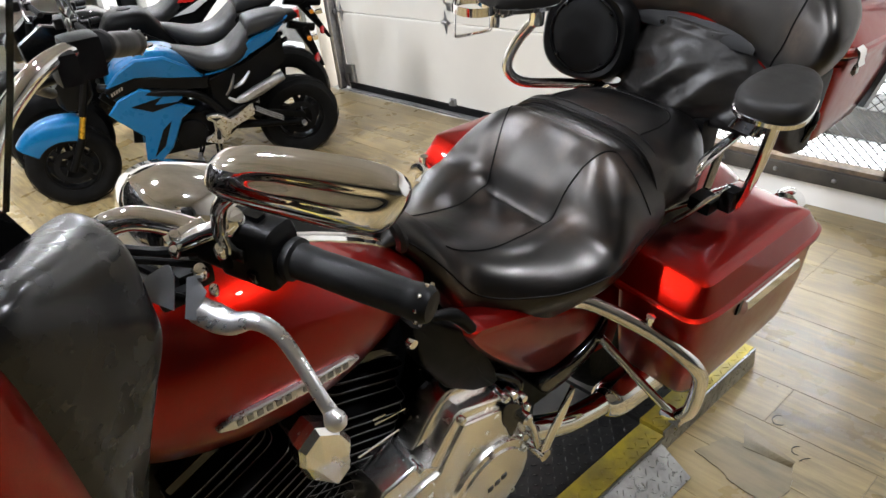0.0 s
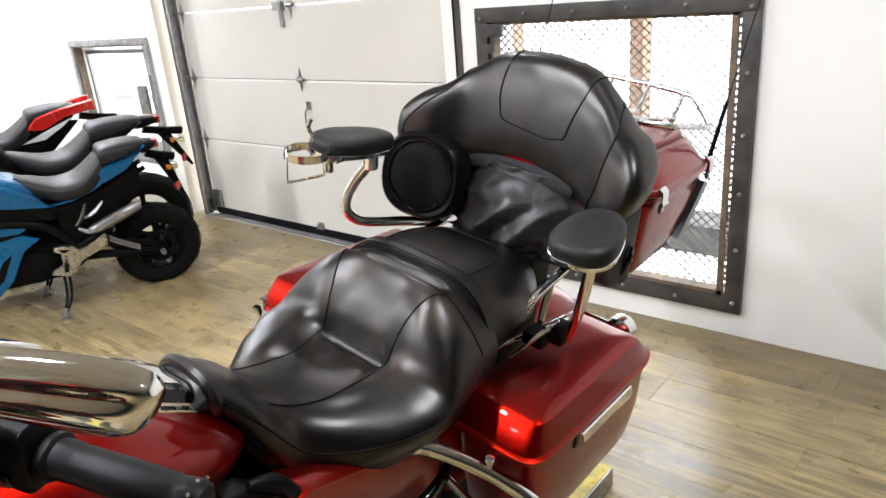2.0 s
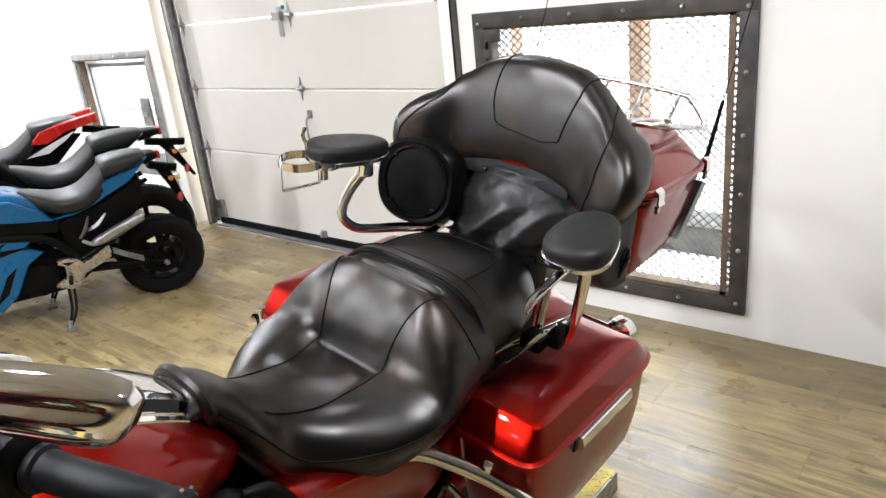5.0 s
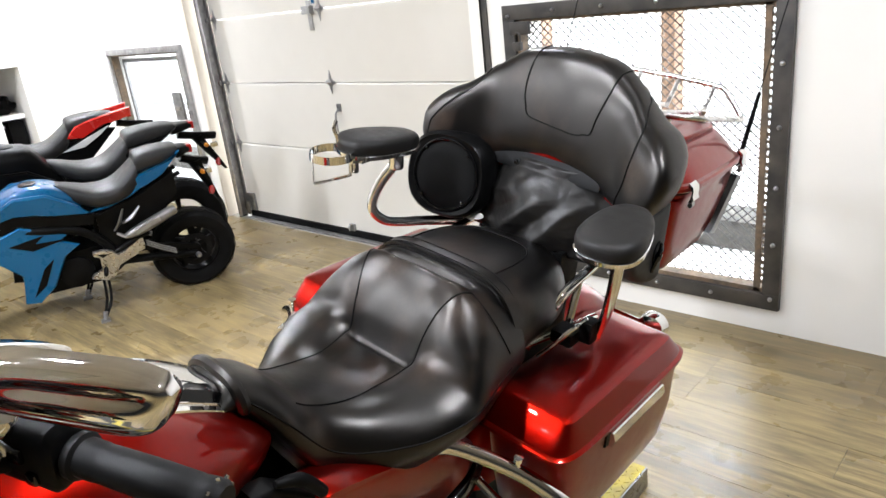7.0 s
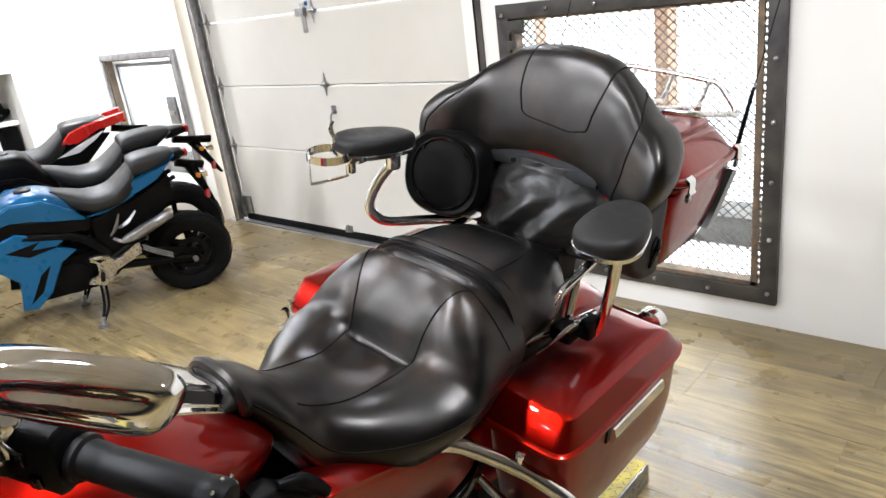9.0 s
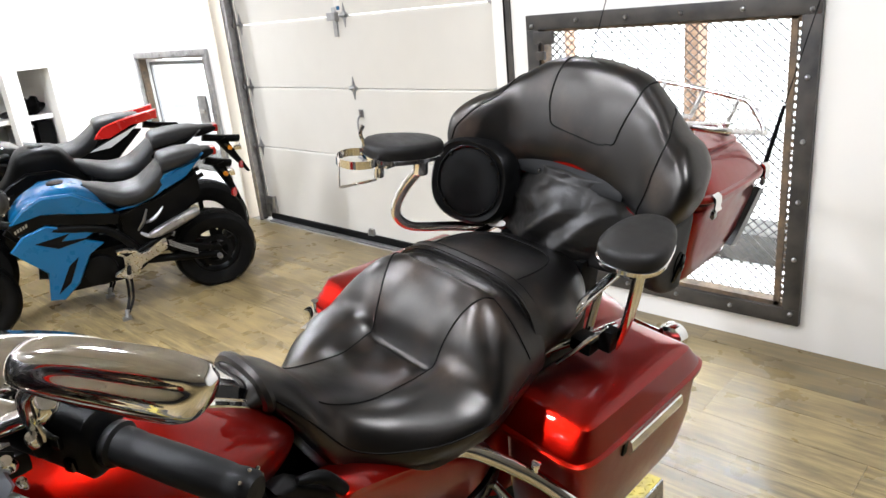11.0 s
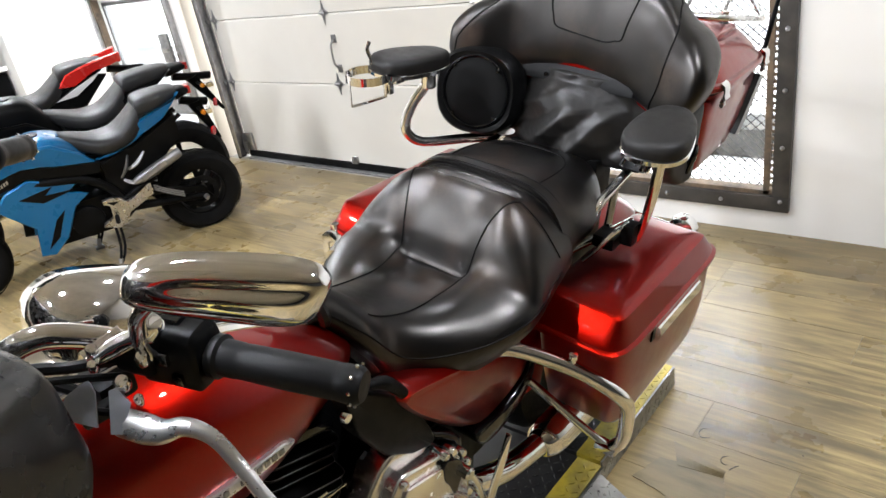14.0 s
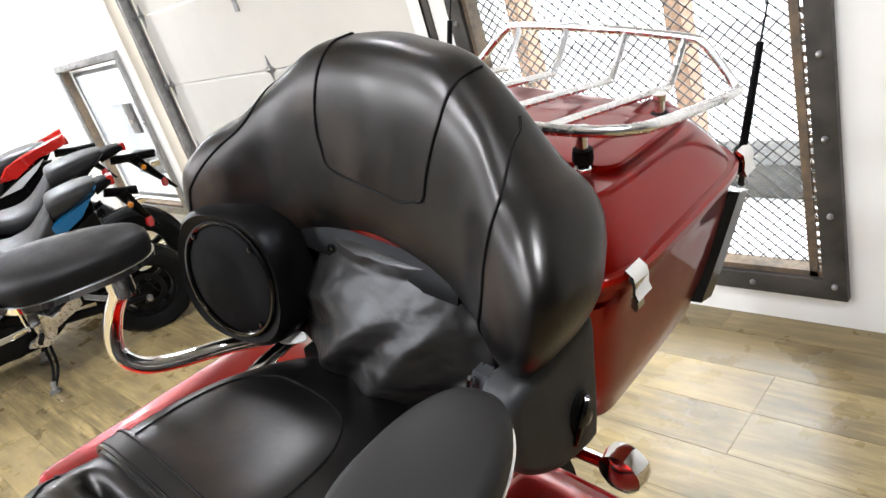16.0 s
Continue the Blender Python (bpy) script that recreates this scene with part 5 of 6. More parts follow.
mk("frame_cover", merge(span(0.0, 0.60, -0.055, 0.055, 0.48, 0.84, 0.03), span(0.55, 0.98, -0.10, 0.10, 0.30, 0.74, 0.03)), M_BLACK, bike, "black frame and airbox cover")
mk("chrome_bolt", revolve([(0.009, 0), (0.011, 0.004), (0.008, 0.011), (0, 0.012)], facing((0.462, -0.158, 0.818), (0, -1, 0)), 14), M_CHROME, bike)
horn, edge = [], [(0.237, 0.743), (0.239, 0.777), (0.268, 0.801), (0.304, 0.775), (0.322, 0.737), (0.317, 0.678), (0.291, 0.656), (0.247, 0.707)]
for h, k in ((0.150, 0.84), (0.176, 1.0), (0.190, 1.0), (0.199, 0.86)):
    horn.append([(0.28 + (x - 0.28) * k, -h, 0.73 + (z - 0.73) * k) for x, z in edge])
horn.append([(min(0.308, max(0.250, x)), -0.206, 0.745 - 0.32 * (min(0.308, max(0.250, x)) - 0.245)) for x, z in edge])
mk("horn_cover", loft(horn), M_POLISH, bike, "faceted chrome horn cover", smooth=False)

# wheels
for cx, cz, r, w, nm in ((-0.30, 0.32, 0.32, 0.062, "front_wheel"), (1.42, 0.32, 0.32, 0.075, "rear_wheel")):
    wh = mk(nm, revolve([(0.06, -0.04), (0.07, -0.012), (0.20, -0.012), (0.205, -w * 0.7), (0.215, -w * 0.7), (0.215, w * 0.7), (0.205, w * 0.7), (0.20, 0.012), (0.07, 0.012), (0.06, 0.04)], facing((cx, 0, cz), (0, 1, 0)), 40), M_SATIN, bike, "cast alloy wheel")
    mk("tyre", revolve([(0.212, -w * 0.72), (0.26, -w), (0.295, -w * 0.92), (0.313, -w * 0.5), (r, 0), (0.313, w * 0.5), (0.295, w * 0.92), (0.26, w), (0.212, w * 0.72)], facing((cx, 0, cz), (0, 1, 0)), 48), M_RUBBER, wh, "black tyre")
mk("fork", merge(tube([(-0.30, 0.10, 0.32), (-0.05, 0.10, 0.95)], 0.027, 12, 1), tube([(-0.30, -0.10, 0.32), (-0.05, -0.10, 0.95)], 0.027, 12, 1)), M_CHROME, bike, "chrome fork legs")
ff = []
for t in np.linspace(-0.1, 1.0, 12):
    a = t * math.pi
    p = Vector((-0.30 - 0.36 * math.cos(a), 0, 0.33 + 0.36 * math.sin(a)))
    d = Vector((p.x + 0.30, 0, p.z - 0.33)).normalized()
    ff.append([p + d * dz + Vector((0, v, 0)) for v, dz in ((-0.085, -0.08), (-0.08, -0.03), (-0.05, 0.0), (0, 0.012), (0.05, 0), (0.08, -0.03), (0.085, -0.08), (0, -0.03))])
mk("front_fender", loft(ff), M_RED, bike, "candy red front fender", sharp=50)
mk("side_stand", tube([(0.35, -0.12, 0.22), (0.36, -0.24, 0.05), (0.38, -0.27, -0.045)], [0.014, 0.012, 0.012], 10, 4), M_CHROME, bike, "chrome side stand")

# batwing fairing: painted shell outside, black lining inside
fo, fi = [], []
ends = [(-0.428, 0.25), (-0.424, 0.55), (-0.416, 0.80)]
for v, k in ends + [(v, 1.0) for v in np.linspace(-0.40, 0.40, 27)] + [(-v, k) for v, k in reversed(ends)]:
    a = min(1, abs(v) / 0.40)
    xr = 0.0 - 0.10 * (1 - a) ** 1.5 - 0.030 * a
    top, bot = 1.33 - 0.02 * a ** 2, 1.0 + 0.02 * a - 0.10 * (1 - a)
    fx = -0.42 + 0.30 * a ** 2.2
    sec = [(xr, v, top), ((xr + fx) / 2, v * 1.02, top + 0.012), (fx, v, (top + bot) / 2 + 0.06), (fx + 0.03, v, (top + bot) / 2 - 0.06), ((xr + fx) / 2, v, bot + 0.01), (xr + 0.025, v * 0.97, bot)]
    cx, cz = xr - 0.02, (top + bot) / 2
    fo.append([(cx + (p[0] - cx) * k, p[1], cz + (p[2] - cz) * k) for p in sec])
    if -0.30 < v <= 0.40:
        fi.append([(xr - 0.004, v, top + 0.006), (xr + 0.045, v, top), (xr + 0.078, v * 0.95, top - 0.10), (xr + 0.065, v * 0.93, (top + bot) / 2 - 0.03), (xr + 0.03, v * 0.92, bot - 0.02), (xr, v * 0.96, bot - 0.01), (xr - 0.05, v * 0.9, (top + bot) / 2)])
mk("fairing", sloft([spline(r, 5, True) for r in fo], 2), M_RED, bike, "candy red batwing fairing", sharp=60)
mk("inner_fairing", sloft([spline(r, 4, True) for r in fi], 2), M_INNER, bike, "matte black inner fairing", sharp=50)
# the rolled black wing panel that lines each end of the fairing
rows = []
for (ex0, ev, ez0), (rx0, rv, rz0), puff in (((-0.10, 0.330, 1.24), (-0.02, 0.230, 1.20), 0.0), ((-0.045, 0.335, 1.285), (0.030, 0.240, 1.255), 0.0), ((-0.012, 0.345, 1.303), (0.062, 0.255, 1.272), 0.003), ((-0.012, 0.385, 1.312), (0.078, 0.300, 1.262), 0.006), ((-0.018, 0.401, 1.295), (0.079, 0.325, 1.222), 0.007), ((-0.017, 0.402, 1.255), (0.077, 0.335, 1.192), 0.006), ((-0.012, 0.402, 1.200), (0.060, 0.338, 1.145), 0.006), ((-0.007, 0.402, 1.140), (0.040, 0.340, 1.090), 0.005), ((0.0, 0.402, 1.060), (0.020, 0.340, 1.015), 0.004), ((0.004, 0.400, 0.99), (0.010, 0.345, 0.97), 0.0)):
    e0, r0 = Vector((ex0, -ev, ez0)), Vector((rx0, -rv, rz0))
    out = Vector((0.35, -0.70, 0.55)) * puff
    rows.append([e0, e0.lerp(r0, 0.3) + out, e0.lerp(r0, 0.7) + out * 0.9, r0, r0 + Vector((-0.02, 0.03, -0.03)), r0 + Vector((-0.08, 0.04, -0.02)), e0 + Vector((-0.03, 0.017, -0.01))])
for s in (1, -1):
    mk("fairing_wing", flip(sloft([spline(r, 6, True) for r in rows], 5), s), M_INNER, bike, "smooth matte black fairing lining", sharp=70)
ws = []
for v in np.linspace(-0.33, 0.33, 19):
    a = abs(v) / 0.33
    pts = [(-0.10 + 0.115 * a ** 2, 1.33), (-0.06 + 0.10 * a ** 2, 1.41 - 0.01 * a), (-0.03 + 0.092 * a ** 2, 1.52 - 0.05 * a ** 3)]
    ws.append([(x, v, z) for x, z in pts] + [(x - 0.004, v, z) for x, z in reversed(pts)])
scr = mk("windscreen", sloft(ws, 2), M_GLASS, bike, "clear windscreen", sharp=40)
scr.visible_shadow = False
# dash and ignition housing
mk("dash_housing", sloft([[(x, v * w, z) for v, z in ((-1, zz - 0.07), (-1, zz - 0.02), (-0.75, zz), (0, zz + 0.012), (0.75, zz), (1, zz - 0.02), (1, zz - 0.07))] for x, w, zz in ((0.158, 0.030, 1.105), (0.175, 0.052, 1.127), (0.215, 0.064, 1.133), (0.27, 0.060, 1.115), (0.32, 0.045, 1.092), (0.335, 0.022, 1.08))], 4), M_CHROME, bike, "chrome ignition and riser housing", sharp=45)

# handlebar with controls
bars = mk("handlebar", tube([(0.13, 0.0, 1.08), (0.10, -0.05, 1.10), (0.108, -0.09, 1.148), (0.140, -0.108, 1.158), (0.180, -0.133, 1.142), (0.205, -0.172, 1.132), (0.243, -0.235, 1.127), (0.30, -0.375, 1.124)], 0.0135, 14), M_CHROME, bike, "polished handlebar")
mk("handlebar_end", tube([(0.03, 0.12, 1.06), (0.06, 0.165, 1.12), (0.095, 0.188, 1.162), (0.123, 0.20, 1.187), (0.165, 0.215, 1.212), (0.215, 0.25, 1.214), (0.262, 0.29, 1.198), (0.345, 0.385, 1.157)], 0.0135, 14), M_CHROME, bars)


def grip(a, b, parent):
    a, b = Vector(a), Vector(b)
    m = facing(a, b - a)
    n = (b - a).length
    prof = [(0.0, 0), (0.021, 0), (0.0235, 0.003), (0.0235, 0.010), (0.0195, 0.013), (0.0192, 0.03), (0.0185, 0.032), (0.0188, 0.04), (0.0196, n * 0.5), (0.0192, n - 0.03), (0.0185, n - 0.028), (0.0195, n - 0.02), (0.0200, n - 0.006), (0.016, n), (0, n + 0.001)]
    g = mk("grip", revolve(prof, m, 28), M_GRIP, parent, "black rubber hand grip", sharp=50)
    for i in range(9):
        t = i * 2 * math.pi / 9
        mk("stud", revolve([(0.0022, 0), (0.0022, 0.003), (0, 0.0035)], m @ facing((0.0195 * math.cos(t), 0.0195 * math.sin(t), n - 0.008), (math.cos(t), math.sin(t), 0)), 6), M_CHROME, g)
    return g


grip((0.245, -0.232, 1.127), (0.307, -0.385, 1.124), bars)
grip((0.262, 0.29, 1.198), (0.350, 0.391, 1.155), bars)
mk("throttle_housing", merge(box(0.232, 0.262, 1.200, 0.05, 0.045, 0.06, 0.012), box(0.20, 0.235, 1.20, 0.03, 0.04, 0.045, 0.008), tube([(0.21, 0.25, 1.185), (0.17, 0.30, 1.16), (0.20, 0.36, 1.12)], 0.008, 10)), M_BLACK, bars, "black throttle and brake housing")
ax = Vector((0.062, -0.153, -0.003)).normalized()
m = facing(Vector((0.233, -0.205, 1.127)), ax)
sw = mk("switch_housing", loft([[m @ Vector((x, y, h)) for x, y in sup(a, b, 3.5, 28)] for h, a, b in ((-0.045, 0.022, 0.030), (-0.04, 0.027, 0.038), (0.02, 0.027, 0.038), (0.026, 0.022, 0.031))]), M_BLACK, bars, "black switch housing", sharp=45)
mk("switch", merge(moved(box(0.0, 0.038, -0.01, 0.014, 0.012, 0.022, 0.003), m), moved(box(-0.027, 0.01, -0.01, 0.010, 0.016, 0.016, 0.003), m), moved(box(-0.027, -0.014, 0.004, 0.010, 0.014, 0.012, 0.003), m)), M_GLOSSB, sw)
m2 = facing(Vector((0.198, -0.178, 1.133)), ax)
perch = mk("clutch_perch", merge(moved(revolve([(0.014, -0.016), (0.021, -0.015), (0.021, 0.015), (0.014, 0.016)], Matrix(), 18), m2), box(0.168, -0.160, 1.100, 0.04, 0.024, 0.026, 0.008), box(0.140, -0.181, 1.098, 0.036, 0.014, 0.016, 0.005)), M_BLACK, bars, "black clutch lever perch")
for quad in (((0.107, -0.185, 1.131), (0.118, -0.183, 1.139), (0.139, -0.186, 1.146), (0.138, -0.195, 1.134), (0.125, -0.210, 1.108), (0.107, -0.192, 1.121)), ((0.148, -0.201, 1.132), (0.155, -0.204, 1.133), (0.158, -0.217, 1.118), (0.139, -0.225, 1.097), (0.131, -0.219, 1.100))):
    d = Vector((-0.30, -0.70, 0.55)).normalized()
    mk("perch_plate", loft([[Vector(p) - d * 0.012 for p in quad], [Vector(p) for p in quad]]), M_PERCH, perch, "bare grey perch face", smooth=False)
for p, r in (((0.161, -0.206, 1.137), 0.0075), ((0.166, -0.218, 1.118), 0.005), ((0.150, -0.178, 1.150), 0.005), ((0.186, -0.205, 1.150), 0.007), ((0.158, -0.166, 1.158), 0.006), ((0.178, -0.166, 1.156), 0.006), ((0.102, -0.180, 1.138), 0.005)):
    mk("bolt", revolve([(r, -0.012), (r, 0.004), (r * 0.75, 0.0075), (0, 0.0085)], facing(p, (-0.2, -0.5, 0.8)), 12), M_CHROME, perch)
mk("mirror_clamp", merge(tube([(0.158, -0.172, 1.150), (0.176, -0.180, 1.158), (0.196, -0.196, 1.168), (0.205, -0.215, 1.185)], [0.007, 0.010, 0.010, 0.008], 12), tube([(0.150, -0.160, 1.152), (0.19, -0.165, 1.162)], 0.006, 10, 1), moved(revolve([(0.010, -0.012), (0.013, -0.008), (0.013, 0.008), (0.010, 0.012)], Matrix(), 14), facing((0.200, -0.206, 1.178), (0.2, -0.4, 0.8)))), M_CHROME, bars, "chrome mirror clamp")
lever = [(0.146, -0.212, 1.100), (0.157, -0.235, 1.096), (0.164, -0.256, 1.100), (0.176, -0.277, 1.110), (0.186, -0.303, 1.105), (0.189, -0.333, 1.086), (0.190, -0.359, 1.065), (0.192, -0.374, 1.051)]
lv = mk("clutch_lever", tube(lever, [0.014, 0.015, 0.012, 0.009, 0.0075, 0.007, 0.007, 0.0075], 12, 6, False, 0.62), M_LEVER, bars, "polished clutch lever")
mk("lever_ball", revolve([(0.0001, -0.012), (0.007, -0.010), (0.011, -0.002), (0.011, 0.004), (0.007, 0.010), (0, 0.012)], facing((0.192, -0.379, 1.046), (0.05, -0.6, -0.55)), 18), M_LEVER, lv)
# mirror: chrome shell with glass to the rear
mc = Vector((0.230, -0.305, 1.250))
ex, ez = Vector((0.0508, -0.0731, -0.0068)), Vector((0.0067, -0.0132, 0.0325))
ey = Vector((0.822, 0.565, 0.062)).normalized()


def mirror_ring(k, h):
    return [mc + ex * (a * k) + ez * (b * (1 + 0.16 * a) * k) + ey * h for a, b in sup(1, 1, 2.8, 72)]


rings = []
for q in np.linspace(0, 1, 26):
    k = 1 - (1 - q) ** 2 if q < 1 else 1
    ring = []
    for a, b in sup(1, 1, 2.8, 72):
        x, z = a * k, b * k
        h = 0.016 * (1 - z * z) * (1 - abs(x) ** 6) ** 0.5 + 0.007 * (1 - k ** 8) ** 0.5
        reach = min(1, max(0, (x + 0.62) * 3)) * min(1, max(0, (0.95 - x) * 4)) * (1 - k ** 8)
        h -= (0.0045 * math.exp(-((z - 0.42 - 0.05 * x) / 0.15) ** 2) - 0.0012 * math.exp(-((z - 0.14) / 0.07) ** 2)) * reach
        ring.append(mc + ex * x + ez * (z * (1 + 0.16 * x)) - ey * h)
    rings.append(ring)
mir = mk("mirror", loft(rings[1:] + [mirror_ring(1.015, 0.004), mirror_ring(1.0, 0.010), mirror_ring(0.93, 0.010)]), M_CHROME, bars, "chrome mirror shell with a scooped groove", sharp=80)
mk("mirror_glass", loft([mirror_ring(0.93, 0.006), mirror_ring(0.93, 0.0105), mirror_ring(0.5, 0.011)]), M_CHROME, mir, "mirror glass")
mk("mirror_stem", tube([(0.20, -0.19, 1.14), (0.19, -0.205, 1.175), (0.185, -0.235, 1.22), (0.20, -0.275, 1.255), mc + Vector((-0.01, 0.01, -0.006))], [0.011, 0.009, 0.008, 0.010, 0.012], 12), M_CHROME, mir, "chrome mirror stem")
for path, r in (([(0.15, -0.20, 1.10), (0.09, -0.15, 1.12), (0.03, -0.08, 1.08), (0.0, -0.04, 0.95)], 0.005), ([(0.17, -0.17, 1.11), (0.12, -0.12, 1.07), (0.06, -0.07, 1.05), (0.02, -0.03, 0.93)], 0.006), ([(0.17, -0.19, 1.13), (0.10, -0.17, 1.16), (0.04, -0.12, 1.15)], 0.004), ([(0.20, -0.16, 1.12), (0.16, -0.10, 1.10), (0.10, -0.06, 1.10), (0.05, -0.03, 1.0)], 0.007), ([(0.14, -0.17, 1.115), (0.11, -0.13, 1.13), (0.07, -0.10, 1.10), (0.03, -0.06, 1.0)], 0.006)):
    mk("cable", tube(path, r, 8), M_BLACK, bars, "black control cable")


# ---- the parked bikes: x to the rear from the front axle, y to the right, z up ----
def plate(outline, v0, v1, s, material, name, parent, label="", bev=0.006, k=4):
    m = Matrix(((1, 0, 0, 0), (0, 0, s, s * (v0 + v1) / 2), (0, 1, 0, 0), (0, 0, 0, 1)))
    pts = [p[:2] for p in spline(outline, k, True)] if k > 1 else outline
    return mk(name, prism(pts, v1 - v0, m, bev), material, parent, label, sharp=30)


def wheel(root, name, cx, r, w, spoke_mat):
    m = facing((cx, 0, r), (0, 1, 0))
    rim = r * 0.62
    wh = mk(name, merge(annulus([(rim - 0.015, -w * 0.6), (rim, -w * 0.62), (rim, w * 0.62), (rim - 0.015, w * 0.6), (rim - 0.022, 0.01), (rim - 0.022, -0.01)], m, 40), revolve([(0.0, -0.045), (0.035, -0.04), (0.038, 0), (0.035, 0.04), (0, 0.045)], m, 16)), spoke_mat, root, "black cast wheel")
    for i in range(5):
        t = i * 2 * math.pi / 5 + 0.3
        a = Matrix.Rotation(t, 4, "Z")
        mk("spoke", moved(sloft([[(x, y * hw, z * 0.012) for y, z in ((-1, -1), (1, -1), (1, 1), (-1, 1))] for x, hw in ((0.03, 0.02), (rim * 0.5, 0.012), (rim - 0.01, 0.018))], 2), m @ a), spoke_mat, wh)
    mk("brake_disc", moved(annulus([(rim * 0.46, -0.002), (rim * 0.66, -0.002), (rim * 0.66, 0.002), (rim * 0.46, 0.002)], Matrix.Translation((0, 0, -w * 0.75)), 32), m), M_RUBBER, wh)
    ty = mk("tyre", annulus([(rim - 0.004, -w * 0.75), (rim + 0.03, -w), (r - 0.03, -w * 0.96), (r - 0.010, -w * 0.6), (r, 0), (r - 0.010, w * 0.6), (r - 0.03, w * 0.96), (rim + 0.03, w), (rim - 0.004, w * 0.75)], m, 48), M_RUBBER, wh, "black block-tread tyre")
    for q in (-1, 1):
        for k in (0.28, 0.62):
            mk("tread_groove", tube([Vector((cx + (r - 0.012 * k * k) * math.cos(t), q * w * k + 0.006 * math.sin(t * 14), r + (r - 0.012 * k * k) * math.sin(t))) for t in np.linspace(0, 2 * math.pi, 85)[:-1]], 0.0022, 5, 1, True), M_BLACK, ty)
    return wh


def small_bike(m, label, c_main, c_accent, wb=1.30, r=0.245, w=0.058, fork=M_GOLD, seat_mat=M_GREYSEAT, lift=0.0, style="naked", group="parked bikes", tank_up=0.0, tail=1.0):
    kx = wb / 1.265

    def rear(x):
        """A place along the tail, which is shorter on the smaller bike."""
        return (x if x < 1.2 else 1.2 + (x - 1.2) * tail) * kx

    b = empty("motorbike", m, label, "motorcycle", group)
    wheel(b, "front_wheel", 0, r, w * 0.9, M_BLACK)
    wheel(b, "rear_wheel", wb, r, w * 1.1, M_BLACK)
    z = lift
    # fork, fender, head
    for s in (1, -1):
        mk("fork_leg", merge(tube([(0.0, s * 0.085, r), (0.10, s * 0.085, 0.42)], 0.021, 12, 1)), M_BLACK, b)
        mk("fork_tube", tube([(0.085, s * 0.085, 0.39), (0.15, s * 0.085, 0.56)], 0.017, 12, 1), fork, b, "gold fork tube" if fork is M_GOLD else "black fork tube")
        mk("fork_clamp", tube([(0.14, s * 0.085, 0.54), (0.24, s * 0.085, 0.80 + z)], 0.021, 12, 1), M_BLACK, b)
    rings = []
    for t in np.linspace(0.20, 0.66, 10):
        a = t * math.pi
        p = Vector((-(r + 0.03) * math.cos(a), 0, r + (r + 0.03) * math.sin(a)))
        d = Vector((p.x, 0, p.z - r)).normalized()
        k = 0.6 + 0.5 * math.sin(a)
        rings.append([p + d * dz + Vector((0, v * k, 0)) for v, dz in ((-0.075, -0.10), (-0.072, -0.02), (-0.04, 0.012), (0, 0.02), (0.04, 0.012), (0.072, -0.02), (0.075, -0.10), (0, -0.012))])
    mk("front_fender", sloft(rings, 2), c_main, b, "painted front fender", sharp=50)
    mk("headlight_cowl", sloft([[(x + 0.03 * abs(v) * 8 * 0.1, v * k, zz) for v, zz in ((-0.10, z1), (-0.08, z0), (0, z0 - 0.03), (0.08, z0), (0.10, z1), (0, z1 + 0.02))] for x, k, z0, z1 in ((0.04, 0.40, 0.62 + z, 0.68 + z), (0.08, 0.75, 0.57 + z, 0.73 + z), (0.16, 0.85, 0.58 + z, 0.77 + z), (0.22, 0.8, 0.64 + z, 0.82 + z))], 3), M_BLACK if style == "naked" else c_main, b, "headlight cowl", sharp=40)
    # handlebar
    hb = mk("handlebar", tube([(0.34, -0.36, 0.90 + z), (0.29, -0.22, 0.93 + z), (0.25, -0.08, 0.90 + z), (0.25, 0.08, 0.90 + z), (0.29, 0.22, 0.93 + z), (0.34, 0.36, 0.90 + z)], 0.011, 10), M_BLACK, b)
    for s in (1, -1):
        mk("grip", tube([(0.30, s * 0.25, 0.925 + z), (0.345, s * 0.375, 0.898 + z)], 0.018, 12, 1), M_RUBBER, hb)
        mk("lever", tube([(0.26, s * 0.22, 0.915 + z), (0.25, s * 0.27, 0.905 + z), (0.27, s * 0.36, 0.875 + z)], 0.006, 8), fork if fork is M_GOLD else M_SATIN, hb, "gold lever" if fork is M_GOLD else "")
        mk("control_pod", box(0.285, s * 0.21, 0.925 + z, 0.04, 0.05, 0.045, 0.008), M_BLACK, hb)
        mk("mirror", merge(tube([(0.27, s * 0.19, 0.94 + z), (0.24, s * 0.25, 1.02 + z), (0.25, s * 0.30, 1.06 + z)], 0.006, 8), moved(revolve([(0.0, -0.014), (0.035, -0.010), (0.045, 0.004), (0.040, 0.010), (0, 0.011)], Matrix.Scale(1.5, 4, (1, 0, 0)), 20), facing((0.255, s * 0.345, 1.07 + z), (1, 0, 0.1)))), M_GLOSSB, hb)
    mk("instrument", box(0.20, 0, 0.90 + z, 0.05, 0.13, 0.06, 0.012), M_BLACK, b)
    # tank
    rings = []
    for x, ww, top, bot in ((0.30, 0.07, 0.70, 0.62), (0.36, 0.105, 0.76, 0.62), (0.44, 0.125, 0.80 + tank_up, 0.62), (0.55, 0.13, 0.822 + tank_up, 0.62), (0.66, 0.12, 0.800 + tank_up, 0.62), (0.73, 0.09, 0.745 + tank_up / 2, 0.63), (0.79, 0.05, 0.68, 0.63)):
        rings.append([(x, ww * a, (top + bot) / 2 + q * (top - bot) / 2 + z) for a, q in sup(1, 1, 4.2, 36)])
    mk("fuel_tank", sloft(rings, 3), c_main, b, "painted fuel tank", sharp=50)
    mk("tank_cap", moved(revolve([(0.042, -0.04), (0.042, -0.012), (0.03, -0.008), (0, -0.008)], Matrix(), 20), Matrix.Translation((0.55, 0, 0.838 + z + tank_up))), M_BLACK, b)
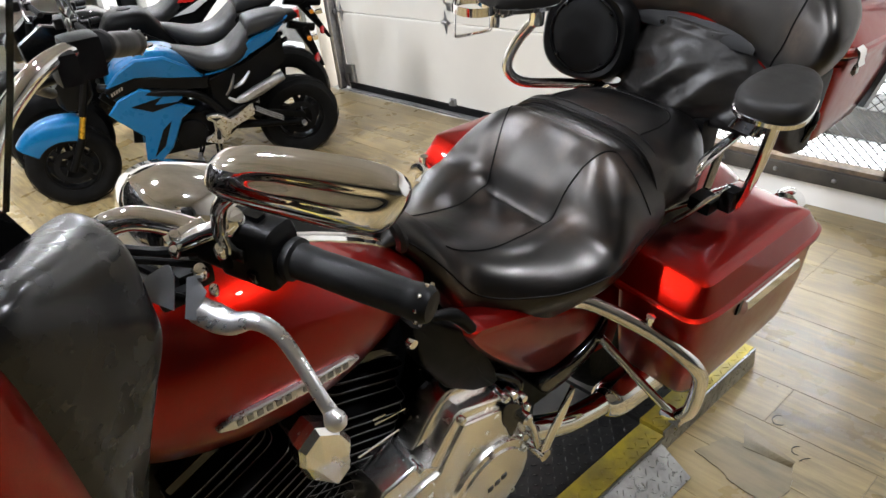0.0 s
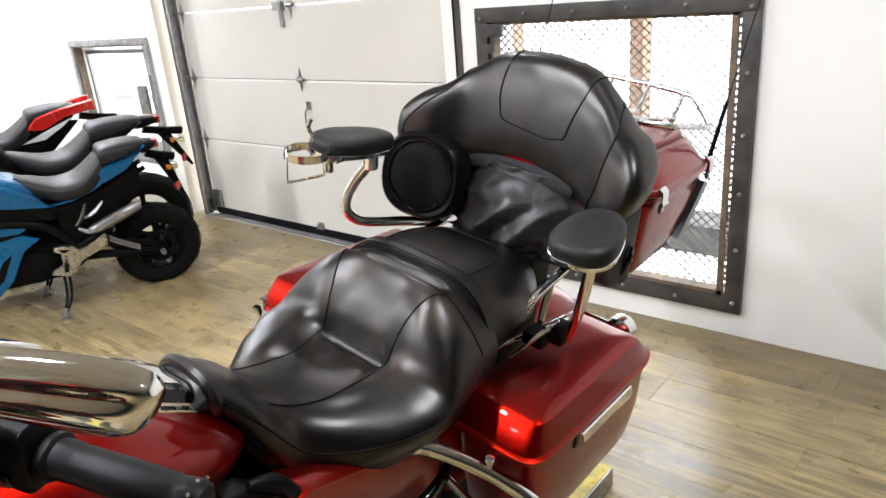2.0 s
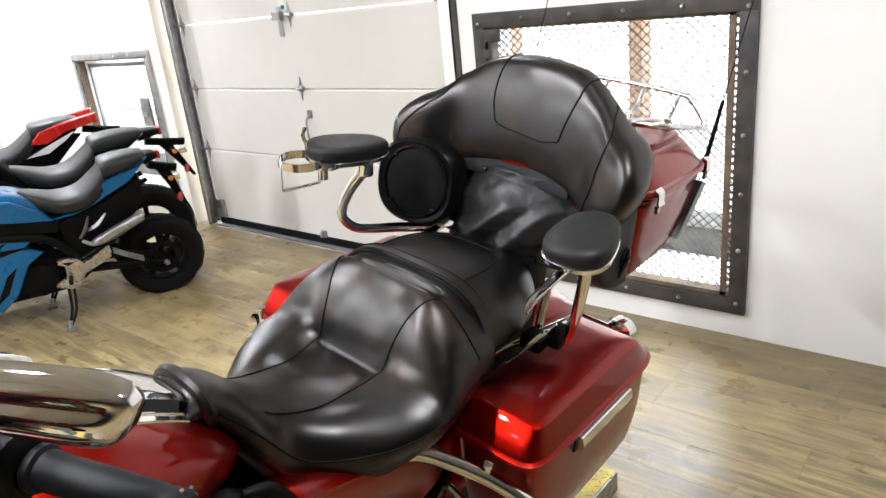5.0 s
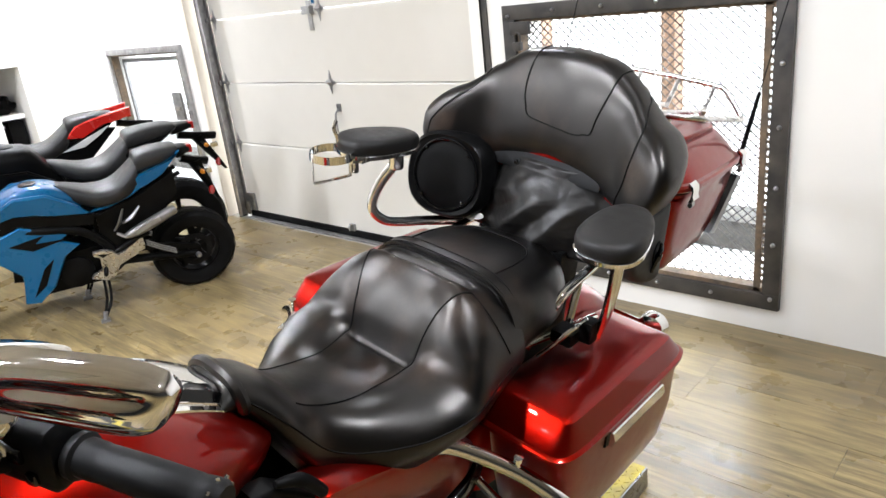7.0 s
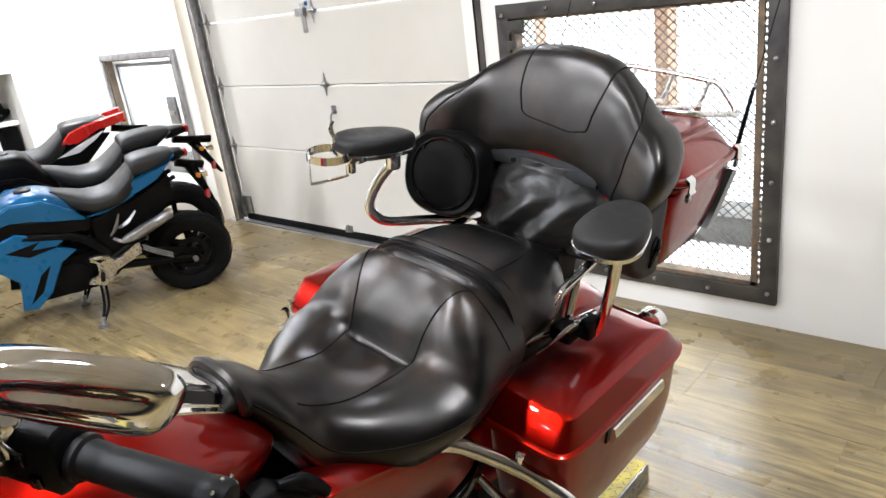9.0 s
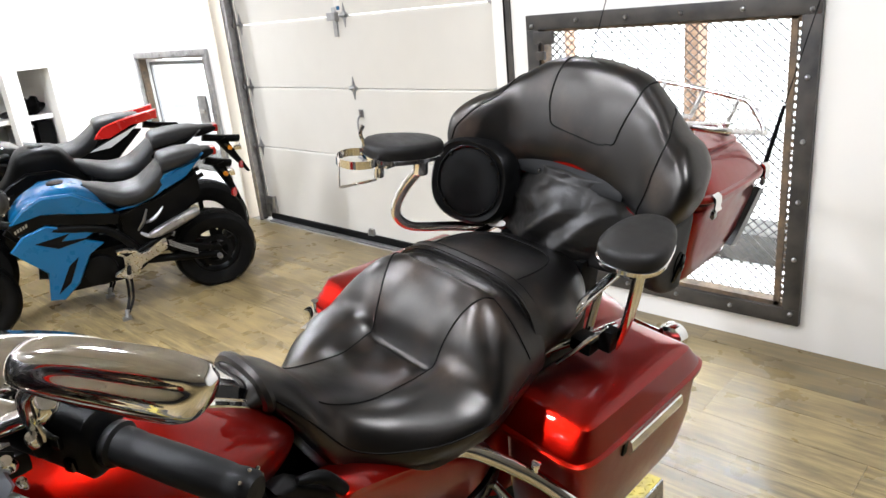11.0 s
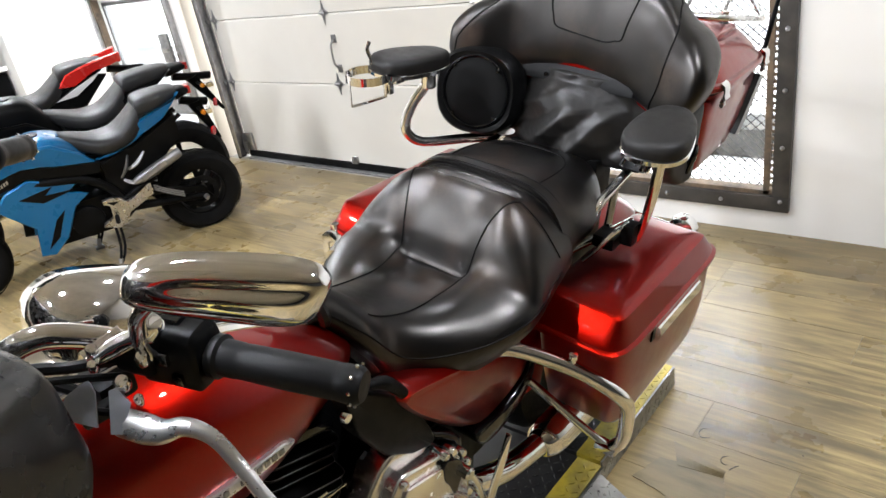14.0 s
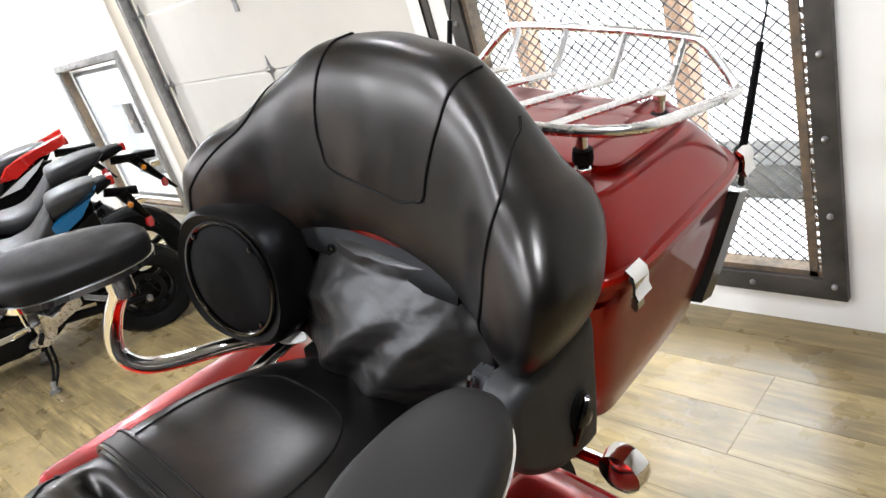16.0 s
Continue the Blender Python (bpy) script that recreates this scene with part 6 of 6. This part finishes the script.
    # engine and frame
    eg = mk("engine", merge(span(0.40, 0.82, -0.11, 0.11, 0.22, 0.44, 0.03), moved(box(0, 0, 0, 0.16, 0.17, 0.22, 0.02), Matrix.Translation((0.44, 0, 0.47)) @ Matrix.Rotation(radians(50), 4, "Y"))), M_BLACK, b, "black engine")
    mk("engine_cover", revolve([(0.09, 0), (0.088, 0.02), (0.07, 0.028), (0, 0.03)], facing((0.66, -0.11, 0.32), (0, -1, 0)), 24), M_BLACK, eg)
    for s in (1, -1):
        mk("frame_rail", merge(tube([(0.26, s * 0.05, 0.66 + z), (0.45, s * 0.13, 0.62 + z), (0.72, s * 0.14, 0.56 + z), (0.86, s * 0.12, 0.40), (0.86, s * 0.11, 0.28)], 0.024, 10), tube([(0.70, s * 0.10, 0.58 + z), (1.0, s * 0.09, 0.64 + z), (1.30, s * 0.06, 0.74 + z)], 0.014, 8)), M_BLACK, b)
        mk("swingarm", tube([(0.84, s * 0.09, 0.32), (1.05, s * 0.105, 0.29), (wb, s * 0.105, r)], [0.028, 0.024, 0.02], 10), M_BLACK, b)
        mk("rear_plate", merge(pillow(poly([(0.755, 0.425), (0.80, 0.428), (0.85, 0.412), (0.872, 0.382), (0.92, 0.392), (0.975, 0.415), (1.005, 0.452), (1.022, 0.452), (1.02, 0.38), (0.96, 0.352), (0.875, 0.318), (0.84, 0.262), (0.795, 0.245), (0.72, 0.275), (0.73, 0.292), (0.782, 0.315), (0.785, 0.385), (0.755, 0.402)], 3), 0.145, 0.170, s, 0.005, 3), tube([(0.80, s * 0.165, 0.30), (0.80, s * 0.21, 0.30)], 0.010, 8, 1), tube([(1.01, s * 0.165, 0.42), (1.01, s * 0.20, 0.42)], 0.012, 8, 1)), M_SATIN, b, "bare aluminium foot-peg plate")
        # black piece laid on the plate, painting the dark of a hole
        plate(poly([(0.775, 0.412), (0.835, 0.40), (0.80, 0.385)], 3), 0.168, 0.1735, s, M_BLACK, "plate_cutout", b, "", 0.001, 1)
        for ax, az, bx, bz in ((0.893, 0.518, 0.957, 0.633), (0.94, 0.553, 1.043, 0.631), (0.90, 0.50, 0.985, 0.475)):
            mk("peg_bracket", tube([(ax, s * 0.15, az), ((ax + bx) / 2, s * 0.165, (az + bz) / 2 - 0.012), (bx, s * 0.16, bz)], [0.008, 0.013, 0.006], 8, 3, False, 0.6), M_DULLSIL, b, "silver passenger peg bracket")
        mk("peg", tube([(0.80, s * 0.16, 0.32), (0.79, s * 0.25, 0.32)], 0.012, 8, 1), M_RUBBER, b)
    mk("shock", merge(tube([(0.95, 0, 0.36), (1.06, 0, 0.62 + z)], 0.03, 12, 1)), M_BLACK, b)
    mk("chain_guard", sloft([[(x, -0.13 + dv, zz + dz) for dv, dz in ((-0.012, -0.015), (0.012, -0.015), (0.012, 0.015), (-0.012, 0.015))] for x, zz in ((0.92, 0.38), (1.1, 0.36), (1.27, 0.31))], 3), M_BLACK, b)
    mk("chain_shield", merge(*[tube([(1.035, -0.150, 0.418 - k * 0.013), (1.10, -0.152, 0.374 - k * 0.013), (1.18, -0.152, 0.325 - k * 0.013)], 0.0045, 6, 1) for k in range(3)]), M_DULLSIL, b, "ribbed silver chain shield")
    mk("axle_nut", revolve([(0, 0.012), (0.012, 0.010), (0.016, 0), (0.016, -0.02)], facing((wb, -0.145, r), (0, -1, 0)), 8), M_ZINC, b)
    mk("inner_guard", sloft([[(x, v, zz) for v, zz in ((-0.11, z0), (0.11, z0), (0.11, z1), (-0.11, z1))] for x, z0, z1 in ((0.82, 0.24, 0.60 + z), (0.92, 0.30, 0.64 + z), (1.02, 0.42, 0.66 + z), (1.16, 0.56, 0.72 + z), (1.26, 0.64, 0.77 + z))], 2), M_BLACK, b, "matte black inner rear guard")
    # side panels and belly
    for s in (1, -1):
        if style == "naked":
            plate(poly([(0.30, 0.68 + z), (0.37, 0.745 + z), (0.47, 0.80 + z), (0.62, 0.79 + z), (0.74, 0.71 + z), (0.80, 0.645 + z), (0.61, 0.675 + z), (0.44, 0.71 + z)], 5), 0.115, 0.150, s, c_main, "shroud", b, "painted tank shroud", 0.012, 1)
            plate(poly([(0.27, 0.54), (0.34, 0.61), (0.46, 0.65), (0.67, 0.565), (0.62, 0.535), (0.71, 0.49), (0.63, 0.44), (0.54, 0.28), (0.45, 0.205), (0.38, 0.22), (0.41, 0.38), (0.31, 0.49)], 5), 0.135, 0.158, s, c_main, "belly_panel", b, "painted belly fairing", 0.008, 1)
            plate(poly([(0.29, 0.665 + z), (0.44, 0.712 + z), (0.61, 0.678 + z), (0.82, 0.635 + z), (0.80, 0.58), (0.68, 0.60), (0.45, 0.655), (0.31, 0.615)], 4), 0.12, 0.150, s, M_BLACK, "trim", b, "matte black trim", 0.004, 1)
            plate(poly([(0.39, 0.56), (0.56, 0.585), (0.51, 0.548), (0.66, 0.538), (0.49, 0.51)], 4), 0.154, 0.160, s, M_BLACK, "graphic", b, "black graphic", 0.001, 1)
            plate(poly([(0.57, 0.44), (0.515, 0.40), (0.43, 0.25), (0.50, 0.30)], 4), 0.154, 0.160, s, M_BLACK, "graphic", b, "", 0.001, 1)
            for i in range(5):
                plate(poly([(0.315 + i * 0.014, 0.632 + i * 0.006), (0.324 + i * 0.014, 0.636 + i * 0.006), (0.324 + i * 0.014, 0.654 + i * 0.006), (0.315 + i * 0.014, 0.650 + i * 0.006)], 1), 0.149, 0.1515, s, M_ZINC, "lettering_bar", b, "", 0, 1)
            plate(poly([(rear(x), zz + z) for x, zz in ((0.783, 0.633), (0.90, 0.662), (0.985, 0.695), (1.045, 0.735), (1.03, 0.775), (1.28, 0.845), (1.322, 0.876), (1.175, 0.765), (0.98, 0.672), (0.88, 0.64))], 5), 0.075, 0.112, s, c_main, "tail_panel", b, "painted tail panel", 0.008, 1)
        else:
            plate(poly([(0.14, 0.70 + z), (0.30, 0.80 + z), (0.70, 0.70 + z), (0.78, 0.52), (0.62, 0.22), (0.44, 0.16), (0.34, 0.36), (0.16, 0.52)], 5), 0.15, 0.19, s, c_main, "side_fairing", b, "painted side fairing", 0.012, 1)
            plate(poly([(1.14, 0.77 + z), (1.21, 0.845 + z), (1.32, 0.878 + z), (1.575, 0.915 + z), (1.575, 0.862 + z), (1.40, 0.83 + z), (1.24, 0.76 + z)], 5), 0.06, 0.112, s, c_accent, "tail_panel", b, "painted tail panel", 0.010, 1)
            plate(poly([(0.74, 0.66 + z), (1.06, 0.665 + z), (1.16, 0.752 + z), (1.40, 0.80 + z), (1.46, 0.79 + z), (1.22, 0.56 + z), (0.98, 0.44), (0.78, 0.46)], 4), 0.06, 0.10, s, M_BLACK, "under_tail_panel", b, "matte black under-tail panel", 0.008, 1)
            plate(poly([(1.10, 0.69 + z), (1.24, 0.75 + z), (1.42, 0.82 + z), (1.36, 0.77 + z), (1.24, 0.70 + z)], 4), 0.10, 0.118, s, M_WHITEP, "tail_stripe", b, "white tail stripe", 0.004, 1)
    def seat_loft(st):
        rs = []
        for x, ww, top, th in st:
            rs.append([(rear(x), ww * a, top - th / 2 + q * th / 2 + z) for a, q in sup(1, 1, 3.2, 26)])
        return sloft(rs, 4)

    mk("battery_box", span(0.80, 0.99, -0.085, 0.085, 0.36, 0.63 + z, 0.02), M_BLACK, b, "black battery box")
    mk("seat_base", seat_loft([(0.72, 0.06, 0.70, 0.06), (0.90, 0.10, 0.69, 0.08), (1.05, 0.085, 0.75, 0.09), (1.22, 0.06, 0.82, 0.07)]), M_BLACK, b, "black seat base")
    # seat: low rider part, raised pillion part

    mk("rider_seat", seat_loft([(0.66, 0.05, 0.80, 0.06), (0.72, 0.085, 0.778, 0.09), (0.82, 0.125, 0.742, 0.10), (0.92, 0.135, 0.748, 0.10), (1.0, 0.125, 0.805, 0.13), (1.05, 0.105, 0.852, 0.13)]), seat_mat, b, "black and grey vinyl rider seat", sharp=60)
    mk("pillion_seat", seat_loft([(1.045, 0.075, 0.845, 0.06), (1.065, 0.098, 0.886, 0.10), (1.17, 0.10, 0.900, 0.10), (1.27, 0.085, 0.898, 0.08), (1.32, 0.06, 0.890, 0.05)]), seat_mat, b, "black and grey vinyl pillion seat", sharp=60)
    mk("tail_cowl", seat_loft([(1.30, 0.07, 0.875, 0.06), (1.36, 0.06, 0.88, 0.055), (1.42, 0.035, 0.872, 0.035)]), c_accent, b, "tail cowl", sharp=50)
    mk("tail_light", box(rear(1.42), 0, 0.855 + z, 0.03, 0.07, 0.045, 0.008), M_LENS, b, "red tail light")
    mk("fender_bracket", merge(tube([(rear(1.34), 0, 0.80 + z), (rear(1.44), 0, 0.775 + z), (rear(1.55), 0, 0.755 + z)], 0.020, 8, 4, False, 1.6), tube([(rear(1.44), 0, 0.77 + z), (rear(1.50), 0, 0.66 + z), (rear(1.58), 0, 0.52 + z)], [0.02, 0.014, 0.005], 8, 2, False, 2.5)), M_BLACK, b, "black plate bracket")
    for s in (1, -1):
        sig = mk("turn_signal", tube([(rear(1.46), s * 0.02, 0.735 + z), (rear(1.465), s * 0.10, 0.735 + z)], 0.008, 8, 1), M_BLACK, b)
        mk("signal_lens", moved(revolve([(0, -0.02), (0.012, -0.016), (0.016, 0), (0.012, 0.015), (0, 0.019)], Matrix(), 14), facing((rear(1.465), s * 0.115, 0.735 + z), (0, 1, 0))), M_AMBER, sig, "amber lens")
    mk("plate_lamp", box(rear(1.53), 0, 0.70 + z, 0.05, 0.05, 0.03, 0.006), M_CHROME, b)
    mk("rear_reflector", moved(revolve([(0, -0.01), (0.026, -0.008), (0.028, 0.004), (0, 0.008)], Matrix(), 18), facing((rear(1.535), -0.03, 0.585 + z), (0.7, -0.6, 0))), M_LENS, b, "round red reflector")
    # exhaust
    mk("exhaust_pipe", tube([(0.86, -0.13, 0.38), (0.98, -0.15, 0.44), (1.06, -0.168, 0.475)], 0.016, 10), M_BLACK, b)
    mf = mk("muffler", merge(tube([(0.945, -0.158, 0.475), (0.985, -0.166, 0.488), (1.06, -0.172, 0.515), (1.20, -0.178, 0.570), (1.222, -0.178, 0.578)], [0.015, 0.027, 0.031, 0.028, 0.020], 18, 4)), M_DULLSIL, b, "dull silver muffler")
    mk("heat_shield", moved(sloft([[(x, v, zz) for v, zz in ((-0.016, -0.004), (0.016, -0.004), (0.012, 0.004), (-0.012, 0.004))] for x in (0.0, 0.06, 0.15)], 2), Matrix.Translation((0.99, -0.200, 0.495)) @ Matrix.Rotation(radians(-21), 4, "Y") @ Matrix.Rotation(radians(78), 4, "X")), M_ZINC, mf, "bright heat shield")
    st = mk("side_stand", merge(tube([(0.775, -0.13, 0.27), (0.762, -0.17, 0.14), (0.722, -0.225, 0.055)], 0.0075, 8, 3), tube([(0.80, -0.13, 0.27), (0.783, -0.17, 0.13), (0.730, -0.225, 0.055)], 0.0075, 8, 3)), M_BLACK, b, "black two-bar side stand")
    mk("stand_foot", merge(tube([(0.735, -0.212, 0.085), (0.725, -0.226, 0.044)], 0.013, 8, 1), box(0.724, -0.232, 0.041, 0.05, 0.04, 0.012, 0.003)), M_ZINC, st, "bare steel stand foot")
    return b


def parked(front, rear, lean):
    f, rr = Vector((*front, 0)), Vector((*rear, 0))
    d = rr - f
    return Matrix.Translation(f) @ Matrix.Rotation(math.atan2(d.y, d.x), 4, "Z") @ Matrix.Rotation(radians(lean), 4, "X")


small_bike(parked((0.785, 4.27), (1.95, 3.88), 8), "small bright blue naked motorbike with gold fork, on its side stand", M_BLUE, M_BLACK, tail=0.68)
small_bike(parked((0.86, 4.70), (2.26, 4.29), 7), "black naked motorbike with amber signals, parked behind the blue one", M_BLACK, M_BLACK, 1.40, 0.29, 0.07, M_BLACK, M_GREYSEAT, 0.06, tank_up=0.09)
small_bike(parked((0.83, 5.47), (2.26, 5.04), 7), "red and white sport motorbike parked at the back of the row", M_GLOSSB, M_REDP, 1.40, 0.29, 0.07, M_BLACK, M_GREYSEAT, 0.12, "sport")


# ---- the low platform of tread plate under the motorcycle ----
plat = empty("bike_platform", Matrix.Translation((0, 0, 0)), "low tread-plate platform with worn yellow edges under the motorcycle", "platform")
PY0, PY1, PZ = 0.765, 1.27, 0.074
for x0, x1, y0 in ((-0.75, 1.257, PY0 - 0.012), (1.270, 1.765, PY0)):
    mk("deck", span(x0, x1, y0 + 0.075, PY1 - 0.075, 0.0, PZ), M_BLKPLATE, plat, "black tread plate deck")
    mk("edge_strip", span(x0, x1, y0, y0 + 0.0745, 0.0, PZ, 0.003), M_YELLOW, plat, "scuffed yellow edge strip")
    mk("edge_strip", span(x0, x1, PY1 - 0.0745, PY1, 0.0, PZ, 0.003), M_YELLOW, plat)
    mk("side_plate", merge(span(x0, x1, y0 - 0.006, y0 - 0.001, 0.002, PZ - 0.002)), M_SILPLATE, plat, "bare tread plate side")
mk("ramp", loft([[(x, 0.655, 0.002), (x, 0.752, 0.002), (x, 0.752, 0.066), (x, 0.745, 0.066), (x, 0.655, 0.006)] for x in (-0.6, 1.235)]), M_SILPLATE, plat, "bare tread plate side ramp", smooth=False)


def treads(x0, x1, y0, y1, z, material, up=(0, 0, 1)):
    bits, step = [], 0.024
    for i in range(int((x1 - x0) / step)):
        for j in range(int((y1 - y0) / step)):
            x, y = x0 + (i + 0.5) * step, y0 + (j + 0.5) * step
            a = 0.785 if (i + j) % 2 else -0.785
            c, s = math.cos(a), math.sin(a)
            L, w, h = 0.0105, 0.0032, 0.0022
            pts = [(-L, 0, 0), (0, -w, 0), (L, 0, 0), (0, w, 0), (-L * 0.55, 0, h), (L * 0.55, 0, h)]
            vs = [(x + p[0] * c - p[1] * s, y + p[0] * s + p[1] * c, z + p[2]) for p in pts]
            bits.append((vs, [(0, 1, 5, 4), (1, 2, 5), (2, 3, 5), (3, 0, 4, 5)]))
    ob = mk("tread", merge(*bits), material, plat, smooth=False, fix=False)
    ob["kind"] = "stuff"
    return ob


for x0, x1, y0 in ((0.45, 1.257, PY0 - 0.012), (1.270, 1.765, PY0)):
    treads(x0, x1, y0 + 0.002, y0 + 0.074, PZ, M_YELLOW)
    treads(x0, x1, y0 + 0.078, y0 + 0.26, PZ, M_BLKPLATE)
    t = treads(x0, x1, 0.0, 0.07, 0, M_SILPLATE)
    t.data.transform(Matrix(((1, 0, 0, 0), (0, 0, -1, y0 - 0.0058), (0, 1, 0, 0.002), (0, 0, 0, 1))))

t = treads(0.45, 1.235, 0.0, 0.106, 0, M_SILPLATE)
q = math.atan2(0.060, 0.090)
t.data.transform(Matrix.Translation((0, 0.655, 0.0065)) @ Matrix.Rotation(q, 4, "X"))

# ---- the niche and what lies in it ----
shelf = mk("counter", merge(span(0.92, 2.35, NY + 0.16, NY + 0.75, 0.86, 0.90, 0.004), span(0.92, 2.35, NY + 0.70, NY + 0.74, 0.0, 0.86)), M_WALL)
tagged(shelf, "white counter in the wall niche", "counter")


def lump(name, x, y, z, sx, sy, sz, material, label, category, seed):
    bm = bmesh.new()
    bmesh.ops.create_icosphere(bm, subdivisions=4, radius=1)
    for v in bm.verts:
        k = 1 + 0.35 * noise.noise(v.co * 1.7 + Vector((seed, 0, 0))) + 0.12 * noise.noise(v.co * 5 + Vector((seed, 3, 0)))
        v.co = Vector((v.co.x * sx * k, v.co.y * sy * k, max(0, (v.co.z + 0.8) * sz * k * 0.6)))
    out = [tuple(v.co + Vector((x, y, z))) for v in bm.verts], [tuple(v.index for v in f.verts) for f in bm.faces]
    bm.free()
    tagged(mk(name, out, material, sharp=70), label, category)


lump("folded_jacket", 2.22, NY + 0.40, 0.90, 0.13, 0.14, 0.15, M_BLACK, "crumpled black jacket on the white counter", "jacket", 2.0)
lump("glove", 2.05, NY + 0.34, 0.90, 0.09, 0.07, 0.05, M_SUEDE, "black riding glove on the white counter", "glove", 5.0)
bx = mk("storage_box", merge(span(2.02, 2.16, NY + 0.2, NY + 0.5, 0.60, 0.80, 0.01), span(2.01, 2.17, NY + 0.19, NY + 0.51, 0.795, 0.82, 0.006)), M_ZINC)
tagged(bx, "grey lidded storage box below the counter", "box")
rk = mk("shelf_board", span(0.92, 2.35, NY + 0.16, NY + 0.65, 0.56, 0.597), M_GREYSEAT)
tagged(rk, "dark shelf board below the counter", "shelf")
bx = mk("storage_box", merge(span(2.2, 2.34, NY + 0.2, NY + 0.5, 0.598, 0.84, 0.01)), M_BLACK)
tagged(bx, "black storage box below the counter", "box")
sg = mk("wall_sign", merge(span(1.78, 1.97, NY - 0.02, NY - 0.002, 1.46, 1.66, 0.004), span(1.80, 1.95, NY - 0.024, NY - 0.02, 1.48, 1.64)), M_STEEL)
tagged(sg, "small dark framed sign on the white wall", "sign")

# ---- floor planks along y ----
PW, PL = 0.182, 1.22
plank_mesh = {}


def plank_data(w, l, material=M_PLANK):
    key = (round(w, 3), round(l, 3), material.name)
    if key not in plank_mesh:
        b = 0.0006
        vs = [(0.0001, 0.0001, -0.005), (w - 0.0001, 0.0001, -0.005), (w - 0.0001, l - 0.0001, -0.005), (0.0001, l - 0.0001, -0.005), (b, b, 0), (w - b, b, 0), (w - b, l - b, 0), (b, l - b, 0)]
        me = bpy.data.meshes.new("plank")
        me.from_pydata(vs, [], [(4, 5, 6, 7), (0, 1, 5, 4), (1, 2, 6, 5), (2, 3, 7, 6), (3, 0, 4, 7)])
        me.materials.append(material)
        plank_mesh[key] = me
    return plank_mesh[key]


rng = random.Random(11)
rest_v, rest_f = [], []
x = -8.998
while x < 2.955:
    w = min(PW, 2.955 - x)
    y = -7 + rng.choice((0.0, 0.3, 0.55, 0.8)) - PL
    near = x > 0.05
    # rows nearest the east wall take darker tones of the same vinyl
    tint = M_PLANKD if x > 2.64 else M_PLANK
    while y < 8.9:
        y0, y1 = max(y, -7), min(y + PL, 8.9)
        if y1 - y0 > 0.05:
            if near and y1 > -0.6 and y0 < 6.9:
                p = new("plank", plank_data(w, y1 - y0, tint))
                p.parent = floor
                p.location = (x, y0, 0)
            else:
                me = plank_data(w, y1 - y0)
                n = len(rest_v)
                rest_v += [(v.co.x + x, v.co.y + y0, v.co.z) for v in me.vertices]
                rest_f += [tuple(i + n for i in q.vertices) for q in me.polygons]
        y += PL
    x += PW
far = mk("planks", (rest_v, rest_f), M_PLANK, floor, smooth=False, fix=False)
far["kind"] = "stuff"
structure("door_sill", span(2.955, 3.05, GY0, GY1 - 0.02, -0.006, -0.001), M_CONCRETE)
# a torn, curled patch of vinyl beside the platform
torn = empty("torn_vinyl", Matrix.Translation((0, 0, 0)), "torn and curled vinyl floor patch beside the platform", "floor damage")
rngt = random.Random(3)


def ragged(pts, n, amp):
    """An outline with a torn, uneven edge."""
    out = []
    for i, p in enumerate(pts):
        q = pts[(i + 1) % len(pts)]
        for j in range(n):
            out.append((p[0] + (q[0] - p[0]) * j / n + rngt.uniform(-amp, amp), p[1] + (q[1] - p[1]) * j / n + rngt.uniform(-amp, amp)))
    return out


sheet = ragged([(1.33, 0.70), (1.43, 0.665), (1.44, 0.60), (1.455, 0.485), (1.36, 0.455), (1.285, 0.47), (1.285, 0.53), (1.295, 0.58), (1.312, 0.62)], 5, 0.003)
mk("sheet", prism(sheet, 0.003, Matrix.Translation((0, 0, 0.0017))), M_TORN, torn, smooth=False)
rows = []
for t in np.linspace(0, 1, 9):
    a, b = Vector((1.425 + 0.012 * t, 0.610 - 0.125 * t, 0.004)), Vector((1.515 - 0.062 * t, 0.655 - 0.172 * t, 0.003 + 0.012 * t * t))
    rows.append([a, a.lerp(b, 0.5) + Vector((0, 0, 0.004 * t)), b, b + Vector((0, 0, -0.0015)), a.lerp(b, 0.5) + Vector((0, 0, 0.004 * t - 0.0015)), a + Vector((0, 0, -0.0015))])
mk("flap", loft(rows), M_TORN, torn, "curled vinyl flap", smooth=False)
for cx, cy, r, a0, a1 in ((1.59, 0.59, 0.021, 0.3, 4.4), (1.51, 0.50, 0.018, 0.2, 3.6), (1.475, 0.455, 0.03, 0.4, 1.6)):
    mk("scuff", tube([(cx + r * math.cos(t) * rngt.uniform(0.92, 1.1), cy + r * math.sin(t) * rngt.uniform(0.8, 1.0), 0.0006) for t in np.linspace(a0, a1, 12)], [0.0004, 0.0022, 0.001, 0.002, 0.0004], 6, 2), M_SLAB, torn)
for x, y in ((1.75, 0.92), (1.72, 0.66), (1.88, 0.75), (1.95, 0.40), (1.62, 0.33), (2.1, 1.1)):
    mk("speck", prism(ragged([(x, y), (x + 0.006, y + 0.001), (x + 0.005, y + 0.006)], 2, 0.001), 0.0012, Matrix.Translation((0, 0, 0.0007))), M_SLAB, torn, smooth=False)
